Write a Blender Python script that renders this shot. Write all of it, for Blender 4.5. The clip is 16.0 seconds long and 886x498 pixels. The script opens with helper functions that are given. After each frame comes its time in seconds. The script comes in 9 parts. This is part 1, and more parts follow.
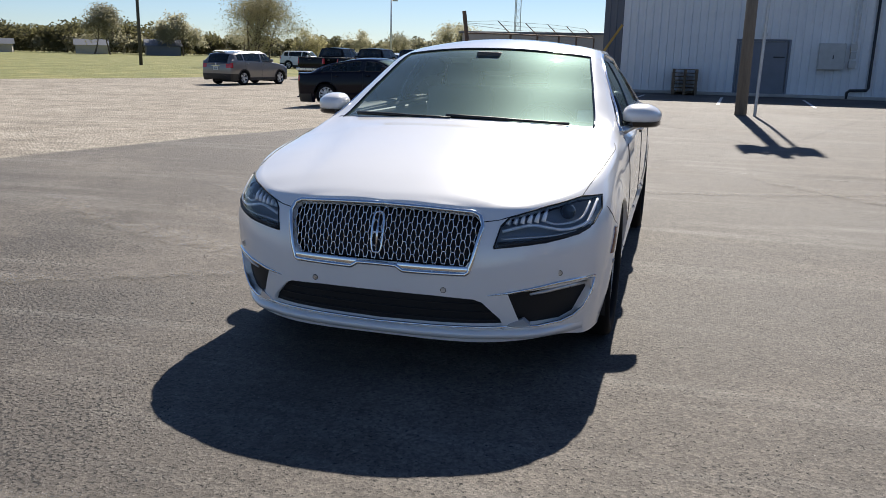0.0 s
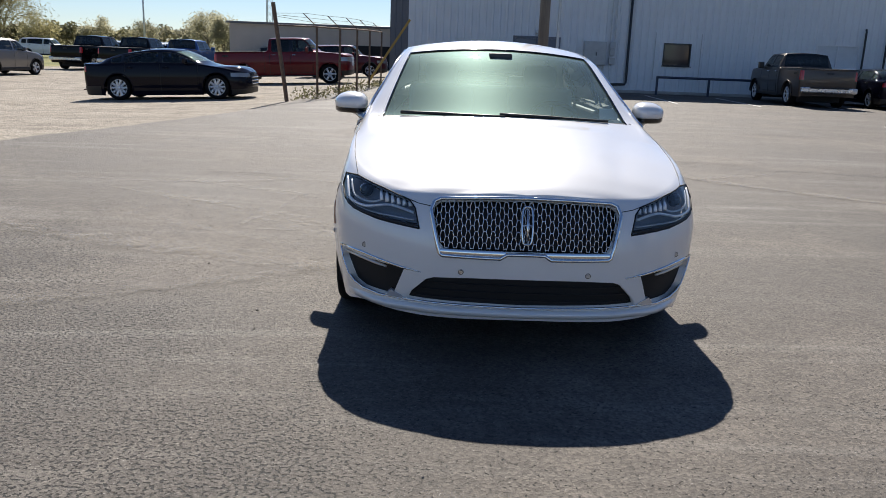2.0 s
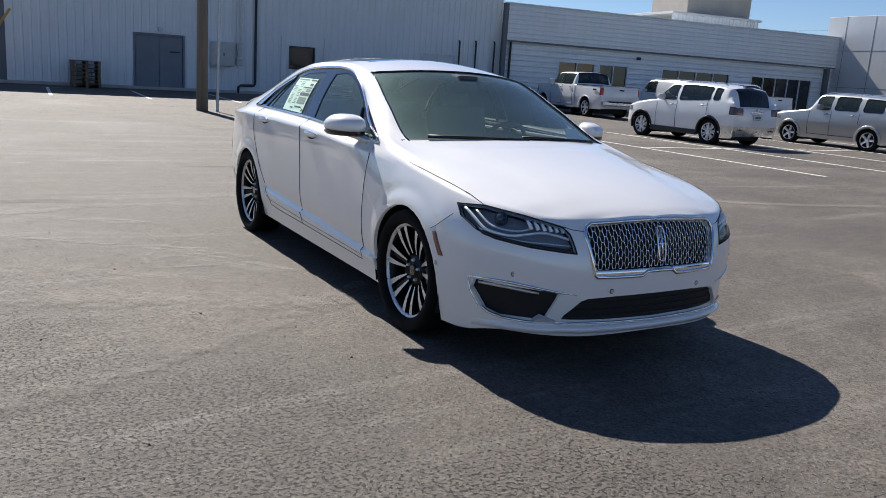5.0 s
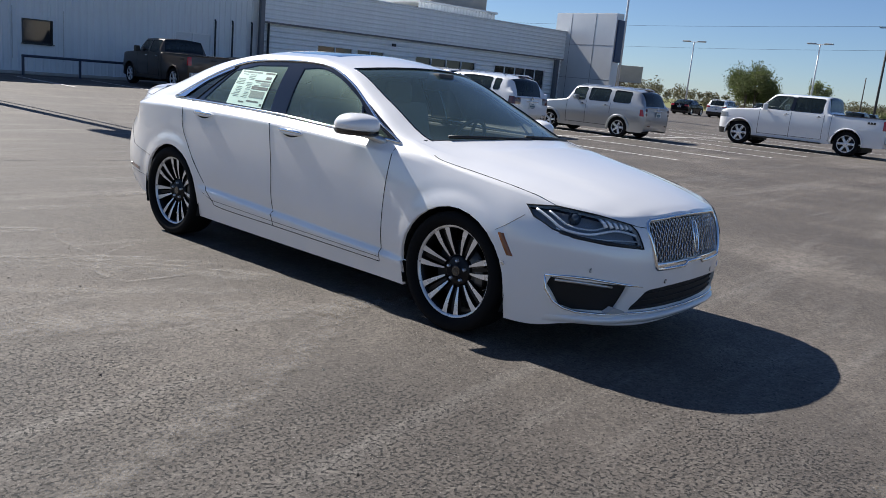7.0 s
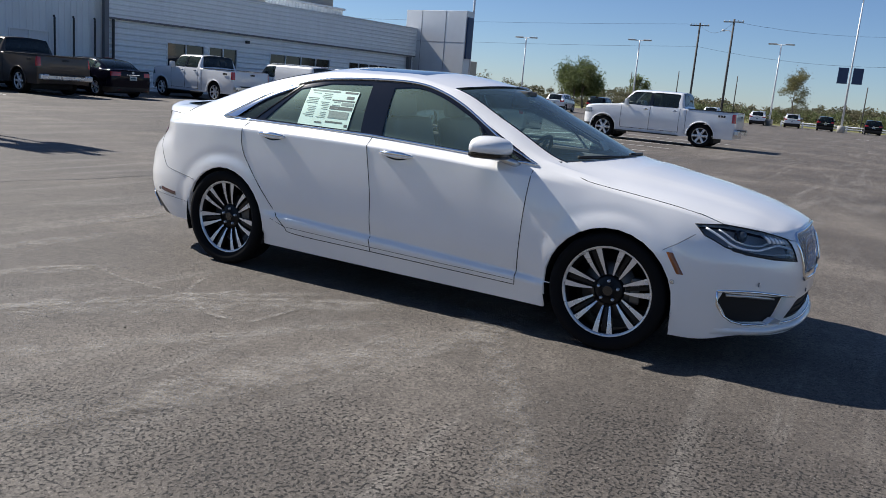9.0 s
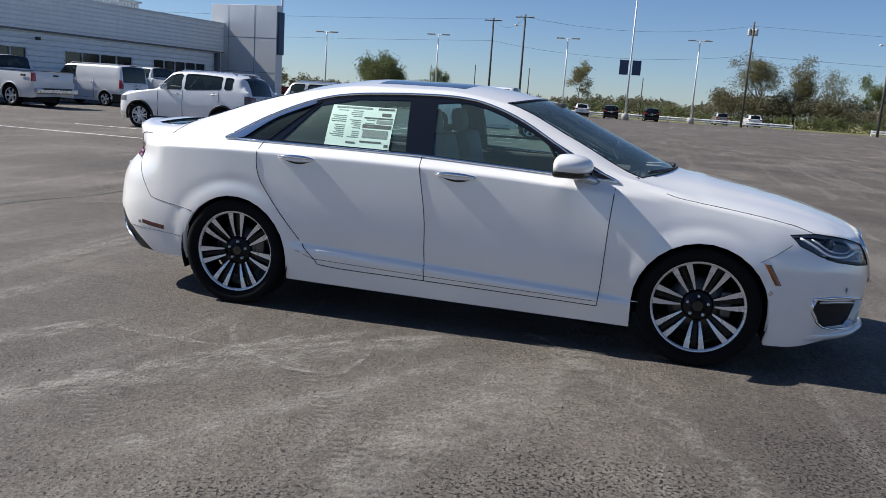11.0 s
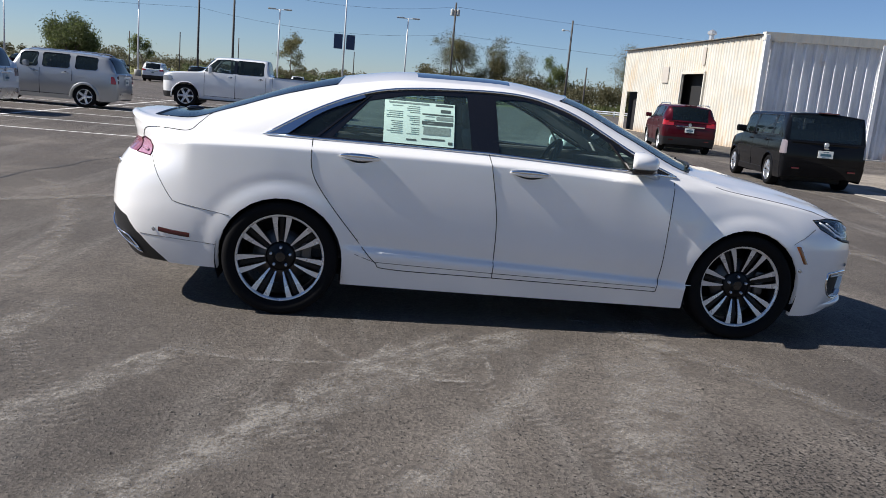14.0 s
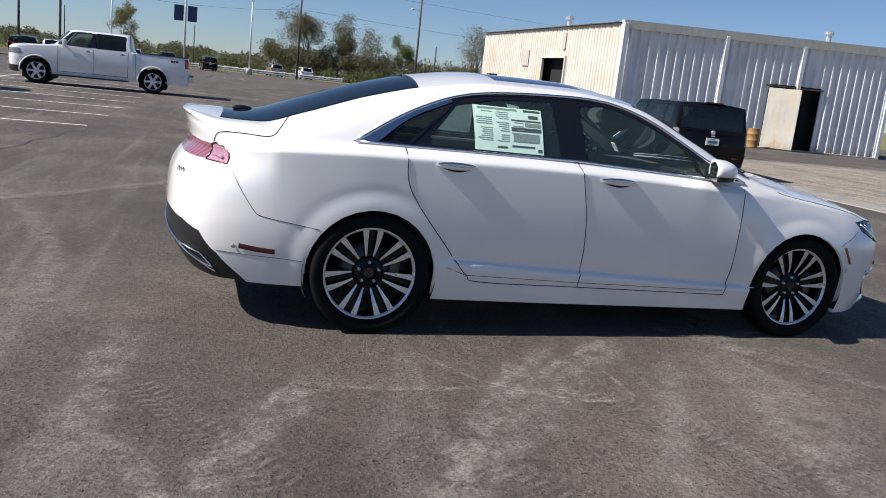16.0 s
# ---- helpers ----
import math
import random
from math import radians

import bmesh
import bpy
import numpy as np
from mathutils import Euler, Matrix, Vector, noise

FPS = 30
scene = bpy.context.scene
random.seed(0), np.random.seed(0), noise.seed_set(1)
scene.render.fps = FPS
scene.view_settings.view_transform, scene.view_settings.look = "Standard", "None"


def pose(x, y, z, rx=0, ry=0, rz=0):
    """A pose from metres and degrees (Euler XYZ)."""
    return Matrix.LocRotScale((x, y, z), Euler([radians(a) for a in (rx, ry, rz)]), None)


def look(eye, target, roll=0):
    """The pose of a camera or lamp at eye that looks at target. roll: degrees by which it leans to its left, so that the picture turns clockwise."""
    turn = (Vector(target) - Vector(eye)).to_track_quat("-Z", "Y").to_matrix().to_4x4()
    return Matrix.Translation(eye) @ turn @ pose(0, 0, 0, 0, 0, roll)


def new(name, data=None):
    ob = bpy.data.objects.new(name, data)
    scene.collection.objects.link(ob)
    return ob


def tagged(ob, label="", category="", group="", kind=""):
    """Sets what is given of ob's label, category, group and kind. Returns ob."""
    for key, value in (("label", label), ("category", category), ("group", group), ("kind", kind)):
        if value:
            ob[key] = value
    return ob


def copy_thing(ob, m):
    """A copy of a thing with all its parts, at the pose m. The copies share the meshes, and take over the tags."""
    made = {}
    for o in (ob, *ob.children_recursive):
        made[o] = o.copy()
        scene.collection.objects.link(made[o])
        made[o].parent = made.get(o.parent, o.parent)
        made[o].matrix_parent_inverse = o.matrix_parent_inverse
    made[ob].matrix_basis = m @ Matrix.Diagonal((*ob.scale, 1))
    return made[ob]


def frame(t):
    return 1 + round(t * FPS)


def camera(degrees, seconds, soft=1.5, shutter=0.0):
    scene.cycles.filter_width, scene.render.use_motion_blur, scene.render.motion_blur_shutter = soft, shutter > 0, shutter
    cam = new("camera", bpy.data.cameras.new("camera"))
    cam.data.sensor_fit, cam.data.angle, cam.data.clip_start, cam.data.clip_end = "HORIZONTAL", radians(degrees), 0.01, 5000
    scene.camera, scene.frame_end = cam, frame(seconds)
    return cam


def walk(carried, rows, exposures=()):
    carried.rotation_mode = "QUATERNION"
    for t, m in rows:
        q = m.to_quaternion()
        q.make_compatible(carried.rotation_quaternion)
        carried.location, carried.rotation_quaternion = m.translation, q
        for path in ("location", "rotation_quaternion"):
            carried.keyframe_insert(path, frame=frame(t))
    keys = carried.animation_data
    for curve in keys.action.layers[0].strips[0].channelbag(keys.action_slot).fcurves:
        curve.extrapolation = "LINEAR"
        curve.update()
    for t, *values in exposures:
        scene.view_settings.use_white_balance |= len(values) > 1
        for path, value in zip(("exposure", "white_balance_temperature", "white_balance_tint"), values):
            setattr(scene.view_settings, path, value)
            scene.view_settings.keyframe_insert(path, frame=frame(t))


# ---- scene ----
cam = camera(57.4, 16.0, soft=0.85)
PATH = [
    (0, (1.171, -4.057, 1.378), (0.634, -2.188, 0.91), 1.3),
    (0.5, (0.798, -4.234, 1.408), (0.465, -2.319, 0.938), 2.4),
    (1, (0.367, -4.284, 1.409), (0.196, -2.35, 0.929), 1.8),
    (1.5, (-0.034, -4.466, 1.421), (-0.091, -2.526, 0.939), 1.6),
    (2, (-0.454, -4.489, 1.386), (-0.409, -2.546, 0.916), 2.2),
    (2.5, (-0.921, -4.46, 1.406), (-0.674, -2.533, 0.932), 1.9),
    (3, (-1.349, -4.442, 1.422), (-0.998, -2.528, 0.959), 2.3),
    (3.5, (-1.752, -4.236, 1.419), (-1.192, -2.371, 0.963), 1.4),
    (4, (-2.168, -4.113, 1.403), (-1.45, -2.3, 0.957), 2.4),
    (6.5, (-3.952, -3.028, 1.398), (-2.551, -1.662, 0.984), 4.6),
    (7, (-4.255, -2.747, 1.376), (-2.757, -1.489, 0.963), 5.3),
    (7.5, (-4.515, -2.416, 1.388), (-2.966, -1.219, 0.978), 5.2),
    (8, (-4.786, -2.074, 1.402), (-3.191, -0.939, 0.992), 5.2),
    (8.5, (-4.97, -1.659, 1.392), (-3.298, -0.635, 0.995), 4.4),
    (9, (-5.213, -1.266, 1.381), (-3.484, -0.339, 0.99), 4.8),
    (9.5, (-5.346, -0.855, 1.378), (-3.556, -0.049, 0.994), 5.3),
    (10, (-5.408, -0.432, 1.394), (-3.585, 0.3, 1.016), 4.8),
    (12.5, (-5.638, 1.411, 1.394), (-3.673, 1.423, 1.024), 4.1),
    (13, (-5.705, 1.787, 1.387), (-3.741, 1.712, 1.014), 4.7),
    (13.5, (-5.715, 2.12, 1.376), (-3.757, 1.966, 1.001), 5.1),
    (14, (-5.605, 2.474, 1.375), (-3.656, 2.234, 0.995), 5.1),
    (14.5, (-5.527, 2.81, 1.373), (-3.593, 2.473, 0.988), 5.8),
    (15, (-5.369, 3.129, 1.356), (-3.456, 2.691, 0.972), 6.2),
    (15.5, (-5.187, 3.46, 1.367), (-3.309, 2.894, 0.978), 6.1),
    (16, (-5.105, 3.85, 1.392), (-3.245, 3.23, 0.996), 6.2),
]
walk(cam, [(t, look(eye, target, roll)) for t, eye, target, roll in PATH],
     [(0.0, 0.68, 6700.0, 10.0), (4.0, 0.70, 6650.0, 10.5), (6.5, 0.66, 6400.0, 10.5), (10.0, 0.60, 6350.0, 10.0), (16.0, 0.54, 6450.0, 11.5)])

# ---- light ----
SUN_EL, SUN_AZ = 41.6, 0.4          # degrees; azimuth from +y towards -x
world = bpy.data.worlds.new("sky")
world.use_nodes = True
scene.world = world
wn = world.node_tree.nodes
wn.clear()
sky = wn.new("ShaderNodeTexSky")
sky.sky_type = 'NISHITA'
sky.sun_disc = False
sky.sun_elevation = radians(SUN_EL)
sky.sun_rotation = radians(-SUN_AZ)
sky.air_density, sky.dust_density, sky.ozone_density = 1.0, 0.50, 2.6
sky.altitude = 1600.0
bgn = wn.new("ShaderNodeBackground")
bgn.inputs["Strength"].default_value = 0.054
won = wn.new("ShaderNodeOutputWorld")
tint = wn.new("ShaderNodeMix")
tint.data_type, tint.blend_type = 'RGBA', 'MULTIPLY'
tint.inputs[0].default_value = 1.0
tint.inputs[7].default_value = (0.88, 0.99, 1.18, 1.0)      # clear cool spring air
world.node_tree.links.new(sky.outputs[0], tint.inputs[6])
world.node_tree.links.new(tint.outputs[2], bgn.inputs[0])
world.node_tree.links.new(bgn.outputs[0], won.inputs[0])

sun_data = bpy.data.lights.new("sun", 'SUN')
sun_data.energy, sun_data.angle, sun_data.color = 5.0, radians(0.53), (1.0, 0.955, 0.885)
sun = new("sun", sun_data)
ce, se = math.cos(radians(SUN_EL)), math.sin(radians(SUN_EL))
sun.matrix_world = look((-60 * math.sin(radians(SUN_AZ)) * ce, 60 * math.cos(radians(SUN_AZ)) * ce, 60 * se), (0, 0, 0))
scene.view_settings.exposure = 0.0


# ---- materials ----
def node_material(name):
    m = bpy.data.materials.new(name)
    m.use_nodes = True
    nt = m.node_tree
    return m, nt, nt.nodes["Principled BSDF"]


def link(nt, a, b):
    nt.links.new(a, b)


def coords(nt, scale=1.0, kind="Object", stretch=(1, 1, 1)):
    tc = nt.nodes.new("ShaderNodeTexCoord")
    mp = nt.nodes.new("ShaderNodeMapping")
    mp.inputs["Scale"].default_value = (scale * stretch[0], scale * stretch[1], scale * stretch[2])
    link(nt, tc.outputs[kind], mp.inputs["Vector"])
    return mp.outputs["Vector"]


def noise_node(nt, vec, scale, detail=4.0, rough=0.55, distort=0.0):
    n = nt.nodes.new("ShaderNodeTexNoise")
    n.inputs["Scale"].default_value = scale
    n.inputs["Detail"].default_value = detail
    n.inputs["Roughness"].default_value = rough
    n.inputs["Distortion"].default_value = distort
    link(nt, vec, n.inputs["Vector"])
    return n.outputs["Fac"]


def ramp(nt, fac, stops):
    r = nt.nodes.new("ShaderNodeValToRGB")
    els = r.color_ramp.elements
    while len(els) < len(stops):
        els.new(0.5)
    for e, (p, c) in zip(els, stops):
        e.position = p
        e.color = (*c, 1) if isinstance(c, tuple) else (c, c, c, 1)
    link(nt, fac, r.inputs["Fac"])
    return r.outputs["Color"]


def mix(nt, fac, a, b, blend='MIX'):
    n = nt.nodes.new("ShaderNodeMix")
    n.data_type, n.blend_type = 'RGBA', blend
    for sock, val in ((n.inputs["Factor"], fac), (n.inputs["A"], a), (n.inputs["B"], b)):
        if isinstance(val, (int, float)):
            if sock.type == 'RGBA':
                sock.default_value = (val, val, val, 1)
            else:
                sock.default_value = val
        elif isinstance(val, tuple):
            sock.default_value = (*val, 1)
        else:
            link(nt, val, sock)
    return n.outputs["Result"]


def mathn(nt, op, a, b=0.0, clamp=False):
    n = nt.nodes.new("ShaderNodeMath")
    n.operation, n.use_clamp = op, clamp
    for sock, val in zip(n.inputs, (a, b)):
        if isinstance(val, (int, float)):
            sock.default_value = val
        else:
            link(nt, val, sock)
    return n.outputs[0]


def bump(nt, bsdf, height, strength=0.3, dist=0.01):
    b = nt.nodes.new("ShaderNodeBump")
    b.inputs["Strength"].default_value = strength
    b.inputs["Distance"].default_value = dist
    link(nt, height, b.inputs["Height"])
    link(nt, b.outputs["Normal"], bsdf.inputs["Normal"])


def surface(name, color, rough=0.6, metal=0.0, var=0.15, scale=3.0, fine=60.0, bumps=0.05, coat=0.0, rvar=0.1, ior=None, stretch=(1, 1, 1)):
    """A solid surface with mottling at two scales, a little roughness change and fine relief."""
    m, nt, p = node_material(name)
    v = coords(nt, 1.0, "Object", stretch)
    big = noise_node(nt, v, scale, 5)
    small = noise_node(nt, v, fine, 3)
    both = mathn(nt, 'ADD', mathn(nt, 'MULTIPLY', big, 0.65), mathn(nt, 'MULTIPLY', small, 0.35))
    lo = tuple(c * (1 - var) for c in color)
    hi = tuple(min(1, c * (1 + var)) for c in color)
    link(nt, ramp(nt, both, [(0.3, lo), (0.7, hi)]), p.inputs["Base Color"])
    link(nt, mathn(nt, 'ADD', rough - rvar / 2, mathn(nt, 'MULTIPLY', big, rvar)), p.inputs["Roughness"])
    p.inputs["Metallic"].default_value = metal
    if coat:
        p.inputs["Coat Weight"].default_value = coat
        p.inputs["Coat Roughness"].default_value = 0.04
    if ior:
        p.inputs["IOR"].default_value = ior
    if bumps:
        bump(nt, p, small, bumps, 0.004)
    return m


def car_paint(name, color, flake=0.0, rough=0.3, coat=1.0):
    m, nt, p = node_material(name)
    v = coords(nt, 1.0)
    dust = noise_node(nt, v, 2.2, 5)
    lo = tuple(c * 0.965 for c in color)
    link(nt, ramp(nt, dust, [(0.35, lo), (0.65, color)]), p.inputs["Base Color"])
    p.inputs["Metallic"].default_value = flake
    p.inputs["Roughness"].default_value = rough if sum(color) > 0.05 else 0.10
    p.inputs["Specular IOR Level"].default_value = 0.5 if sum(color) > 1 else 0.08
    p.inputs["Coat Weight"].default_value = coat if sum(color) > 0.3 else (0.40 if sum(color) > 0.05 else 0.2)
    p.inputs["Coat Roughness"].default_value = 0.03
    return m


def glass(name, tint, glare_film=0.0):
    """Thin automotive glass: tinted passage under a gloss that grows at grazing view."""
    m, nt, p = node_material(name)
    out = nt.nodes["Material Output"]
    tr = nt.nodes.new("ShaderNodeBsdfTransparent")
    tr.inputs[0].default_value = (*tint, 1)
    gl = nt.nodes.new("ShaderNodeBsdfGlossy")
    gl.inputs["Roughness"].default_value = 0.02
    fr = nt.nodes.new("ShaderNodeFresnel")
    fr.inputs["IOR"].default_value = 1.55
    mx = nt.nodes.new("ShaderNodeMixShader")
    link(nt, fr.outputs[0], mx.inputs[0])
    link(nt, tr.outputs[0], mx.inputs[1])
    link(nt, gl.outputs[0], mx.inputs[2])
    last = mx.outputs[0]
    if glare_film:
        # dust film; its teal colour and rough gloss also paint in sky glare
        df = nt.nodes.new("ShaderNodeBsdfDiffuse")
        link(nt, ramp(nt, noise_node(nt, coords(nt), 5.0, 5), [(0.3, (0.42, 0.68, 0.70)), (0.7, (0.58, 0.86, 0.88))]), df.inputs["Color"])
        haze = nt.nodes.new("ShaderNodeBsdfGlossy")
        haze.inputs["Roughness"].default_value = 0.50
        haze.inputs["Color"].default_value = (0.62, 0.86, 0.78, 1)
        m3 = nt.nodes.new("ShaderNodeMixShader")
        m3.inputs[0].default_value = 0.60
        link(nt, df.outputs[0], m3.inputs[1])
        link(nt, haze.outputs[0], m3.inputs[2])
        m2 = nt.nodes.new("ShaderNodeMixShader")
        m2.inputs[0].default_value = glare_film
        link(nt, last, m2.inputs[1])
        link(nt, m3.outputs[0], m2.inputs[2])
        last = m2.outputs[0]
    link(nt, last, out.inputs["Surface"])
    nt.nodes.remove(p)
    return m


def emitter_free(name, color, rough=0.15, spec=0.5, alpha=1.0):
    m, nt, p = node_material(name)
    p.inputs["Base Color"].default_value = (*color, 1)
    p.inputs["Roughness"].default_value = rough
    return m


def ground_material():
    m, nt, p = node_material("lot_ground")
    v = coords(nt)
    sep = nt.nodes.new("ShaderNodeSeparateXYZ")
    link(nt, v, sep.inputs[0])
    x, y = sep.outputs[0], sep.outputs[1]
    wob = mathn(nt, 'MULTIPLY', mathn(nt, 'SUBTRACT', noise_node(nt, v, 0.55, 6, 0.65), 0.5), 2.4)
    # asphalt: dusty patches, long sweeping streaks, coarse stone grain
    stone = nt.nodes.new("ShaderNodeTexVoronoi")
    stone.inputs["Scale"].default_value = 78.0
    link(nt, v, stone.inputs["Vector"])
    fine = noise_node(nt, v, 210.0, 2, 0.7)
    mid = noise_node(nt, v, 9.0, 6, 0.7)
    patch = noise_node(nt, v, 0.42, 6, 0.62, 0.15)
    streak = noise_node(nt, coords(nt, 1.0, "Object", (0.16, 1.5, 1)), 1.0, 6, 0.6, 1.6)
    base = ramp(nt, patch, [(0.30, (0.056, 0.047, 0.039)), (0.52, (0.088, 0.075, 0.063)), (0.72, (0.155, 0.135, 0.114))])
    base = mix(nt, mathn(nt, 'MULTIPLY', ramp(nt, streak, [(0.52, 0.0), (0.70, 1.0)]), 0.35), base, (0.23, 0.215, 0.195))
    base = mix(nt, 0.55, base, ramp(nt, mid, [(0.3, 0.35), (0.7, 0.68)]), 'OVERLAY')
    grain = mix(nt, 0.5, ramp(nt, stone.outputs["Color"], [(0.1, 0.06), (0.9, 0.92)]), ramp(nt, fine, [(0.30, 0.06), (0.70, 0.94)]))
    asphalt = mix(nt, 0.86, base, grain, 'OVERLAY')
    # ravelled patches where the binder has worn away
    worn = None
    for cx, cy, r in ((-2.25, -0.8, 0.95), (-3.05, 0.45, 0.85), (-3.45, 1.30, 0.7), (-1.3, -2.1, 1.0), (-2.9, -0.1, 0.8), (-2.3, -1.6, 1.1)):
        mp = nt.nodes.new("ShaderNodeMapping")
        mp.inputs["Location"].default_value = (-cx / r, -cy / r, 0)
        mp.inputs["Scale"].default_value = (1 / r, 1 / r, 0)
        link(nt, v, mp.inputs["Vector"])
        ln = nt.nodes.new("ShaderNodeVectorMath")
        ln.operation = 'LENGTH'
        link(nt, mp.outputs[0], ln.inputs[0])
        m1 = mathn(nt, 'SUBTRACT', 1.0, ln.outputs["Value"], True)
        worn = m1 if worn is None else mathn(nt, 'MAXIMUM', worn, m1)
    shred = noise_node(nt, v, 2.6, 5, 0.65)
    rough_zone = ramp(nt, mathn(nt, 'ADD', mathn(nt, 'MULTIPLY', worn, 0.7), shred), [(0.50, 0.06), (0.85, 1.0)])
    pit_noise = noise_node(nt, v, 58.0, 2, 0.55)
    pits = ramp(nt, mathn(nt, 'ADD', pit_noise, mathn(nt, 'MULTIPLY', rough_zone, 0.10)), [(0.645, 0.0), (0.69, 1.0)])
    asphalt = mix(nt, mathn(nt, 'MULTIPLY', pits, 0.95), asphalt, (0.011, 0.010, 0.009))
    specks = ramp(nt, noise_node(nt, v, 120.0, 2, 0.5), [(0.665, 0.0), (0.71, 1.0)])
    asphalt = mix(nt, mathn(nt, 'MULTIPLY', specks, 0.55), asphalt, (0.40, 0.38, 0.35))
    # gravel
    peb = nt.nodes.new("ShaderNodeTexVoronoi")
    peb.inputs["Scale"].default_value = 26.0
    link(nt, v, peb.inputs["Vector"])
    tracks = noise_node(nt, coords(nt, 1.0, "Object", (0.12, 1.1, 1)), 1.0, 6, 0.65, 1.2)
    grav = ramp(nt, noise_node(nt, v, 1.3, 8, 0.75), [(0.3, (0.165, 0.140, 0.112)), (0.7, (0.38, 0.335, 0.275))])
    grav = mix(nt, 0.5, grav, ramp(nt, peb.outputs["Color"], [(0.05, 0.12), (0.95, 0.86)]), 'OVERLAY')
    grav = mix(nt, mathn(nt, 'MULTIPLY', ramp(nt, tracks, [(0.5, 0.0), (0.66, 1.0)]), 0.55), grav, (0.13, 0.112, 0.092))
    # grass
    gras = ramp(nt, noise_node(nt, v, 0.35, 8, 0.7), [(0.32, (0.115, 0.125, 0.035)), (0.5, (0.16, 0.165, 0.05)), (0.7, (0.29, 0.25, 0.10))])
    gras = mix(nt, 0.6, gras, ramp(nt, noise_node(nt, v, 18.0, 4, 0.7), [(0.3, 0.3), (0.7, 0.72)]), 'OVERLAY')
    # zones
    l1 = mathn(nt, 'ADD', mathn(nt, 'MULTIPLY', y, 0.21), -7.65)
    l2 = mathn(nt, 'ADD', mathn(nt, 'MULTIPLY', y, 0.12), -6.30)
    edge = mathn(nt, 'MINIMUM', l1, l2)
    left = mathn(nt, 'MULTIPLY', mathn(nt, 'ADD', mathn(nt, 'SUBTRACT', edge, x), mathn(nt, 'MULTIPLY', wob, 0.28)), 7.0, True)
    south = mathn(nt, 'MULTIPLY', mathn(nt, 'SUBTRACT', -8.75, mathn(nt, 'ADD', y, mathn(nt, 'MULTIPLY', wob, 0.25))), 5.0, True)
    south = mathn(nt, 'MULTIPLY', south, mathn(nt, 'MULTIPLY', mathn(nt, 'SUBTRACT', 19.0, mathn(nt, 'ADD', x, wob)), 0.8, True))
    gmask = mathn(nt, 'MAXIMUM', left, south)
    ge = mathn(nt, 'ADD', mathn(nt, 'MULTIPLY', y, 0.43), -43.8)
    green = mathn(nt, 'MULTIPLY', mathn(nt, 'ADD', mathn(nt, 'SUBTRACT', ge, x), mathn(nt, 'MULTIPLY', wob, 1.6)), 1.2, True)
    far_y = mathn(nt, 'MULTIPLY', mathn(nt, 'SUBTRACT', y, 68.0), 0.3, True)
    far_x = mathn(nt, 'MULTIPLY', mathn(nt, 'SUBTRACT', x, 113.0), 0.3, True)
    far_s = mathn(nt, 'MULTIPLY', mathn(nt, 'SUBTRACT', -48.0, y), 0.3, True)
    green = mathn(nt, 'MAXIMUM', mathn(nt, 'MAXIMUM', green, far_y), mathn(nt, 'MAXIMUM', far_x, far_s))
    col = mix(nt, gmask, asphalt, grav)
    col = mix(nt, green, col, gras)
    link(nt, col, p.inputs["Base Color"])
    rough = mix(nt, gmask, ramp(nt, patch, [(0.3, 0.72), (0.7, 0.83)]), 0.92)
    link(nt, mix(nt, green, rough, 0.95), p.inputs["Roughness"])
    h = mix(nt, gmask, mathn(nt, 'SUBTRACT', mathn(nt, 'ADD', mathn(nt, 'MULTIPLY', stone.outputs["Distance"], 0.26), mathn(nt, 'MULTIPLY', fine, 0.34)), mathn(nt, 'MULTIPLY', pits, 0.8)), mathn(nt, 'MULTIPLY', peb.outputs["Distance"], 2.2))
    p.inputs["Specular IOR Level"].default_value = 0.46
    bump(nt, p, h, 1.0, 0.009)
    return m


def siding(name, color, pitch, axis=0, depth=0.01, var=0.1, rust=0.0, rough=0.5):
    """Painted sheet metal; the ribs are geometry, so this gives only streaks and grime."""
    m, nt, p = node_material(name)
    st = [1.0, 1.0, 1.0]
    st[2] = 0.12
    v = coords(nt, 1.0, "Object", tuple(st))
    w = coords(nt, 1.0)
    drip = noise_node(nt, v, 5.0, 6, 0.7)
    cloud = noise_node(nt, w, 0.7, 5, 0.6)
    lo = tuple(c * (1 - var) for c in color)
    c = ramp(nt, mathn(nt, 'ADD', mathn(nt, 'MULTIPLY', drip, 0.6), mathn(nt, 'MULTIPLY', cloud, 0.4)), [(0.35, lo), (0.62, color)])
    if rust:
        rm = ramp(nt, mathn(nt, 'ADD', mathn(nt, 'MULTIPLY', drip, 0.5), mathn(nt, 'MULTIPLY', noise_node(nt, w, 0.5, 6, 0.7), 0.5)), [(0.60 - 0.1 * rust, 0.0), (0.72, 1.0)])
        c = mix(nt, mathn(nt, 'MULTIPLY', rm, 0.75), c, (0.52, 0.31, 0.10))
        # rust that has crept up from the wet foot of the sheets
        sz = nt.nodes.new("ShaderNodeSeparateXYZ")
        link(nt, w, sz.inputs[0])
        foot = mathn(nt, 'SUBTRACT', mathn(nt, 'MULTIPLY', noise_node(nt, coords(nt, 1.0, "Object", (1, 1, .25)), 2.2, 6, 0.7), 2.6), mathn(nt, 'ADD', mathn(nt, 'MULTIPLY', sz.outputs[2], 1.3), 0.75), True)
        c = mix(nt, mathn(nt, 'MULTIPLY', foot, 0.85), c, (0.40, 0.22, 0.07))
    link(nt, c, p.inputs["Base Color"])
    p.inputs["Roughness"].default_value = rough
    bump(nt, p, noise_node(nt, w, 14.0, 3), 0.08, 0.01)
    return m


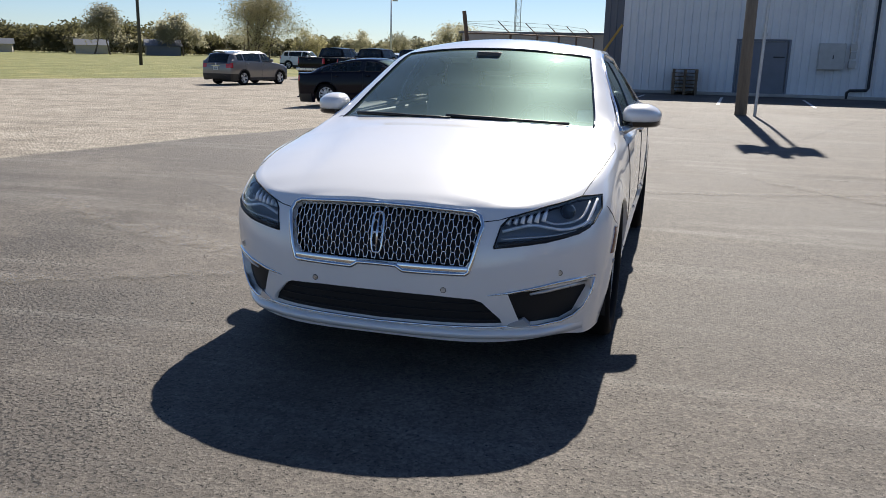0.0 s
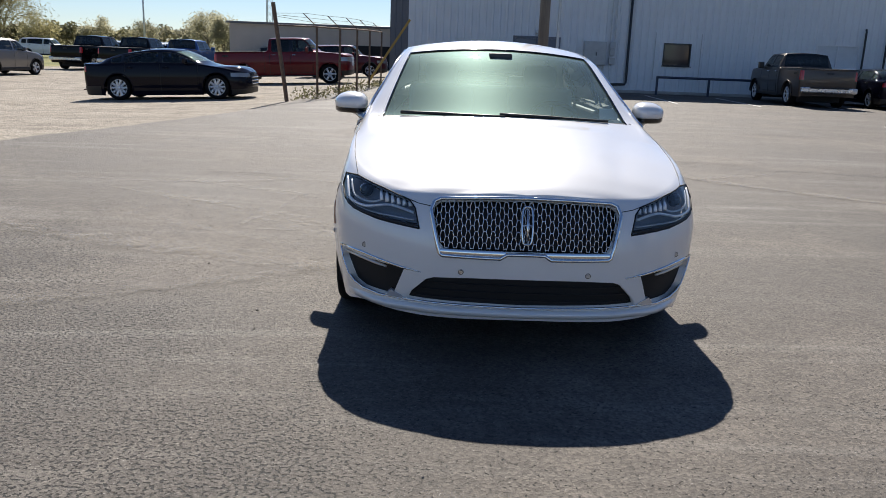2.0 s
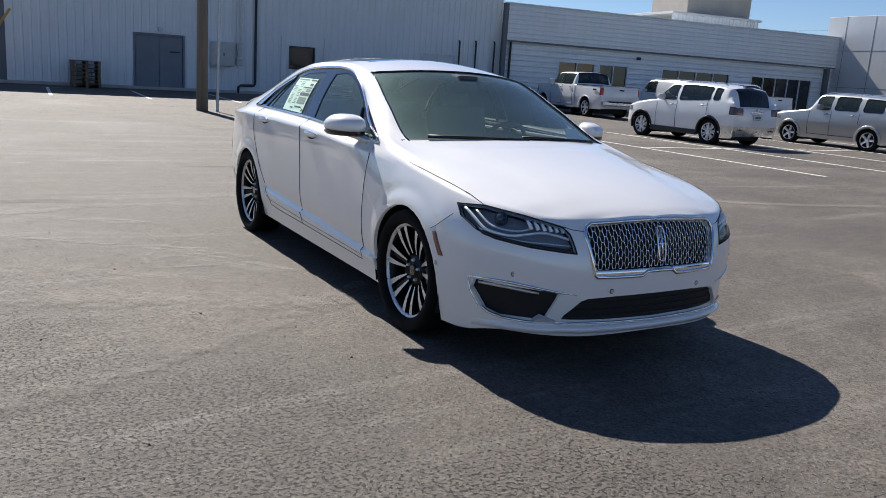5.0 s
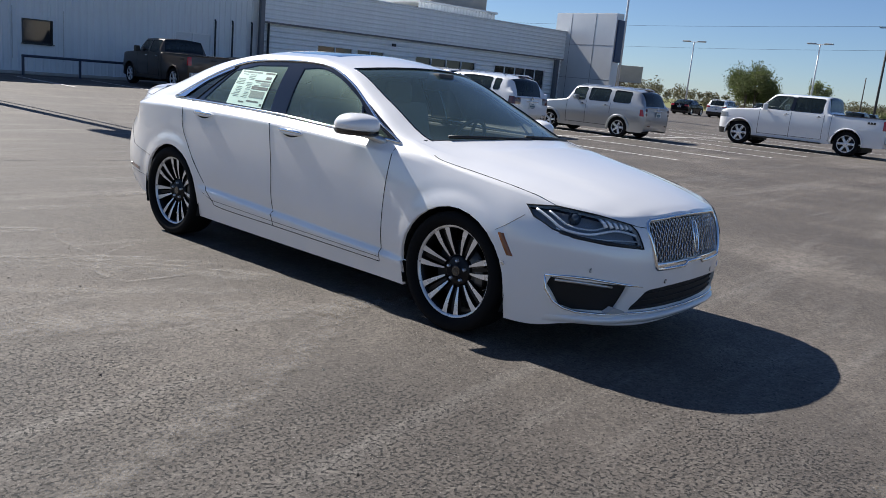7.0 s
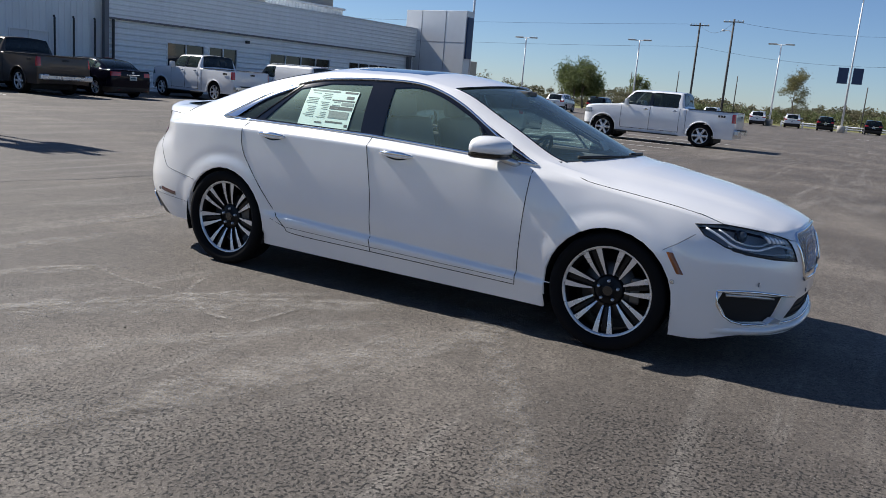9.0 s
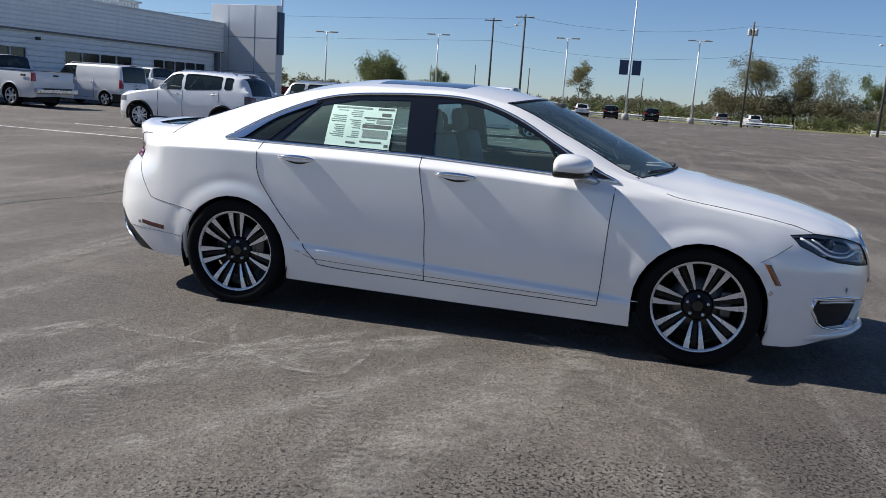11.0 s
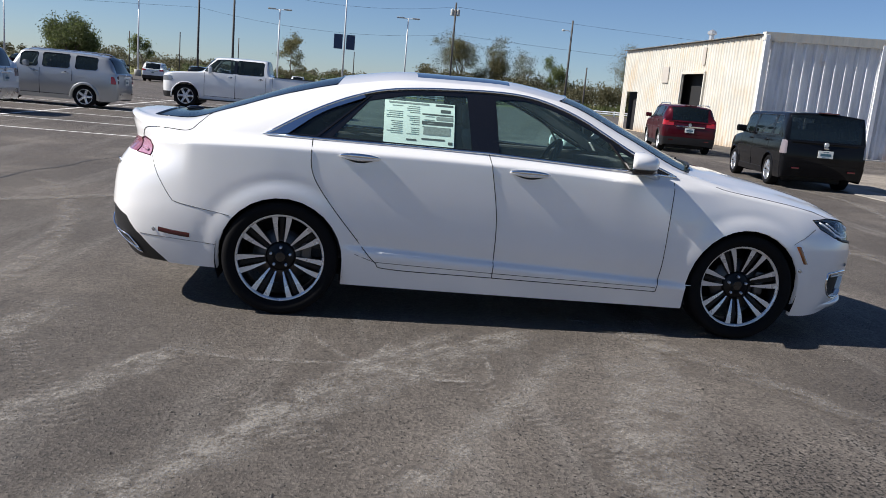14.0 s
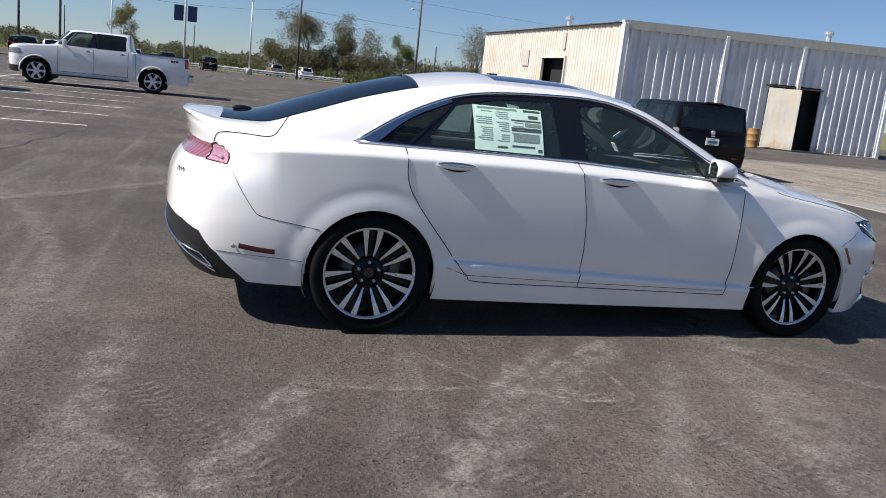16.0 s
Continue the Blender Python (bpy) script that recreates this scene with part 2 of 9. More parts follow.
M = {}
M["ground"] = ground_material()
M["paint_line"] = surface("line_paint", (0.72, 0.71, 0.68), 0.75, var=0.3, scale=6, fine=80, bumps=0.2)
M["gray_panel"] = siding("gray_wall_panel", (0.74, 0.765, 0.78), 0.3)
M["dark_panel"] = siding("dark_wall_panel", (0.13, 0.14, 0.16), 0.3)
M["blue_panel"] = siding("lap_siding_panel", (0.819, 0.850, 0.850), 0.2)
M["light_panel"] = surface("metal_cladding", (0.62, 0.63, 0.64), 0.4, 0.3, 0.05, 1.0, 30, 0.02)
M["cream_panel"] = siding("weathered_cream_panel", (0.66, 0.635, 0.56), 0.3, var=0.30, rust=1.1)
M["shed_gray"] = siding("weathered_gray_panel", (0.90, 0.905, 0.91), 0.3, var=0.30, rust=0.12)
M["roof"] = siding("roof_sheet", (0.55, 0.54, 0.52), 0.3, var=0.25, rust=0.6)
M["concrete"] = surface("concrete", (0.42, 0.40, 0.37), 0.85, 0, 0.22, 2.5, 70, 0.3)
M["black"] = surface("black_metal", (0.02, 0.021, 0.024), 0.45, 0, 0.3, 8, 80, 0.05)
M["dark"] = surface("near_black", (0.012, 0.012, 0.013), 0.8, 0, 0.2)
M["door_blue"] = surface("painted_door", (0.155, 0.175, 0.215), 0.45, 0, 0.12, 2, 40, 0.05)
M["dark_pole"] = surface("tarred_pole_wood", (0.075, 0.07, 0.066), 0.85, 0, 0.35, 6, 60, 0.5, stretch=(1, 1, 0.08))
M["old_concrete"] = surface("worn_dusty_concrete", (0.27, 0.25, 0.22), 0.85, 0, 0.3, 1.5, 40, 0.2)
M["wood_pole"] = surface("weathered_pole_wood", (0.20, 0.178, 0.155), 0.85, 0, 0.35, 6, 60, 0.6, stretch=(1, 1, 0.08))
M["galv"] = surface("galvanised_steel", (0.52, 0.53, 0.54), 0.42, 0.7, 0.15, 6, 60, 0.05)
M["rusty"] = surface("rusty_steel", (0.16, 0.105, 0.07), 0.75, 0.2, 0.45, 9, 70, 0.3)
M["pallet_wood"] = surface("pallet_wood", (0.17, 0.12, 0.075), 0.8, 0, 0.4, 5, 60, 0.4, stretch=(1, 6, 6))
M["white_paint"] = surface("white_painted_metal", (0.74, 0.75, 0.75), 0.4, 0, 0.06, 3, 50, 0.03)
M["grey_metal"] = surface("grey_box_metal", (0.46, 0.47, 0.46), 0.45, 0, 0.12, 4, 50, 0.04)
M["pole_white"] = surface("lamp_pole_paint", (0.66, 0.67, 0.68), 0.4, 0.1, 0.08, 3, 40, 0.03)
M["rail_blue"] = surface("dark_blue_rail_paint", (0.028, 0.036, 0.065), 0.4, 0, 0.2)
M["yellow"] = surface("yellow_timber", (0.48, 0.30, 0.07), 0.7, 0, 0.2)
M["bark"] = surface("bark", (0.115, 0.09, 0.065), 0.9, 0, 0.35, 8, 50, 0.5)
M["cable"] = surface("black_cable", (0.02, 0.02, 0.02), 0.6)
M["window_dark"] = surface("window_glass", (0.018, 0.02, 0.024), 0.06, 0, 0.2, 2, 30, 0.0, ior=1.55)
M["blind"] = surface("tan_window_blind", (0.36, 0.32, 0.22), 0.7)
M["white_frame"] = surface("white_frame", (0.72, 0.73, 0.74), 0.4, 0, 0.05)
M["garage"] = surface("sectional_door", (0.62, 0.64, 0.66), 0.45, 0, 0.08)
M["tan_wall"] = surface("tan_wall", (0.46, 0.42, 0.37), 0.7, 0, 0.12, 1.0, 20, 0.1)
M["barrel"] = surface("rusted_barrel", (0.30, 0.17, 0.06), 0.7, 0.1, 0.5, 5, 40, 0.3)
M["red_sign"] = surface("sign_navy", (0.02, 0.045, 0.11), 0.4)


# ---- mesh helpers ----
def smooth(me, on=True):
    me.polygons.foreach_set("use_smooth", [on] * len(me.polygons))


def part(name, bm, material, parent=None, label="", shade=False, angle=35):
    """Links a bmesh as one mesh object under a thing or a part."""
    me = bpy.data.meshes.new(name)
    if shade:
        for f in bm.faces:
            f.smooth = True
        lim = radians(angle)
        for e in bm.edges:
            if len(e.link_faces) == 2 and e.calc_face_angle(0.0) > lim:
                e.smooth = False
    bm.to_mesh(me)
    bm.free()
    if isinstance(material, (list, tuple)):
        for mm in material:
            me.materials.append(mm)
    else:
        me.materials.append(material)
    ob = new(name, me)
    if parent is not None:
        ob.parent = parent
    if label:
        ob["label"] = label
    return ob


def thing(name, label, category, m=None, group="", kind=""):
    ob = new(name)
    ob.empty_display_size = 0.2
    if m is not None:
        ob.matrix_world = m
    return tagged(ob, label, category, group, kind)


def box(bm, c, s, bev=0.0, rot=None):
    r = bmesh.ops.create_cube(bm, size=1.0)
    vs = r["verts"]
    for v in vs:
        v.co = Vector((v.co.x * s[0], v.co.y * s[1], v.co.z * s[2]))
    if bev:
        es = list({e for v in vs for e in v.link_edges})
        rb = bmesh.ops.bevel(bm, geom=es, offset=bev, segments=2, affect='EDGES', profile=0.6)
        vs = list({v for f in rb["faces"] for v in f.verts} | {v for v in vs if v.is_valid})
    if rot is not None:
        for v in vs:
            v.co = rot @ v.co
    for v in vs:
        v.co += Vector(c)
    return vs


def tube(bm, pts, r, n=8, cap=True, r2=None):
    """A tube along a polyline; r may be a list."""
    rings = []
    pts = [Vector(p) for p in pts]
    last = None
    for i, p in enumerate(pts):
        d = (pts[min(i + 1, len(pts) - 1)] - pts[max(i - 1, 0)]).normalized()
        if last is None:
            a = d.orthogonal().normalized()
        else:
            a = (last - d * last.dot(d)).normalized()
        last = a
        b = d.cross(a)
        rr = r[i] if isinstance(r, (list, tuple)) else r
        rings.append([bm.verts.new(p + (a * math.cos(2 * math.pi * k / n) + b * math.sin(2 * math.pi * k / n)) * rr) for k in range(n)])
    for ra, rb in zip(rings, rings[1:]):
        for k in range(n):
            bm.faces.new((ra[k], ra[(k + 1) % n], rb[(k + 1) % n], rb[k]))
    if cap:
        bm.faces.new(rings[0][::-1])
        bm.faces.new(rings[-1])
    return rings


def lathe(bm, prof, n=24, axis='z', m=None):
    """Turns (radius, height) pairs round an axis."""
    rings = []
    for r, h in prof:
        ring = []
        for k in range(n):
            a = 2 * math.pi * k / n
            if axis == 'z':
                co = Vector((r * math.cos(a), r * math.sin(a), h))
            else:
                co = Vector((h, r * math.cos(a), r * math.sin(a)))
            ring.append(bm.verts.new(m @ co if m else co))
        rings.append(ring)
    for ra, rb in zip(rings, rings[1:]):
        for k in range(n):
            bm.faces.new((ra[k], ra[(k + 1) % n], rb[(k + 1) % n], rb[k]))
    return rings


def single(name, bm, material, label, category, m=None, group="", kind="", shade=False):
    ob = part(name, bm, material, None, "", shade)
    if m is not None:
        ob.matrix_world = m
    return tagged(ob, label, category, group, kind)


def interp(tab, x):
    """Smooth monotone curve through (x, value) knots."""
    n = len(tab)
    if x <= tab[0][0]:
        return tab[0][1]
    if x >= tab[-1][0]:
        return tab[-1][1]
    i = max(k for k in range(n - 1) if tab[k][0] <= x)
    d = [(tab[k + 1][1] - tab[k][1]) / (tab[k + 1][0] - tab[k][0]) for k in range(n - 1)]

    def slope(k):
        if k == 0:
            return d[0]
        if k == n - 1:
            return d[-1]
        if d[k - 1] * d[k] <= 0:
            return 0.0
        w1 = 2 * (tab[k + 1][0] - tab[k][0]) + (tab[k][0] - tab[k - 1][0])
        w2 = (tab[k + 1][0] - tab[k][0]) + 2 * (tab[k][0] - tab[k - 1][0])
        return (w1 + w2) / (w1 / d[k - 1] + w2 / d[k])
    h = tab[i + 1][0] - tab[i][0]
    t = (x - tab[i][0]) / h
    return ((1 + 2 * t) * (1 - t) ** 2 * tab[i][1] + t * (1 - t) ** 2 * h * slope(i)
            + t * t * (3 - 2 * t) * tab[i + 1][1] + t * t * (t - 1) * h * slope(i + 1))


# ---- ground ----
def ground_z(x, y):
    """The lot is level but for the gravel yard, which falls away gently."""
    a = min(max((y - 6.0) / 9.0, 0.0), 1.0)
    a = a * a * (3 - 2 * a)
    return -0.045 * min(max(-(x + 3.5), 0.0), 7.0) * a


def build_ground():
    xs = [-2500, -900, -300, -120, -70] + [-45 + 1.5 * k for k in range(31)] + [3, 8, 20, 40, 80, 150, 300, 900, 2500]
    ys = [-2500, -900, -300, -100, -40, -15, 0, 4] + [6 + 1.5 * k for k in range(21)] + [40, 50, 70, 120, 300, 900, 2500]
    bm = bmesh.new()
    g = [[bm.verts.new((x, y, ground_z(x, y))) for x in xs] for y in ys]
    for j in range(len(ys) - 1):
        for i in range(len(xs) - 1):
            bm.faces.new((g[j][i], g[j][i + 1], g[j + 1][i + 1], g[j + 1][i]))
    ob = part("ground", bm, M["ground"], None, "", True, 60)
    return tagged(ob, "dusty grey-brown asphalt lot with gravel yard and dry grass", "ground", kind="structure")


build_ground()


def painted_line(a, b, w=0.1):
    a, b = Vector(a), Vector(b)
    d = (b - a).normalized()
    n = Vector((-d.y, d.x)) * w / 2
    bm = bmesh.new()
    vs = [bm.verts.new((p.x, p.y, ground_z(p.x, p.y) + 0.005)) for p in (a - n, b - n, b + n, a + n)]
    bm.faces.new(vs)
    return tagged(part("parking_line", bm, M["paint_line"]), "worn white painted parking line on asphalt", "line", "parking lines", "structure")


for k in range(8):
    x0 = 10.75 + 2.82 * k
    painted_line((x0, 5.5 - 0.11 * k), (x0 + 0.2, 15.8))
painted_line((10.9, 10.5), (32.0, 10.2))
for k in range(9):
    painted_line((66 + 2.9 * k, -1.0 - 2.2 * k), (69.0 + 2.9 * k, 1.6 - 2.2 * k), 0.12)
for x0 in (-0.4, 2.5, 5.4, 8.3, 11.2, 14.1, 17.0):
    painted_line((x0 - 0.25, 23.6), (x0 + 0.1, 29.2))


# ---- buildings ----
def ribbed(bm, length, height, pitch, depth, base=0.0, rib=0.35, horizontal=False, holes=()):
    """A standing sheet in the xz plane from x=0, facing -y, with raised ribs; holes are (x0, x1, z0, z1)."""
    xs, off = [0.0], [0.0]
    run = height if horizontal else length
    k = 0.0
    while k < run - 1e-6:
        for f, o in ((0.0, 0.0), (1 - rib, 0.0), (1 - rib * 0.72, depth), (1 - rib * 0.28, depth)):
            p = k + f * pitch
            if 0 < p < run:
                xs.append(p)
                off.append(o)
        k += pitch
    xs.append(run)
    off.append(0.0)
    cuts_a = sorted({h[i] for h in holes for i in ((2, 3) if not horizontal else (0, 1))} | {0.0, length if horizontal else height})
    extra = sorted({h[i] for h in holes for i in ((0, 1) if not horizontal else (2, 3))})
    for e in extra:
        if all(abs(e - q) > 1e-4 for q in xs):
            i = next((i for i, q in enumerate(xs) if q > e), len(xs))
            i0, i1 = max(i - 1, 0), min(i, len(xs) - 1)
            t = 0 if xs[i1] == xs[i0] else (e - xs[i0]) / (xs[i1] - xs[i0])
            o = off[i0] + t * (off[i1] - off[i0])
            xs.insert(i, e)
            off.insert(i, o)
    grid = []
    for a in cuts_a:
        row = []
        for q, o in zip(xs, off):
            row.append(bm.verts.new((a, -o, q + base) if horizontal else (q, -o, a + base)))
        grid.append(row)
    for j in range(len(cuts_a) - 1):
        for i in range(len(xs) - 1):
            cq, ca = (xs[i] + xs[i + 1]) / 2, (cuts_a[j] + cuts_a[j + 1]) / 2
            hx, hz = (ca, cq) if horizontal else (cq, ca)
            if any(h[0] < hx < h[1] and h[2] < hz < h[3] for h in holes):
                continue
            f = (grid[j][i], grid[j][i + 1], grid[j + 1][i + 1], grid[j + 1][i])
            bm.faces.new(f if not horizontal else f[::-1])


def window_unit(parent, x0, x1, z0, z1, y=0.0, panes=1, frame_mat=None, glass_mat=None, sill=True, bw=0.05):
    """A framed window standing in the xz plane of its parent, facing -y."""
    fm, gm = frame_mat or M["white_frame"], glass_mat or M["window_dark"]
    w = new("window")
    w.parent = parent
    bm = bmesh.new()
    for cx in (x0 + bw / 2, x1 - bw / 2):
        box(bm, (cx, y + 0.02, (z0 + z1) / 2), (bw, 0.12, z1 - z0), 0.006)
    for cz in (z0 + bw / 2, z1 - bw / 2):
        box(bm, ((x0 + x1) / 2, y + 0.02, cz), (x1 - x0 - 2 * bw, 0.11, bw), 0.006)
    for k in range(1, panes):
        xx = x0 + (x1 - x0) * k / panes
        box(bm, (xx, y + 0.02, (z0 + z1) / 2), (bw * 0.9, 0.10, z1 - z0 - 2 * bw), 0.005)
    part("window_frame", bm, fm, w)
    for k in range(panes):
        a = x0 + (x1 - x0) * k / panes + bw * 0.5
        b = x0 + (x1 - x0) * (k + 1) / panes - bw * 0.5
        bm = bmesh.new()
        box(bm, ((a + b) / 2, y + 0.05, (z0 + z1) / 2), (b - a, 0.012, z1 - z0 - bw))
        part("pane", bm, gm, w)
    if sill:
        bm = bmesh.new()
        box(bm, ((x0 + x1) / 2, y - 0.05, z0 - 0.02), (x1 - x0 + 0.08, 0.1, 0.035), 0.006)
        part("window_sill", bm, fm, w)
    return w


def warehouse():
    """The long grey ribbed building with its doors and service gear."""
    X0, Y, L, H = -2.25, 31.5, 23.1, 5.5
    b = thing("warehouse", "long grey ribbed metal warehouse with a dark corner strip", "building", pose(X0, Y, 0), kind="structure")
    bm = bmesh.new()
    ribbed(bm, 0.78, H, 0.26, 0.03)
    part("corner_wall", bm, M["dark_panel"], b, "dark grey ribbed corner strip")
    holes = [(5.3 - 0.78, 7.35 - 0.78, -1, 2.25), (11.85 - 0.78, 13.05 - 0.78, 1.22, 2.17), (18.5 - 0.78, 20.4 - 0.78, 1.35, 2.36)]
    bm = bmesh.new()
    ribbed(bm, L - 0.78, H, 0.305, 0.028, holes=holes)
    for v in bm.verts:
        v.co.x += 0.78
    part("front_wall", bm, M["gray_panel"], b)
    bm = bmesh.new()
    box(bm, (L / 2, 15.2, H / 2), (L, 30, H))
    part("hall_body", bm, M["gray_panel"], b)
    bm = bmesh.new()
    box(bm, (L / 2, 15, H + 0.06), (L + 0.3, 30.6, 0.12), 0.02)
    part("roof", bm, M["roof"], b)
    bm = bmesh.new()
    box(bm, (L / 2, -0.1, 0.06), (L, 0.2, 0.12), 0.02)
    part("plinth", bm, M["concrete"], b)
    # double door
    d = new("double_door")
    d.parent = b
    bm = bmesh.new()
    box(bm, (5.34, 0.02, 1.12), (0.09, 0.1, 2.24), 0.01)
    box(bm, (7.31, 0.02, 1.12), (0.09, 0.1, 2.24), 0.01)
    box(bm, (6.325, 0.02, 2.2), (1.88, 0.1, 0.08), 0.01)
    part("door_frame", bm, M["door_blue"], d)
    for cx in (5.86, 6.79):
        bm = bmesh.new()
        box(bm, (cx, 0.05, 1.08), (0.915, 0.05, 2.15), 0.006)
        part("door_leaf", bm, M["door_blue"], d)
    bm = bmesh.new()
    box(bm, (6.95, 0.02, 1.55), (0.42, 0.03, 0.06), 0.004)
    part("door_plate", bm, M["black"], d)
    window_unit(b, 11.85, 13.05, 1.22, 2.17, glass_mat=M["window_dark"], frame_mat=M["black"])
    # white service window with a middle post
    window_unit(b, 18.5, 20.4, 1.35, 2.36, panes=2, glass_mat=M["garage"])
    # electric cabinet
    cab = thing("electric_cabinet", "grey metal electric cabinet with latch on the warehouse wall", "cabinet", pose(X0 + 8.35, Y - 0.03, 1.12))
    bm = bmesh.new()
    box(bm, (0.48, -0.16, 0.5), (0.95, 0.30, 1.0), 0.02)
    part("body", bm, M["grey_metal"], cab)
    bm = bmesh.new()
    box(bm, (0.48, -0.32, 0.5), (0.86, 0.02, 0.9), 0.008)
    part("cabinet_door", bm, M["grey_metal"], cab)
    bm = bmesh.new()
    box(bm, (0.52, -0.345, 0.48), (0.04, 0.03, 0.14), 0.008)
    part("latch", bm, M["black"], cab)
    meter = thing("meter_box", "small grey meter boxes with conduit on the warehouse wall", "meter box", pose(X0 + 9.45, Y - 0.03, 1.2))
    for dz, sx in ((0.0, 0.26), (0.36, 0.2), (0.66, 0.24)):
        bm = bmesh.new()
        box(bm, (0.15, -0.09, dz + 0.13), (sx, 0.16, 0.27), 0.012)
        part("housing", bm, M["grey_metal"], meter)
    for dx in (0.05, 0.24):
        bm = bmesh.new()
        tube(bm, [(dx, -0.05, 0.9), (dx, -0.05, 3.6)], 0.028)
        part("conduit", bm, M["galv"], meter)
    dp = thing("downpipe", "black downpipe with a foot bend on the warehouse wall", "pipe", pose(X0 + 10.3, Y - 0.03, 0))
    bm = bmesh.new()
    tube(bm, [(0, -0.08, 5.4), (0, -0.08, 0.45), (-0.05, -0.1, 0.36), (-0.65, -0.12, 0.34), (-0.75, -0.14, 0.26), (-0.76, -0.14, 0.02)], 0.055, 10)
    part("pipe", bm, M["black"], dp, "", True)
    for dx in (11.45, 13.45):
        c = thing("conduit_riser", "thin grey conduit riser beside the warehouse window", "conduit", pose(X0 + dx, Y - 0.03, 0))
        bm = bmesh.new()
        tube(bm, [(0, -0.06, 0.6), (0, -0.06, 2.6)], 0.022)
        part("conduit", bm, M["galv"], c)
    for dx, zt in ((20.5, 3.05), (21.45, 3.1), (22.55, 3.15)):
        c = thing("wall_post", "black steel post against the warehouse wall", "post", pose(X0 + dx, Y - 0.2, 0))
        bm = bmesh.new()
        tube(bm, [(0, 0, 0), (0, 0, zt - 0.1), (0, 0.05, zt)], 0.045)
        part("post", bm, M["black"], c)
    lamp = thing("wall_lamp", "small wall lamp above the warehouse double door", "lamp", pose(X0 + 6.35, Y - 0.03, 2.42))
    bm = bmesh.new()
    box(bm, (0, -0.08, 0), (0.16, 0.16, 0.14), 0.02)
    part("housing", bm, M["galv"], lamp)
    # steel guard rail in front of the wall
    r = thing("guard_rail", "dark blue tubular steel guard rail before the warehouse", "rail", pose(X0 + 11.35, Y - 1.3, 0))
    for px in (0, 2.2, 4.4, 6.6):
        bm = bmesh.new()
        tube(bm, [(px, 0, 0), (px, 0, 0.74)], 0.05, 10)
        part("post", bm, M["rail_blue"], r)
    bm = bmesh.new()
    tube(bm, [(-0.04, 0, 0.74), (6.64, 0, 0.74)], 0.05, 10)
    part("top_rail", bm, M["rail_blue"], r)
    # stacked pallets and a low kerb
    for k in range(7):
        pl = thing("pallet", "weathered wooden pallet lying in a stack by the warehouse", "pallet", pose(X0 + 3.42, Y - 0.75, 0.145 * k + 0.004, 0, 0, random.uniform(-2, 2)), "pallet stack")
        for q in range(6):
            bm = bmesh.new()
            box(bm, (0, -0.45 + 0.18 * q, 0.125), (1.0, 0.12, 0.02), 0.003)
            part("deck_board", bm, M["pallet_wood"], pl)
        for q in (-0.44, 0, 0.44):
            bm = bmesh.new()
            box(bm, (q, 0, 0.058), (0.1, 1.0, 0.112), 0.004)
            part("stringer", bm, M["pallet_wood"], pl)


warehouse()


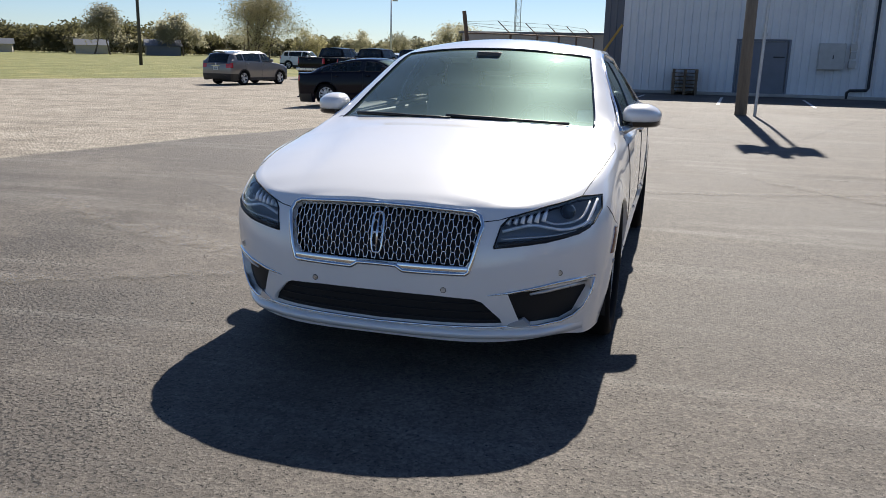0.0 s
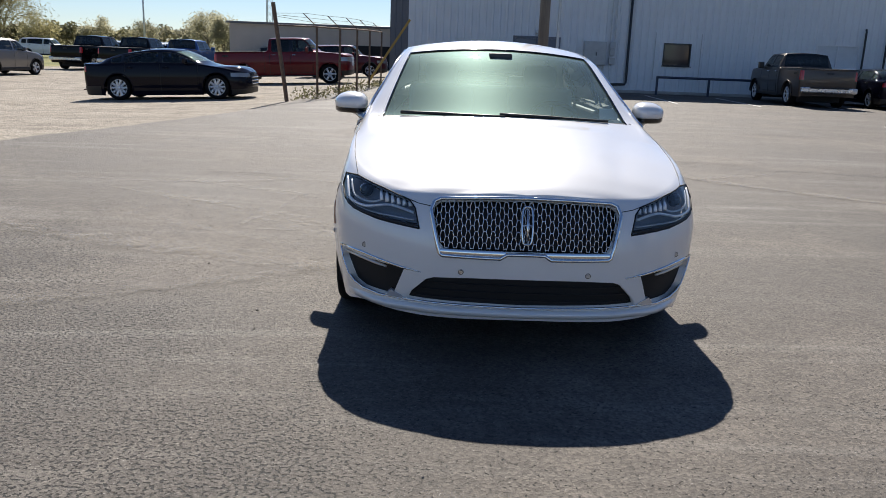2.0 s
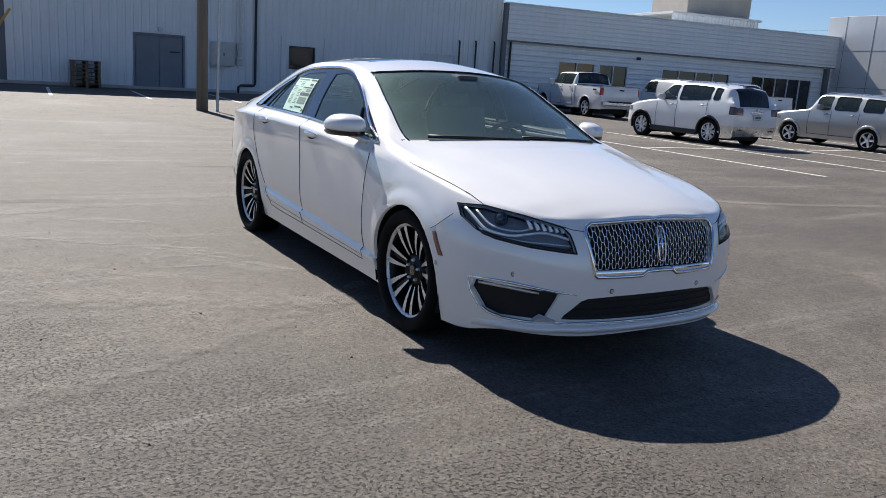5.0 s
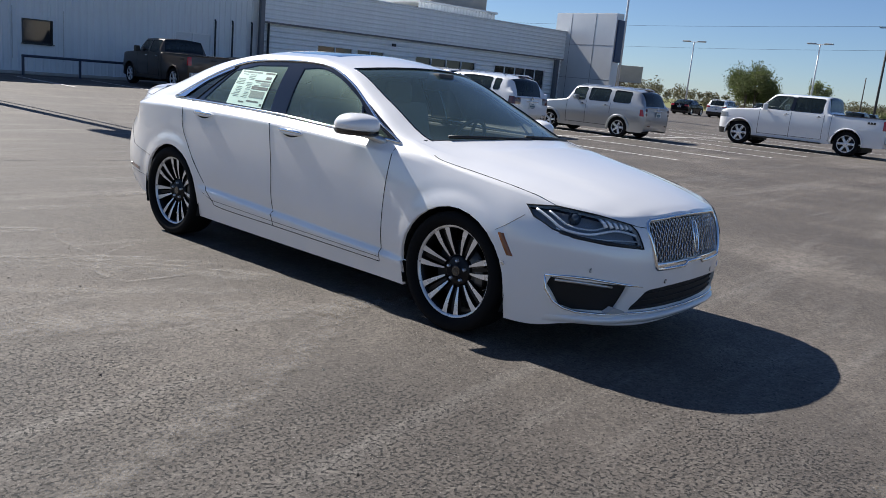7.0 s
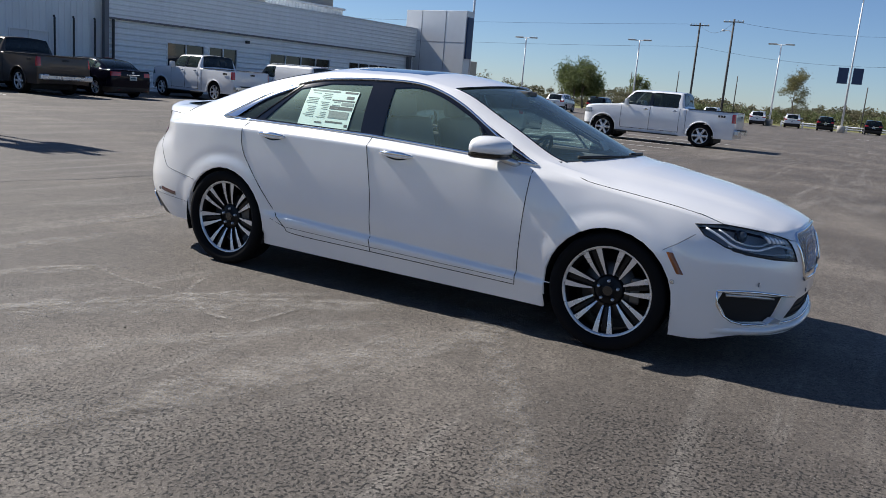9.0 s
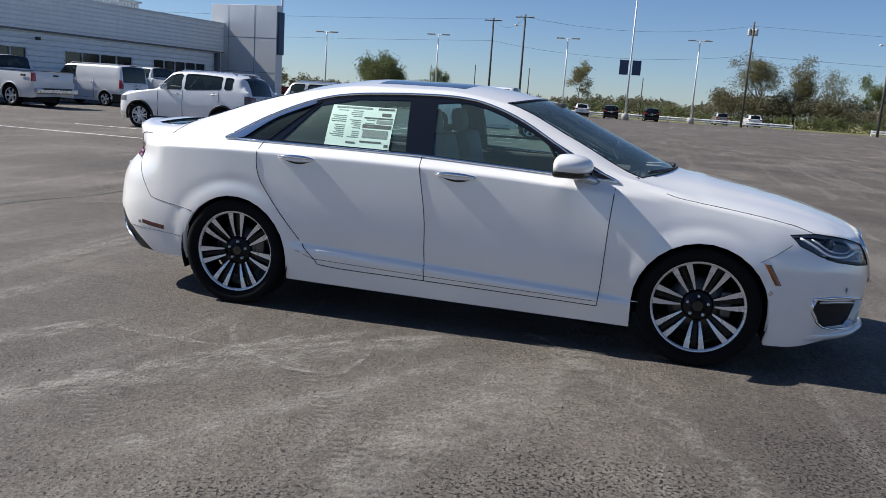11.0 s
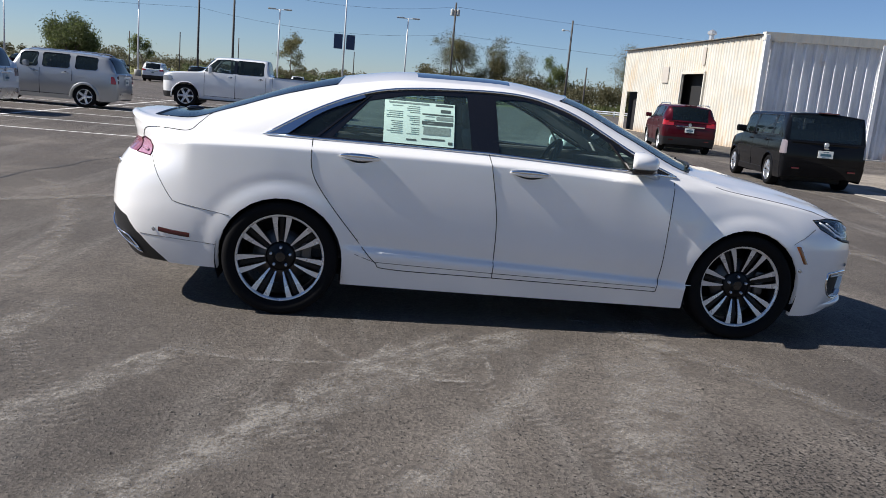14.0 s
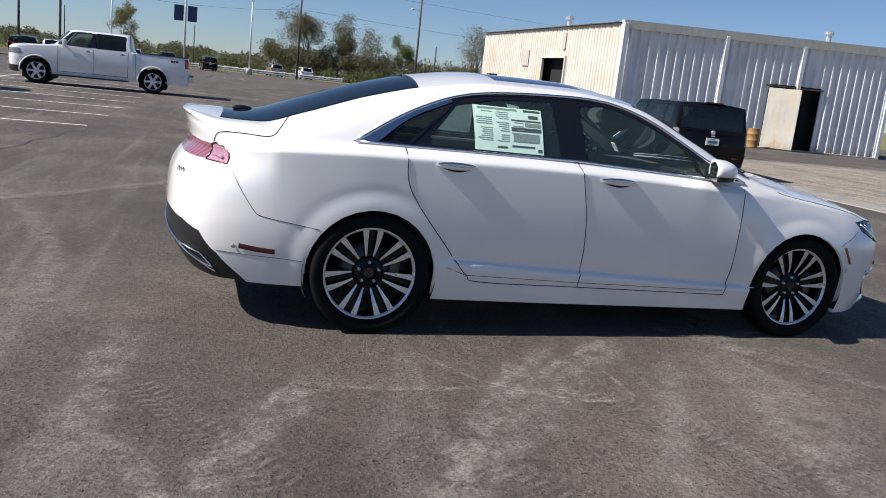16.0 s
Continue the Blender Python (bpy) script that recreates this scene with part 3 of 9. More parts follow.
def dealership():
    """The showroom block with horizontal siding, window bands, portal wing and roof boxes."""
    A = -8.0
    b = thing("showroom", "pale blue-grey dealership building with horizontal metal siding", "building", pose(20.85, 31.3, 0, 0, 0, A), kind="structure")
    L, H, TZ = 22.4, 5.05, 3.22
    wins = [(3.25, 5.5, 1.25, 2.45, 2), (5.75, 7.6, 0.1, 2.45, 2), (9.85, 14.6, 1.25, 2.45, 4), (16.2, 20.9, 0.3, 2.45, 5)]
    bm = bmesh.new()
    ribbed(bm, L, TZ, 0.27, 0.055, horizontal=True, rib=0.5, holes=[(w[0], w[1], w[2], w[3]) for w in wins])
    part("lower_wall", bm, M["blue_panel"], b)
    bm = bmesh.new()
    ribbed(bm, L, H - TZ - 0.08, 0.22, 0.045, base=TZ + 0.08, horizontal=True, rib=0.5)
    for v in bm.verts:
        v.co.y -= 0.22
    part("fascia", bm, M["blue_panel"], b, "upper fascia of narrow horizontal siding")
    bm = bmesh.new()
    box(bm, (L / 2, -0.15, TZ + 0.03), (L, 0.22, 0.08), 0.01)
    part("trim", bm, M["dark_panel"], b, "dark trim strip under the fascia")
    bm = bmesh.new()
    box(bm, (L / 2, -0.13, H + 0.03), (L + 0.1, 0.3, 0.07), 0.01)
    part("coping", bm, M["light_panel"], b)
    bm = bmesh.new()
    box(bm, (L / 2 - 0.4, 13.2, H / 2 - 0.15), (L - 1.0, 26, H - 0.3))
    part("hall_body", bm, M["blue_panel"], b)
    bm = bmesh.new()
    box(bm, (-0.1, -0.2, H / 2), (0.22, 0.24, H), 0.02)
    part("corner_trim", bm, M["dark_panel"], b)
    for w in wins:
        window_unit(b, w[0], w[1], w[2], w[3], panes=w[4], sill=False, glass_mat=M["window_dark"])
    bm = bmesh.new()
    tube(bm, [(0.35, -0.1, 0), (0.35, -0.1, 3.2)], 0.06, 10)
    part("downpipe", bm, M["black"], b)
    # portal wing
    bm = bmesh.new()
    box(bm, (L + 0.35, -1.75, 3.15), (0.7, 5.0, 6.3), 0.02)
    part("wing_wall", bm, M["light_panel"], b, "pale metal-clad portal wing")
    for z in (2.15, 4.3):
        bm = bmesh.new()
        box(bm, (L - 0.004, -1.75, z), (0.012, 5.0, 0.02))
        part("panel_joint", bm, M["dark_panel"], b)
    for yy in (-2.6, -0.6):
        bm = bmesh.new()
        box(bm, (L - 0.005, yy, 3.15), (0.012, 0.02, 6.28))
        part("panel_joint", bm, M["dark_panel"], b)
    bm = bmesh.new()
    box(bm, (L + 0.4, -4.3, 4.6), (0.6, 0.14, 2.6), 0.02)
    part("sign_band", bm, M["red_sign"], b, "dark vertical sign band on the wing's end")
    bm = bmesh.new()
    box(bm, (L - 0.6, -0.2, 1.6), (0.25, 0.25, 3.2), 0.01)
    part("entrance_post", bm, M["dark_panel"], b)
    # raised clerestory and roof boxes
    bm = bmesh.new()
    ribbed(bm, 7.2, 1.2, 0.3, 0.04, base=H)
    for v in bm.verts:
        v.co.x += L - 7
        v.co.y += 7.0
    part("clerestory", bm, M["gray_panel"], b)
    bm = bmesh.new()
    box(bm, (L - 3.4, 13.0, H + 1.22), (7.4, 12.4, 0.14), 0.02)
    part("upper_roof", bm, M["light_panel"], b)
    bm = bmesh.new()
    box(bm, (L - 2.0, 10.5, H + 1.55), (5.4, 4, 2.6), 0.03)
    part("roof_box", bm, M["tan_wall"], b, "tan rooftop plant enclosure")
    bm = bmesh.new()
    box(bm, (8.05, -0.28, 2.88), (0.22, 0.14, 0.16), 0.02)
    part("wall_lamp", bm, M["black"], b)


dealership()


def shed():
    """The weathered corrugated shed: cream on its sunlit side, grey at its end."""
    s = thing("corrugated_shed", "weathered cream corrugated metal shed with rust streaks", "shed", pose(29.3, -15.2, 0), kind="structure")
    LX, LY, H = 18.6, 15.0, 5.05
    holes = [(18.6 - 8.4, 18.6 - 5.6, 0.9, 3.45)]
    bm = bmesh.new()
    # sunlit long side faces +y; drawn mirrored, then turned
    ribbed(bm, LX, H, 0.30, 0.05, holes=[(LX - 8.5, LX - 5.7, 0.05, 3.45), (LX - 17.6, LX - 15.6, 0.05, 2.45)], rib=0.5)
    for v in bm.verts:
        v.co = Vector((LX - v.co.x, -v.co.y, v.co.z - v.co.x * 0.0))
    part("long_wall", bm, M["cream_panel"], s)
    bm = bmesh.new()
    ribbed(bm, LY, H, 0.48, 0.16, rib=0.40, holes=[(8.0, 11.0, 0.06, 3.02)])
    for v in bm.verts:
        v.co = Vector((v.co.y, -v.co.x, v.co.z * (1 + v.co.x * 0.0045)))
    part("end_wall", bm, M["shed_gray"], s, "grey ribbed end wall with peeling paint")
    for q in (0.0, 5.3, 9.6, 14.95):
        bm = bmesh.new()
        box(bm, (-0.13, -q, H / 2 + 0.0), (0.20, 0.2, H + 0.0), 0.01)
        part("wall_post", bm, M["shed_gray"], s)
    bm = bmesh.new()
    vs = [bm.verts.new(c) for c in ((-0.21, 0.12, H - 0.26), (-0.21, -LY - 0.1, H + 0.06), (-0.21, -LY - 0.1, H + 0.50), (-0.21, 0.12, H + 0.12),
                                    (0.1, 0.12, H - 0.22), (0.1, -LY - 0.1, H + 0.1), (0.1, -LY - 0.1, H + 0.52), (0.1, 0.12, H + 0.12))]
    for f in ((0, 1, 2, 3), (7, 6, 5, 4), (0, 4, 5, 1), (3, 2, 6, 7), (0, 3, 7, 4), (1, 5, 6, 2)):
        bm.faces.new([vs[i] for i in f])
    part("fascia_board", bm, M["cream_panel"], s, "dented rusty fascia strip")
    bm = bmesh.new()
    n = int(LX / 0.3)
    for k in range(n + 1):
        x = k * 0.3
        o = 0.04 if k % 2 else 0.0
        a, c = bm.verts.new((x, 0.25, H + 0.02 + o)), bm.verts.new((x, -LY, H + 0.42 + o))
        if k:
            bm.faces.new((pa, a, c, pc))
        pa, pc = a, c
    part("roof", bm, M["roof"], s)
    # interior shell coloured near-black to stand for the shade inside
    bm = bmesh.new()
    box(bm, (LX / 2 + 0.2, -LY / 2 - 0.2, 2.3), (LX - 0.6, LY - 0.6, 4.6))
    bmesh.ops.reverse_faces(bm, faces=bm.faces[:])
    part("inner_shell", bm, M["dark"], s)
    bm = bmesh.new()
    box(bm, (-0.62, -8.56, 1.5), (0.06, 1.45, 2.90), 0.01, Matrix.Rotation(radians(-40), 3, 'Z'))
    part("slid_door", bm, M["cream_panel"], s, "cream door leaf standing half open")
    bm = bmesh.new()
    box(bm, (-0.12, -9.5, 3.06), (0.16, 3.2, 0.08), 0.01)
    part("door_track", bm, M["rusty"], s)
    bm = bmesh.new()
    box(bm, (-0.15, -LY / 2, 0.02), (0.3, LY, 0.08), 0.02)
    part("footing", bm, M["concrete"], s)
    for lx, lz, w, h in ((11.0, 3.0, 0.9, 0.9), (6.0, 3.9, 0.35, 0.9)):
        bm = bmesh.new()
        box(bm, (lx, 0.09, lz + h / 2), (w, 0.03, h), 0.005)
        part("patch_panel", bm, M["tan_wall"], s, "tan patch sheet on the wall")
    bm = bmesh.new()
    for cx, cz, sx, sz in ((5.62, 1.7, 0.12, 3.5), (8.58, 1.7, 0.12, 3.5), (7.1, 3.5, 3.0, 0.12)):
        box(bm, (cx, 0.06, cz), (sx, 0.16, sz), 0.01)
    part("door_frame", bm, M["cream_panel"], s)
    for vx, vy in ((8.5, -1.2), (2.0, -12.6)):
        bm = bmesh.new()
        lathe(bm, [(0.0, 0), (0.14, 0), (0.14, 0.45), (0.24, 0.5), (0.24, 0.62), (0.0, 0.75)], 12, 'z', Matrix.Translation((vx, vy, H + 0.1 - vy * 0.03)))
        part("roof_vent", bm, M["galv"], s)
    # the end wall does not stand quite square to the long side
    for ob in s.children_recursive:
        for v in ob.data.vertices:
            v.co.x += 0.06 * min(0.0, v.co.y)
    bar = thing("barrel", "rusty orange steel barrel standing by the shed", "barrel", pose(28.15, -22.35, 0))
    bm = bmesh.new()
    lathe(bm, [(0.0, 0.0), (0.29, 0.0), (0.30, 0.03), (0.29, 0.06), (0.29, 0.33), (0.305, 0.35), (0.29, 0.37), (0.29, 0.63), (0.305, 0.65), (0.29, 0.67), (0.29, 0.9), (0.30, 0.92), (0.28, 0.93), (0.0, 0.91)], 24)
    part("drum", bm, M["barrel"], bar, "", True)


shed()


def kerb_strip():
    bm = bmesh.new()
    pts = [(1.0, -8.55), (5.5, -8.35), (10.2, -8.55), (15.0, -9.3), (19.0, -10.3)]
    prev = None
    for x, y in pts:
        ring = [bm.verts.new((x, y + d, z)) for d, z in ((0.42, 0.004), (0.40, 0.02), (-0.38, 0.03), (-0.42, 0.004))]
        if prev:
            for k in range(3):
                bm.faces.new((prev[k], prev[k + 1], ring[k + 1], ring[k]))
        prev = ring
    ob = part("gutter_strip", bm, M["old_concrete"], None)
    tagged(ob, "cracked pale concrete gutter strip at the asphalt's edge", "gutter", kind="structure")


kerb_strip()

# ---- the white sedan ----
def striped(name, a, b, scale):
    """Lens moulded in level bands of two colours."""
    m, nt, p = node_material(name)
    w = nt.nodes.new("ShaderNodeTexWave")
    w.bands_direction = 'Z'
    w.inputs["Scale"].default_value = scale / 6.283
    w.inputs["Distortion"].default_value = 0.4
    link(nt, coords(nt), w.inputs["Vector"])
    link(nt, ramp(nt, w.outputs["Fac"], [(0.35, a), (0.65, b)]), p.inputs["Base Color"])
    p.inputs["Roughness"].default_value = 0.12
    p.inputs["Coat Weight"].default_value = 0.7
    return m


M["pearl"] = car_paint("pearl_white_paint", (0.86, 0.85, 0.835), 0.08, 0.29)
M["chrome"] = surface("chrome", (0.80, 0.81, 0.82), 0.09, 1.0, 0.03, 4, 30, 0.0, rvar=0.02)
M["satin"] = surface("satin_silver", (0.60, 0.61, 0.62), 0.28, 0.9, 0.05, 6, 60, 0.02)
M["gloss_black"] = surface("gloss_black_trim", (0.008, 0.008, 0.009), 0.08, 0, 0.1, 3, 30, 0.0, coat=0.6)
M["plastic"] = surface("black_plastic", (0.011, 0.011, 0.012), 0.5, 0, 0.2, 8, 120, 0.1)
M["rubber"] = surface("tyre_rubber", (0.0055, 0.0055, 0.006), 0.8, 0, 0.25, 12, 150, 0.15, ior=1.25)
# near-black; also stands for unlit depth in shallow pockets and openings
M["cavity"] = surface("dark_cavity", (0.006, 0.006, 0.007), 0.7, 0, 0.2)
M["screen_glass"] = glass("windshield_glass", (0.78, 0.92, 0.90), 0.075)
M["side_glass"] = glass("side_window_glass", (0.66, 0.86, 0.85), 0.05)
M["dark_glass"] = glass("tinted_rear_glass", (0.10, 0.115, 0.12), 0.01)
M["lens"] = glass("clear_lamp_lens", (0.93, 0.95, 0.97))
M["lamp_dark"] = surface("lamp_bezel", (0.27, 0.285, 0.31), 0.30, 0.15, 0.1)
M["bright"] = surface("bright_plated_plastic", (0.74, 0.76, 0.79), 0.16, 0.45, 0.03)
M["lamp_glass"] = surface("projector_glass", (0.06, 0.075, 0.09), 0.05, 0.3, 0.1, coat=0.8)
M["reflector"] = surface("lamp_reflector", (0.90, 0.92, 0.94), 0.2, 0.1, 0.03)
M["amber"] = surface("amber_marker", (0.26, 0.075, 0.012), 0.2, 0, 0.1, coat=0.6)
M["red_lens"] = surface("red_lens", (0.07, 0.006, 0.008), 0.12, 0, 0.1, coat=0.7)
M["pink_lens"] = striped("clear_red_lens", (0.50, 0.30, 0.38), (0.34, 0.15, 0.22), 420.0)
M["smoke_lens"] = striped("smoky_red_lens", (0.30, 0.14, 0.17), (0.20, 0.05, 0.08), 300.0)
M["seat"] = surface("grey_leather", (0.22, 0.22, 0.215), 0.55, 0, 0.12, 6, 90, 0.15)
M["cabin"] = surface("dark_cabin_trim", (0.075, 0.072, 0.07), 0.65, 0, 0.2, 6, 90, 0.1)
M["paper"] = surface("window_sticker_paper", (0.60, 0.82, 0.70), 0.7, 0, 0.05, 8, 60, 0.1)
M["ink"] = surface("sticker_ink", (0.06, 0.09, 0.085), 0.7, 0, 0.2, 60, 200, 0)
M["ink_soft"] = surface("sticker_fine_print", (0.20, 0.28, 0.25), 0.7, 0, 0.3, 90, 300, 0)
M["machined"] = surface("machined_alloy", (0.74, 0.745, 0.75), 0.28, 0.55, 0.05, 8, 90, 0.03)
M["rim_black"] = surface("black_wheel_paint", (0.006, 0.006, 0.007), 0.38, 0.0, 0.15, 8, 60, 0.0, ior=1.35)
M["steel"] = surface("brake_steel", (0.11, 0.105, 0.10), 0.45, 0.8, 0.15, 10, 60, 0.05)

hero = thing("sedan", "pearl white four-door luxury sedan with mesh grille", "car", pose(0, 0, 0))

# Plan of the widest line, shoulder, crease and centre line, row by row from nose to tail.
PX = [(0, 0.0), (1, 0.22), (2, 0.42), (3, 0.605), (4, 0.755), (5, 0.874), (6, 0.925), (7, 0.934), (8, 0.931), (9, 0.929), (11, 0.927), (13, 0.926), (14, 0.926), (15, 0.905), (16, 0.855), (17, 0.765), (18, 0.60), (19, 0.33), (20, 0.0)]
PY = [(0, -0.985), (1, -0.975), (2, -0.945), (3, -0.875), (4, -0.755), (5, -0.58), (6, -0.34), (7, 0.02), (8, 0.42), (9, 0.82), (10, 1.25), (11, 1.65), (12, 2.1), (13, 2.5), (14, 2.87), (15, 3.25), (16, 3.53), (17, 3.74), (18, 3.87), (19, 3.925), (20, 3.94)]
BX = [(0, 0.0), (1, 0.215), (2, 0.41), (3, 0.585), (4, 0.715), (5, 0.80), (6, 0.855), (7, 0.872), (8, 0.866), (9, 0.852), (10, 0.842), (11, 0.838), (12, 0.830), (13, 0.824), (14, 0.815), (15, 0.795), (16, 0.755), (17, 0.685), (18, 0.545), (19, 0.30), (20, 0.0)]
BY = [(0, -0.905), (1, -0.895), (2, -0.862), (3, -0.79), (4, -0.665), (5, -0.49), (6, -0.27), (7, 0.04), (8, 0.43), (9, 0.82), (10, 1.25), (11, 1.65), (12, 2.1), (13, 2.5), (14, 2.87), (15, 3.22), (16, 3.46), (17, 3.64), (18, 3.775), (19, 3.845), (20, 3.865)]
BZ = [(0, 0.780), (1, 0.776), (2, 0.762), (3, 0.765), (4, 0.792), (5, 0.822), (6, 0.862), (7, 0.908), (8, 0.962), (9, 0.992), (10, 1.015), (11, 1.03), (12, 1.04), (13, 1.042), (14, 1.04), (15, 1.028), (16, 1.015), (17, 1.025), (18, 1.065), (19, 1.095), (20, 1.10)]
AX = [(0, 0.0), (1, 0.13), (2, 0.27), (3, 0.41), (4, 0.53), (5, 0.62), (6, 0.69), (7, 0.745), (8, 0.790), (9, 0.726), (10, 0.648), (11, 0.614), (12, 0.608), (13, 0.600), (14, 0.602), (15, 0.614), (16, 0.625), (17, 0.55), (18, 0.40), (19, 0.2), (20, 0.0)]
AY = [(0, -0.905), (1, -0.865), (2, -0.80), (3, -0.695), (4, -0.55), (5, -0.38), (6, -0.19), (7, 0.06), (8, 0.41), (9, 0.82), (10, 1.24), (11, 1.65), (12, 2.1), (13, 2.5), (14, 2.87), (15, 3.22), (16, 3.46), (17, 3.63), (18, 3.76), (19, 3.83), (20, 3.865)]
AZ = [(0, 0.780), (1, 0.805), (2, 0.822), (3, 0.848), (4, 0.876), (5, 0.903), (6, 0.930), (7, 0.962), (8, 1.005), (9, 1.192), (10, 1.372), (11, 1.424), (12, 1.420), (13, 1.368), (14, 1.276), (15, 1.155), (16, 1.085), (17, 1.085), (18, 1.098), (19, 1.103), (20, 1.10)]
MY = [(0, -0.905), (1, -0.835), (2, -0.745), (3, -0.63), (4, -0.49), (5, -0.34), (6, -0.18), (7, 0.0), (8, 0.17), (9, 0.60), (10, 1.06), (11, 1.60), (12, 2.08), (13, 2.45), (14, 2.83), (15, 3.19), (16, 3.44), (17, 3.60), (18, 3.72), (19, 3.80), (20, 3.865)]
MZ = [(0, 0.780), (1, 0.818), (2, 0.846), (3, 0.876), (4, 0.908), (5, 0.938), (6, 0.966), (7, 0.996), (8, 1.044), (9, 1.232), (10, 1.420), (11, 1.490), (12, 1.488), (13, 1.442), (14, 1.347), (15, 1.220), (16, 1.135), (17, 1.12), (18, 1.122), (19, 1.118), (20, 1.10)]
BOT = [(0, 0.205), (2, 0.20), (4, 0.205), (5.5, 0.165), (6.5, 0.17), (8, 0.175), (13, 0.20), (15, 0.25), (16.5, 0.25), (18, 0.27), (20, 0.30)]
SUB = 8
ROWS_N = 20 * SUB + 1
VLEV = [0, 0.05, 0.10, 0.14, 0.175, 0.20, 0.225, 0.26] + [0.29 + 0.03 * q for q in range(18)] + [0.825, 0.845, 0.87, 0.89, 0.905, 0.92, 0.935, 0.95, 0.97, 1.0]
NB, NA = 9, 12


SECTIONS = {}


def body_row(k):
    """A section of the half body, kept once made."""
    k = round(k, 2)
    if k not in SECTIONS:
        SECTIONS[k] = section(k)
    return [p.copy() for p in SECTIONS[k]]


def section(k):
    """One section of the half body, sill to centre line."""
    P = Vector((interp(PX, k), interp(PY, k)))
    B = Vector((interp(BX, k), interp(BY, k), interp(BZ, k)))
    A = Vector((interp(AX, k), interp(AY, k), interp(AZ, k)))
    C = Vector((0, interp(MY, k), interp(MZ, k)))
    zb = interp(BOT, k)
    # inward direction of the plan outline
    e = 0.05
    t = Vector((interp(PX, k + e) - interp(PX, k - e), interp(PY, k + e) - interp(PY, k - e)))
    inward = Vector((-t.y, t.x)).normalized() if t.length else Vector((0, 1))
    if inward.dot(Vector((0, 1.4)) - P) < 0:
        inward = -inward
    if k <= 0.001:
        inward = Vector((0, 1))
    if k >= 19.999:
        inward = Vector((0, -1))
    side = min(max((k - 7.2) / 1.0, 0), 1) * min(max((14.2 - k) / 1.2, 0), 1)
    nose = min(max((4.5 - k) / 2.5, 0), 1)
    tail = min(max((k - 15.5) / 2.0, 0), 1)
    fend = math.exp(-((k - 6.9) / 0.9) ** 2) + math.exp(-((k - 14.0) / 0.9) ** 2)
    zm = 0.60 - 0.08 * nose - 0.05 * tail
    pts = []
    edge = side * min(max((13.1 - k) / 0.7, 0), 1)
    cz = 0.352 + 0.0495 * (P.y - 0.81)
    swell = min(max((k - 7.4) / 1.6, 0), 1) * min(max((17.0 - k) / 1.5, 0), 1)
    for n, v in enumerate(VLEV):
        z = zb + (B.z - zb) * v
        zw = zb + (cz - zb) * v / 0.1875 if v < 0.1875 else cz + (B.z - cz) * (v - 0.1875) / 0.8125
        if n in (4, 5):
            zw = cz - 0.007 if n == 4 else cz + 0.006
        z += (zw - z) * side
        if z <= zm:
            q = (zm - z) / (zm - zb)
            off = 0.055 * q ** 2 * (1 - nose) * (1 - 0.3 * fend) + 0.03 * nose * q ** 3 + 0.09 * tail * max(0, q - 0.45) ** 1.3
            # door crease and the tucked band above the sill
            if z < cz:
                off -= edge * 0.011 * math.exp(-((cz - z) / 0.055) ** 2)
            else:
                off += edge * 0.012 * math.exp(-((z - cz) / 0.075) ** 2)
            xy = P + inward * off
        else:
            q = (z - zm) / (B.z - zm)
            f = 0.30 * q + 0.70 * q ** 2.6
            g = 0.12 * (q / 0.88) ** 1.5 if q < 0.88 else 0.12 + 0.88 * (q - 0.88) / 0.12
            f += (g - f) * swell
            bulge = 0.002 * side * math.sin(math.pi * q)
            xy = P.lerp(B.xy, f) - inward * bulge
            if tail > 0:
                # the recessed panel under the spoiler lip
                xy += inward * (0.075 * tail * math.exp(-((q - 0.74) / 0.20) ** 2))
        # flared lips round the wheel openings
        for cy in (0.0, 2.85):
            d = math.hypot(xy.y - cy, z - 0.335)
            if d < 0.56 and z > 0.20:
                lip = 1 / (1 + math.exp((d - 0.425) / 0.011))
                xy = xy - inward * (0.007 * lip - 0.003 * math.exp(-((d - 0.455) / 0.03) ** 2)) * min(max((z - 0.20) / 0.15, 0), 1)
        pts.append(Vector((xy.x, xy.y, z)))
    green = min(max((k - 8.0) / 0.8, 0), 1) * min(max((16.2 - k) / 1.2, 0), 1)
    for i in range(1, NB + 1):
        t = i / NB
        p = B.lerp(A, t)
        out = Vector((1, 0, 0.25)).normalized()
        p = p + out * (0.020 * green * math.sin(math.pi * t))
        if green < 1:
            p.z += (1 - green) * 0.016 * math.sin(math.pi * t) * min(1, k / 1.5) * min(1, (20 - k) / 1.5)
        pts.append(p)
    for i in range(1, NA + 1):
        t = i / NA
        p = A.lerp(C, t)
        s = math.sin(t * math.pi / 2)
        crown = (A.z + (C.z - A.z) * (1 - (1 - t) ** 2))
        p.z = crown
        p.y = A.y + (C.y - A.y) * (1 - (1 - t) ** 2)
        pts.append(p)
    if k < 8:
        for n in range(SK + 1, len(pts)):
            p = pts[n]
            w = min(max((k - 7.0) / 1.0, 0), 1)
            p.z = p.z * w + hood_z(p.x, p.y) * (1 - w)
    return pts


def hood_z(x, y):
    """Crowned hood between its shoulders, with two shallow ridges."""
    zc = interp(HOOD_C, y)
    xe, ze = interp(HOOD_X, y), interp(HOOD_E, y)
    q = min(x / max(xe, 0.05), 1.0)
    z = zc + (ze - zc) * q ** 2.3
    ridge = interp(RIDGE, y)
    fade = min(max((y + 0.84) / 0.35, 0), 1)
    over = max(0.0, x - ridge)
    return z - fade * 0.014 / (1 + math.exp(-(x - ridge - 0.02) / 0.014)) * math.exp(-over / 0.16)


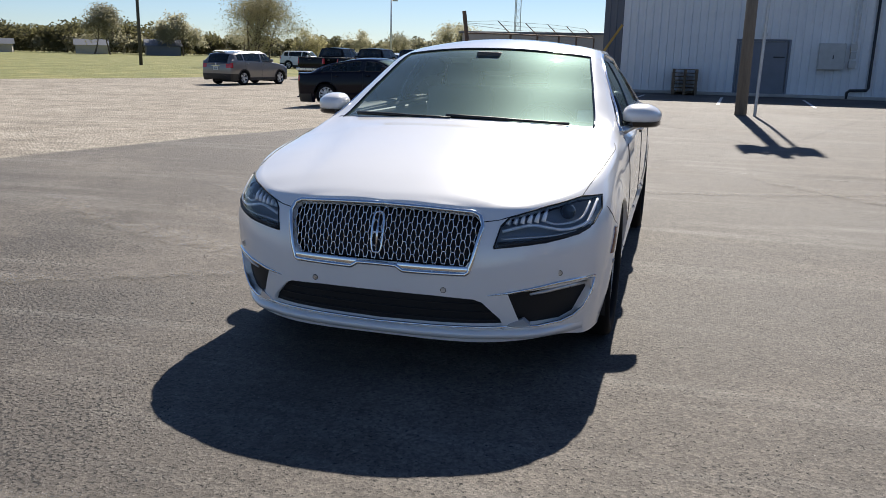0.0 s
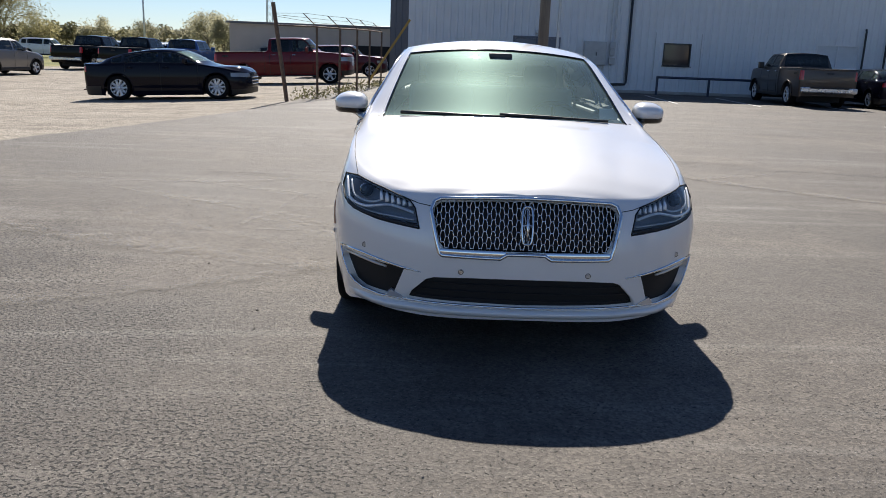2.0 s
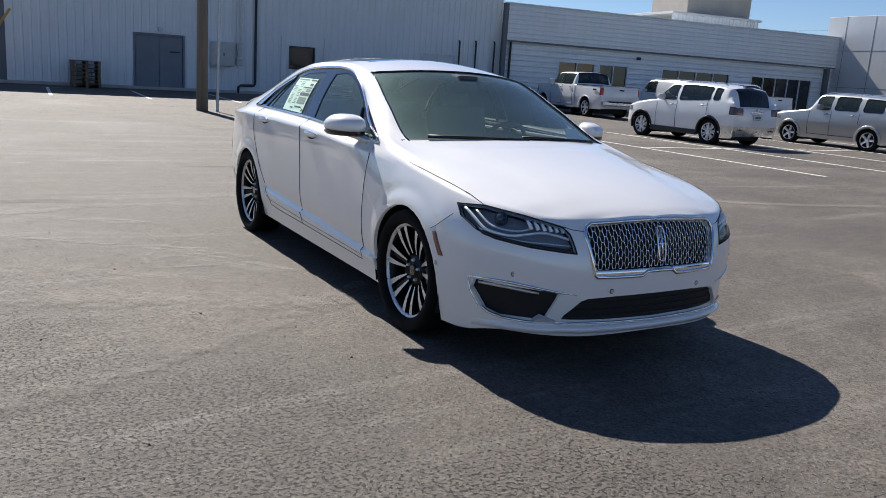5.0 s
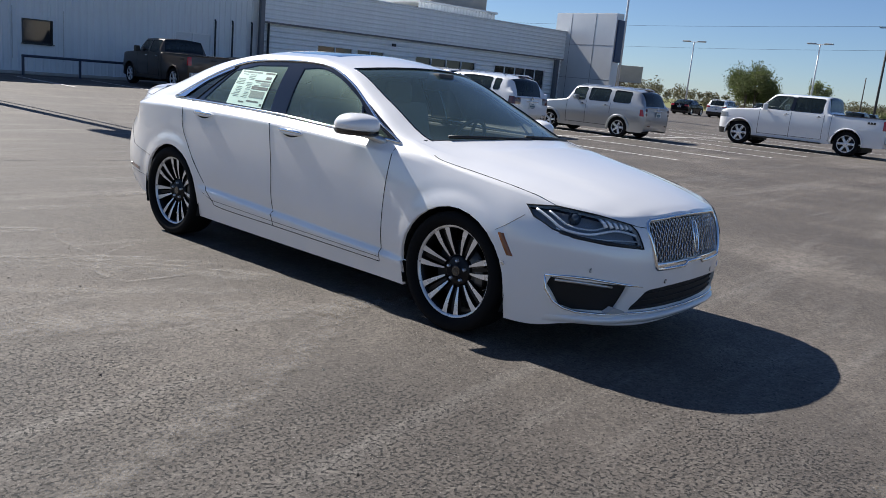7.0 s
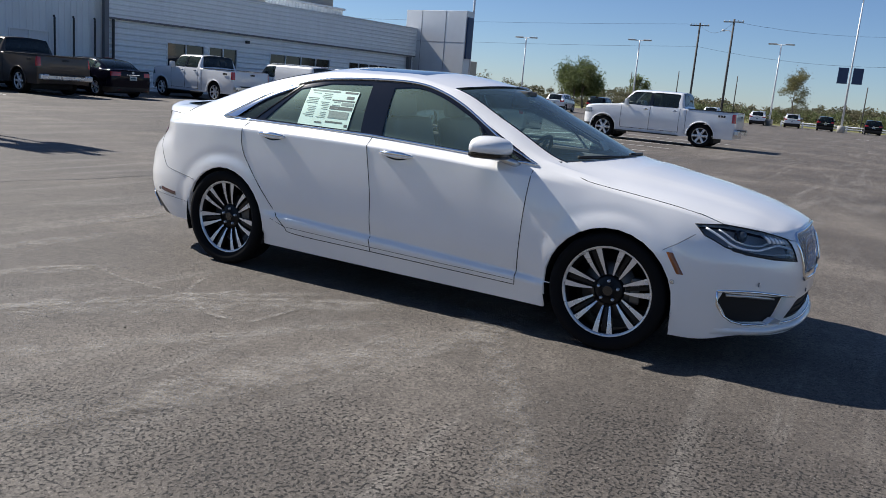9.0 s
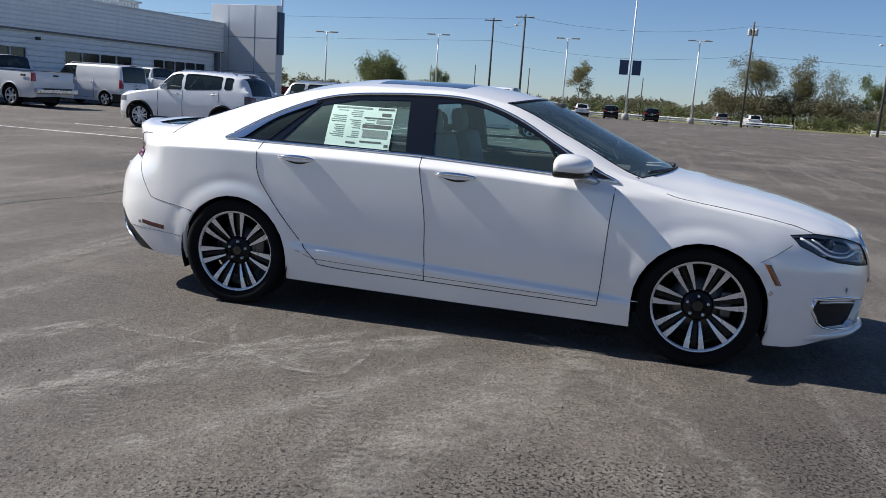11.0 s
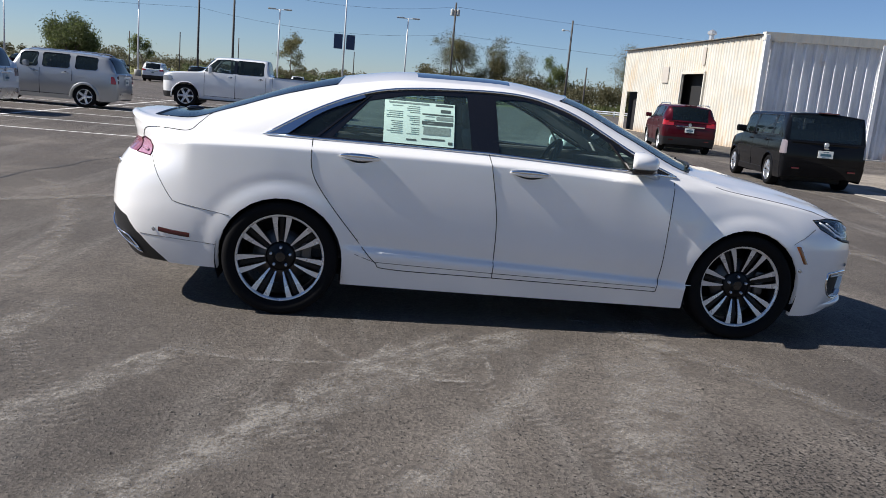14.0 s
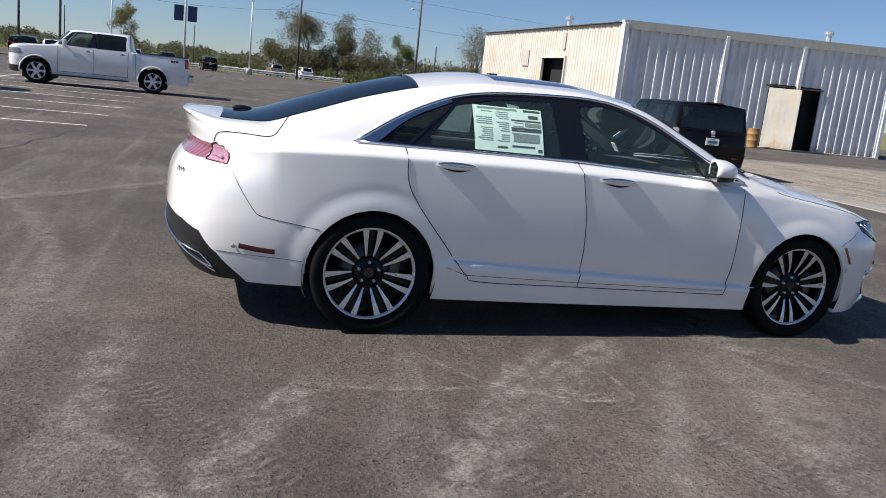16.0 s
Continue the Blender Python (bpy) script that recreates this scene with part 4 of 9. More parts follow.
RIDGE = [(-0.90, 0.415), (-0.60, 0.435), (-0.20, 0.495), (0.20, 0.61), (0.45, 0.66)]
HOOD_C = [(-0.905, 0.780), (-0.86, 0.803), (-0.80, 0.826), (-0.67, 0.868), (-0.45, 0.925), (-0.15, 0.983), (0.13, 1.038), (0.45, 1.082)]
HOOD_X = [(-0.905, 0.0), (-0.895, 0.215), (-0.862, 0.41), (-0.79, 0.585), (-0.665, 0.715), (-0.49, 0.80), (-0.27, 0.855), (0.04, 0.872), (0.43, 0.866)]
HOOD_E = [(-0.905, 0.780), (-0.895, 0.776), (-0.862, 0.762), (-0.79, 0.765), (-0.665, 0.792), (-0.49, 0.822), (-0.27, 0.862), (0.04, 0.908), (0.43, 0.962)]


def loft_body():
    bm = bmesh.new()
    rows = [[bm.verts.new(p) for p in body_row(i / SUB)] for i in range(ROWS_N)]
    rk, ck = bm.faces.layers.int.new("row"), bm.faces.layers.int.new("col")
    for i in range(ROWS_N - 1):
        for j in range(len(rows[0]) - 1):
            try:
                f = bm.faces.new((rows[i][j], rows[i + 1][j], rows[i + 1][j + 1], rows[i][j + 1]))
            except ValueError:
                continue
            f[rk], f[ck] = i, j
    bmesh.ops.recalc_face_normals(bm, faces=bm.faces[:])
    ctr = Vector((0, 1.4, 0.6))
    bm.faces.ensure_lookup_table()
    s = sum((f.calc_center_median() - ctr).dot(f.normal) for f in bm.faces)
    if s < 0:
        bmesh.ops.reverse_faces(bm, faces=bm.faces[:])
    bm.normal_update()
    ln = bm.verts.layers.float_vector.new("nrm")
    for v in bm.verts:
        n = v.normal.copy()
        if abs(v.co.x) < 1e-5:
            n.x = 0
            n.normalize()
        v[ln] = n
    return bm


SK = len(VLEV) - 1                 # columns of the lower body
hb = loft_body()
RK, CK = hb.faces.layers.int["row"], hb.faces.layers.int["col"]
SKIN_CO = np.array([v.co[:] for v in hb.verts])
SKIN_NO = np.array([v.normal[:] for v in hb.verts])


def snap(p, lift=0.0):
    """A place moved on to the painted skin of the half body."""
    q = np.array(p[:])
    k = int(np.argmin(((SKIN_CO - q) ** 2).sum(axis=1)))
    return Vector(q - SKIN_NO[k] * float((q - SKIN_CO[k]) @ SKIN_NO[k] - lift))


def hull2(pts):
    """The convex outline round some points of a plane."""
    ps, out = sorted(set((round(a, 5), round(b, 5)) for a, b in pts)), []
    for seq in (ps, ps[::-1]):
        chain = []
        for p in seq:
            while len(chain) > 1 and (chain[-1][0] - chain[-2][0]) * (p[1] - chain[-2][1]) - (chain[-1][1] - chain[-2][1]) * (p[0] - chain[-2][0]) <= 1e-7:
                chain.pop()
            chain.append(p)
        out += chain[:-1]
    return out


def rounded(low, top, n=3):
    """A window outline: straight below, a smooth line above."""
    ext = [(2 * top[0][0] - top[1][0], 2 * top[0][1] - top[1][1])] + top + [(2 * top[-1][0] - top[-2][0], 2 * top[-1][1] - top[-2][1])]
    run = []
    for a, b, c, d in zip(ext, ext[1:], ext[2:], ext[3:]):
        for k in range(n):
            t = k / n
            run.append(tuple(0.5 * (2 * b[q] + (c[q] - a[q]) * t + (2 * a[q] - 5 * b[q] + 4 * c[q] - d[q]) * t * t + (3 * b[q] - a[q] - 3 * c[q] + d[q]) * t ** 3) for q in (0, 1)))
    return hull2(low + run + [top[-1]])


def cut(bm, poly, ax, keep):
    """Scores a convex outline into the skin, seen along one axis (ax: the two others), and returns the faces inside."""
    i, j = ax
    lo = (min(p[0] for p in poly), min(p[1] for p in poly))
    hi = (max(p[0] for p in poly), max(p[1] for p in poly))
    area = sum(a[0] * b[1] - b[0] * a[1] for a, b in zip(poly, poly[1:] + poly[:1]))
    if area < 0:
        poly = poly[::-1]

    def near():
        out = []
        for f in bm.faces:
            if not keep(f.calc_center_median(), f):
                continue
            a = [v.co[i] for v in f.verts]
            b = [v.co[j] for v in f.verts]
            if max(a) >= lo[0] - 1e-6 and min(a) <= hi[0] + 1e-6 and max(b) >= lo[1] - 1e-6 and min(b) <= hi[1] + 1e-6:
                out.append(f)
        return out
    for p, q in zip(poly, poly[1:] + poly[:1]):
        fs = near()
        geom = list({e for f in fs for e in f.edges}) + list({v for f in fs for v in f.verts}) + fs
        co, no = Vector((0, 0, 0)), Vector((0, 0, 0))
        co[i], co[j] = p
        no[i], no[j] = q[1] - p[1], -(q[0] - p[0])
        bmesh.ops.bisect_plane(bm, geom=geom, dist=1e-5, plane_co=co, plane_no=no)
    res = []
    for f in near():
        c = f.calc_center_median()
        if all((q[0] - p[0]) * (c[j] - p[1]) - (q[1] - p[1]) * (c[i] - p[0]) > -1e-7 for p, q in zip(poly, poly[1:] + poly[:1])):
            res.append(f)
    return res


def take(bm, faces, mirror=True, both=False):
    """Lifts faces off the skin into (vertices, normals, faces) lists; mirror adds the other half."""
    ln = bm.verts.layers.float_vector["nrm"]
    idx, co, nr, fc = {}, [], [], []
    for f in faces:
        row = []
        for v in f.verts:
            if v not in idx:
                idx[v] = len(co)
                co.append(v.co.copy())
                nr.append(Vector(v[ln]).normalized())
            row.append(idx[v])
        fc.append(row)
    if both:
        n = len(co)
        keep = {}
        for q in range(n):
            if abs(co[q].x) < 1e-5:
                keep[q] = q
            else:
                keep[q] = len(co)
                co.append(Vector((-co[q].x, co[q].y, co[q].z)))
                nr.append(Vector((-nr[q].x, nr[q].y, nr[q].z)))
        fc += [[keep[q] for q in row[::-1]] for row in fc]
    return co, nr, fc


def skin(name, data, material, parent, label="", flip=False, lift=0.0, thick=0.0):
    """A panel from lifted faces, with the smooth normals of the whole skin."""
    co, nr, fc = data
    if flip:
        co = [Vector((-c.x, c.y, c.z)) for c in co]
        nr = [Vector((-c.x, c.y, c.z)) for c in nr]
        fc = [row[::-1] for row in fc]
    if lift:
        co = [c + n * lift for c, n in zip(co, nr)]
    co, nr = list(co), list(nr)
    if thick:
        n0 = len(co)
        count = {}
        for row in fc:
            for a, b in zip(row, row[1:] + row[:1]):
                count[(a, b)] = count.get((a, b), 0) + 1
        rim = [e for e in count if (e[1], e[0]) not in count and not (abs(co[e[0]].x) < 1e-4 and abs(co[e[1]].x) < 1e-4)]
        inner = {}
        fc = [list(r) for r in fc]
        for a, b in rim:
            for q in (a, b):
                if q not in inner:
                    inner[q] = len(co)
                    co.append(co[q] - nr[q] * thick)
                    nr.append(nr[q])
            fc.append([b, a, inner[a], inner[b]])
    me = bpy.data.meshes.new(name)
    me.from_pydata(co, [], fc)
    me.materials.append(material)
    smooth(me)
    me.normals_split_custom_set_from_vertices([n[:] for n in nr])
    ob = new(name, me)
    ob.parent = parent
    if label:
        ob["label"] = label
    return ob


def lower(c, f):
    return f[CK] < SK


def upper(c, f):
    return SK <= f[CK] < SK + NB


def circle(cy, cz, r, n=30, ry=None):
    return [(cy + (ry or r) * math.cos(2 * math.pi * k / n), cz + r * math.sin(2 * math.pi * k / n)) for k in range(n)]


YZ, XZ, XY = (1, 2), (0, 2), (0, 1)
for cy, r in ((0.0, 0.368), (2.85, 0.362)):
    dead = cut(hb, circle(cy, 0.335, r), YZ, lower)
    dead += [f for f in cut(hb, [(cy - r * 0.985, 0.0), (cy + r * 0.985, 0.0), (cy + r * 0.997, 0.33), (cy - r * 0.997, 0.33)], YZ, lower) if f not in dead]
    bmesh.ops.delete(hb, geom=list(set(dead)), context='FACES')

# side windows
WIN_F = rounded([(1.60, 1.048)], [(1.625, 1.352), (1.45, 1.366), (1.275, 1.328), (1.10, 1.258), (0.925, 1.164), (0.80, 1.012)])
WIN_A = [(0.60, 1.003), (0.785, 1.012), (0.905, 1.146)]
WIN_R = [(1.765, 1.055), (2.59, 1.064), (2.385, 1.292), (2.14, 1.345), (1.80, 1.362)]
WIN_Q = [(2.685, 1.066), (2.85, 1.064), (2.655, 1.196), (2.425, 1.298), (2.405, 1.298)]
side_windows = {n: take(hb, g := cut(hb, w, YZ, upper)) for n, w in (("f", WIN_F), ("a", WIN_A), ("r", WIN_R), ("q", WIN_Q)) if True}
gone = []
for w in (WIN_F, WIN_A, WIN_R, WIN_Q):
    gone += cut(hb, w, YZ, upper)
bmesh.ops.delete(hb, geom=list(set(gone)), context='FACES')
# black pillar band round the windows
DLO = rounded([(0.50, 0.990), (1.68, 1.040)], [(2.965, 1.050), (2.70, 1.205), (2.42, 1.318), (2.15, 1.370), (1.72, 1.393), (1.45, 1.386), (1.26, 1.345), (1.08, 1.274), (0.90, 1.176), (0.72, 1.082), (0.50, 0.990)])
band = cut(hb, DLO, YZ, upper)
band_data = take(hb, band)
bmesh.ops.delete(hb, geom=band, context='FACES')


wind = [f for f in hb.faces if 8.0 <= (f[RK] + 0.5) / SUB < 10.0 and f[CK] >= SK + NB + 1]
wind_data = take(hb, wind, both=True)
bmesh.ops.delete(hb, geom=wind, context='FACES')
back = [f for f in hb.faces if 13.25 <= (f[RK] + 0.5) / SUB < 17.25 and f[CK] >= SK + NB + 1]
back_data = take(hb, back, both=True)
bmesh.ops.delete(hb, geom=back, context='FACES')
roofg = [f for f in hb.faces if 10.75 <= (f[RK] + 0.5) / SUB < 12.0 and f[CK] >= SK + NB + 3]
roof_data = take(hb, roofg, both=True)
bmesh.ops.delete(hb, geom=roofg, context='FACES')

front_only = lambda c, f: f[CK] < SK and c.y < -0.40
# mesh grille opening
GR = [(-0.001, 0.762), (-0.001, 0.530), (0.372, 0.530), (0.395, 0.56), (0.424, 0.690), (0.418, 0.722), (0.395, 0.742), (0.20, 0.757)]
g = cut(hb, GR, XZ, front_only)
grille_data = take(hb, g, both=True)
bmesh.ops.delete(hb, geom=g, context='FACES')
# lower intake and fog pockets
LI = [(-0.001, 0.406), (-0.001, 0.272), (0.530, 0.280), (0.516, 0.312), (0.445, 0.384), (0.410, 0.396), (0.25, 0.404)]
g = cut(hb, LI, XZ, front_only)
intake_data = take(hb, g, both=True)
bmesh.ops.delete(hb, geom=g, context='FACES')
FG = [(0.600, 0.272), (0.756, 0.270), (0.804, 0.292), (0.856, 0.395), (0.852, 0.446), (0.545, 0.424)]
g = cut(hb, FG, XZ, front_only)
fog_data = take(hb, g)
bmesh.ops.delete(hb, geom=g, context='FACES')
# headlamps: inner quadrilateral seen from ahead, wrapping tip seen from the side
HL = [(0.482, 0.612), (0.68, 0.632), (0.80, 0.655), (0.850, 0.686), (0.871, 0.735), (0.862, 0.786), (0.79, 0.795), (0.665, 0.769), (0.53, 0.731), (0.503, 0.700)]
g = cut(hb, HL, XZ, lambda c, f: f[CK] < SK and -0.95 < c.y < -0.405)
lamp_data = take(hb, g)
bmesh.ops.delete(hb, geom=g, context='FACES')
# tail lamps
TL = [(0.616, 0.874), (0.739, 0.868), (0.718, 0.921), (0.678, 0.951), (0.634, 0.966), (0.603, 0.957)]
g = cut(hb, TL, XZ, lambda c, f: f[CK] < SK and c.y > 3.55)
tail_data = take(hb, g)
bmesh.ops.delete(hb, geom=g, context='FACES')
TL2 = [(-0.001, 0.888), (0.608, 0.876), (0.596, 0.957), (0.40, 0.970), (-0.001, 0.974)]
g = cut(hb, TL2, XZ, lambda c, f: f[CK] < SK and c.y > 3.55)
bar_data = take(hb, g, both=True)
bmesh.ops.delete(hb, geom=g, context='FACES')
# rear diffuser
DF = [(-0.001, 0.20), (0.797, 0.20), (0.797, 0.285), (0.79, 0.400), (0.752, 0.508), (0.656, 0.556), (0.45, 0.585), (-0.001, 0.60)]
g = cut(hb, DF, XZ, lambda c, f: f[CK] < SK and c.y > 3.40)
diff_data = take(hb, g, both=True)
bmesh.ops.delete(hb, geom=g, context='FACES')

# doors, hood, boot lid, bumpers
DOOR_F1 = [(0.545, 0.275), (1.585, 0.300), (1.588, 0.46), (1.60, 0.70), (1.66, 1.06), (0.48, 1.06), (0.525, 0.72), (0.538, 0.45)]
DOOR_R1 = [(1.585, 0.300), (2.20, 0.312), (2.30, 0.355), (2.43, 0.505), (2.61, 0.726), (2.69, 0.87), (2.705, 1.06), (1.66, 1.06), (1.60, 0.70), (1.588, 0.46)]


def concave_cut(polys, keep):
    out = []
    for p in polys:
        out += cut(hb, p, YZ, keep)
    return list({f for f in out if f.is_valid})


low = lambda c, f: f[CK] < SK
df = concave_cut([[(0.552, 0.275), (1.585, 0.300), (1.588, 0.46), (1.60, 0.70), (1.66, 1.10), (0.535, 1.10), (0.535, 0.5)]], low)
front_door = take(hb, df)
bmesh.ops.delete(hb, geom=df, context='FACES')
dr = concave_cut([[(1.50, 0.300), (2.20, 0.312), (2.30, 0.355), (2.43, 0.505), (2.61, 0.726), (2.69, 0.87), (2.705, 1.10), (1.50, 1.10)]], low)
rear_door = take(hb, dr)
bmesh.ops.delete(hb, geom=dr, context='FACES')
hood_f = [f for f in hb.faces if (f[RK] + 0.5) / SUB < 8.0 and f[CK] >= SK]
hood_data = take(hb, hood_f, both=True)
bmesh.ops.delete(hb, geom=hood_f, context='FACES')
boot_f = [f for f in hb.faces if (f[RK] + 0.5) / SUB >= 16.25 and f[CK] >= SK + 3]
boot_data = take(hb, boot_f, both=True)
bmesh.ops.delete(hb, geom=boot_f, context='FACES')
fb = [f for f in hb.faces if f[CK] < SK and f.calc_center_median().y < -0.36]
fbump_data = take(hb, fb, both=True)
bmesh.ops.delete(hb, geom=fb, context='FACES')
rb = [f for f in hb.faces if f[CK] < SK and f.calc_center_median().y > 3.2 and f.calc_center_median().z < 0.62 + 0.0]
rb2 = cut(hb, [(3.10, 0.0), (4.2, 0.0), (4.2, 0.70), (3.62, 0.70), (3.46, 0.615), (3.10, 0.585)], YZ, low)
rbump_data = take(hb, rb2, both=True)
bmesh.ops.delete(hb, geom=rb2, context='FACES')
shell_data = take(hb, hb.faces[:], both=True)

skin("body_shell", shell_data, M["pearl"], hero, "", thick=0.02)
skin("hood", hood_data, M["pearl"], hero, "", thick=0.02)
skin("trunk_lid", boot_data, M["pearl"], hero, "", thick=0.02)
skin("front_bumper", fbump_data, M["pearl"], hero, "", thick=0.03)
skin("rear_bumper", rbump_data, M["pearl"], hero, "", thick=0.03)
door_obs = {}
for flip in (False, True):
    door_obs["f", flip] = skin("front_door", front_door, M["pearl"], hero, "", flip, 0.0, 0.02)
    door_obs["r", flip] = skin("rear_door", rear_door, M["pearl"], hero, "", flip, 0.0, 0.02)
    skin("window_surround", band_data, M["gloss_black"], hero, "gloss black pillar band", flip, -0.002, 0.012)
    for n, g in (("f", "side_glass"), ("a", "side_glass"), ("r", "side_glass"), ("q", "dark_glass")):
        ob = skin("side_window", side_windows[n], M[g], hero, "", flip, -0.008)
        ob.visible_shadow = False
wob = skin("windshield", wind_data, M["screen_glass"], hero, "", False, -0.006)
wob.visible_shadow = False
skin("rear_window", back_data, M["dark_glass"], hero, "dark tinted rear window", False, -0.004)
skin("roof_glass", roof_data, M["gloss_black"], hero, "dark glass roof panel", False, -0.001)
skin("diffuser", diff_data, M["plastic"], hero, "grey-black rear diffuser", False, -0.008, 0.03)


def ray_x(y, z, lift=0.0):
    """The outermost x of the side at a height, from the sections round that place."""
    lo, hi = 4.0, 19.0
    for _ in range(30):
        md = (lo + hi) / 2
        if interp(PY, md) < y:
            lo = md
        else:
            hi = md
    pts = body_row((lo + hi) / 2)[:SK + NB + 1]
    for a, b in zip(pts, pts[1:]):
        if a.z <= z <= b.z:
            t = (z - a.z) / max(b.z - a.z, 1e-6)
            return a.x + t * (b.x - a.x) + lift
    return pts[-1].x + lift


def front_y(x, z, lift=0.0):
    """The foremost y of the nose at x and height z."""
    lo, hi = 0.0, 6.0
    for _ in range(30):
        md = (lo + hi) / 2
        pts = body_row(md)[:SK + 1]
        xx = pts[0].x
        for a, b in zip(pts, pts[1:]):
            if a.z <= z <= b.z:
                t = (z - a.z) / max(b.z - a.z, 1e-6)
                xx, yy = a.x + t * (b.x - a.x), a.y + t * (b.y - a.y)
                break
        else:
            xx, yy = pts[-1].x, pts[-1].y
        if xx < abs(x):
            lo = md
        else:
            hi = md
    return yy - lift


def rear_y(x, z, lift=0.0):
    lo, hi = 15.0, 20.0
    yy = 3.9
    for _ in range(30):
        md = (lo + hi) / 2
        pts = body_row(md)[:SK + 1]
        xx, yy = pts[-1].x, pts[-1].y
        for a, b in zip(pts, pts[1:]):
            if a.z <= z <= b.z:
                t = (z - a.z) / max(b.z - a.z, 1e-6)
                xx, yy = a.x + t * (b.x - a.x), a.y + t * (b.y - a.y)
                break
        if xx > abs(x):
            lo = md
        else:
            hi = md
    return yy + lift


def dense(pts, n=6, closed=False):
    out = []
    seq = pts + pts[:1] if closed else pts
    for a, b in zip(seq, seq[1:]):
        for k in range(n):
            t = k / n
            out.append(tuple(p + (q - p) * t for p, q in zip(a, b)))
    if not closed:
        out.append(seq[-1])
    return out


def curve3(pts, n=6):
    """A smooth line through a few points."""
    pts = [Vector(p) for p in pts]
    ext = [2 * pts[0] - pts[1]] + pts + [2 * pts[-1] - pts[-2]]
    out = []
    for a, b, c, d in zip(ext, ext[1:], ext[2:], ext[3:]):
        for k in range(n):
            t = k / n
            out.append(0.5 * ((2 * b) + (c - a) * t + (2 * a - 5 * b + 4 * c - d) * t * t + (3 * b - a - 3 * c + d) * t ** 3))
    out.append(pts[-1])
    return out


def side_strip(name, yz, r, material, parent, lift=0.0, n=6, label=""):
    for s in (1, -1):
        bm = bmesh.new()
        run = [(p.x, p.y) for p in curve3([(y, z, 0) for y, z in yz], n)] if name in ("door_gap", "window_moulding") else dense(yz, n)
        pts = [Vector((ray_x(y, z, lift), y, z)) for y, z in run]
        if name in ("door_gap", "sill_line"):
            pts = [snap(p, 0.0002) for p in pts]
        tube(bm, [(s * p.x, p.y, p.z) for p in pts], r, 6)
        part(name, bm, material, parent, label, True, 80)


def front_strip(name, xz, r, material, parent, lift=0.0, n=6, both=False, label=""):
    for s in ((1, -1) if both else (1,)):
        bm = bmesh.new()
        tube(bm, [(s * x, front_y(x, z, lift), z) for x, z in dense(xz, n)], r, 8)
        part(name, bm, material, parent, label, True, 80)


# shut lines
GAP = M["cavity"]
side_strip("door_gap", [(0.515, 0.955), (0.53, 0.72), (0.54, 0.45), (0.552, 0.28)], 0.0026, GAP, hero, -0.0010)
side_strip("door_gap", [(1.66, 1.03), (1.60, 0.70), (1.588, 0.46), (1.585, 0.30)], 0.0026, GAP, hero, -0.0010)
side_strip("door_gap", [(2.70, 1.04), (2.69, 0.87), (2.61, 0.726), (2.43, 0.505), (2.30, 0.355), (2.20, 0.312), (1.585, 0.298), (0.552, 0.277)], 0.0027, GAP, hero, -0.0010)
side_strip("sill_line", [(2.42, 0.395), (2.30, 0.352), (1.585, 0.328), (0.56, 0.305)], 0.0016, GAP, hero, -0.0008)
side_strip("fender_gap", [(-0.29, 0.632), (-0.36, 0.675), (-0.44, 0.735)], 0.0016, GAP, hero, -0.0006)


def hood_line():
    """The hood's shut line: cowl corner, shoulder, over the headlamp, to the grille's corner."""
    out = [Vector((0.853, 0.235, 0.950))]
    for x, y in ((0.862, 0.15), (0.852, -0.02), (0.838, -0.215), (0.822, -0.35), (0.806, -0.46)):
        out.append(Vector((x, y, hood_z(x, y) + 0.0002)))
    return out


for s in (1, -1):
    bm = bmesh.new()
    tube(bm, [(s * p.x, p.y, p.z) for p in (snap(q, 0.0010) for q in curve3(hood_line(), 4))] + [(s * x, front_y(x, z, 0.0004), z) for x, z in dense([(0.790, 0.7965), (0.665, 0.771), (0.53, 0.733), (0.489, 0.721), (0.432, 0.714)], 4)], 0.0019, 6)
    part("hood_gap", bm, GAP, hero, "", True, 80)
    bm = bmesh.new()
    tube(bm, [(s * p.x, p.y, p.z) for p in (snap(q, 0.0004) for q in curve3([(0.622, 3.700, 0.968), (0.640, 3.682, 1.014), (0.672, 3.638, 1.030), (0.716, 3.535, 1.030), (0.752, 3.417, 1.034), (0.708, 3.366, 1.076), (0.58, 3.309, 1.131)], 6))], 0.0022, 6)
    part("trunk_gap", bm, GAP, hero, "", True, 80)
    bm = bmesh.new()
    tube(bm, [(s * p.x, p.y, p.z) for p in (snap(q, 0.0003) for q in curve3([(0.745, 3.612, 0.868), (0.806, 3.575, 0.790), (0.833, 3.546, 0.738), (0.862, 3.487, 0.650), (0.874, 3.449, 0.625), (0.900, 3.299, 0.599), (0.915, 3.146, 0.574)], 6))], 0.0016, 6)
    part("bumper_gap", bm, GAP, hero, "", True, 80)
    # dark tube painting in the thin shade line of the bumper's crease
    bm = bmesh.new()
    tube(bm, [(s * p.x, p.y, p.z) for p in (snap(q, 0.0003) for q in curve3([(0.791, 3.667, 0.417), (0.832, 3.56, 0.412), (0.861, 3.436, 0.407), (0.892, 3.223, 0.396)], 6))], 0.0013, 6)
    part("crease_shade_line", bm, GAP, hero, "", True, 80)

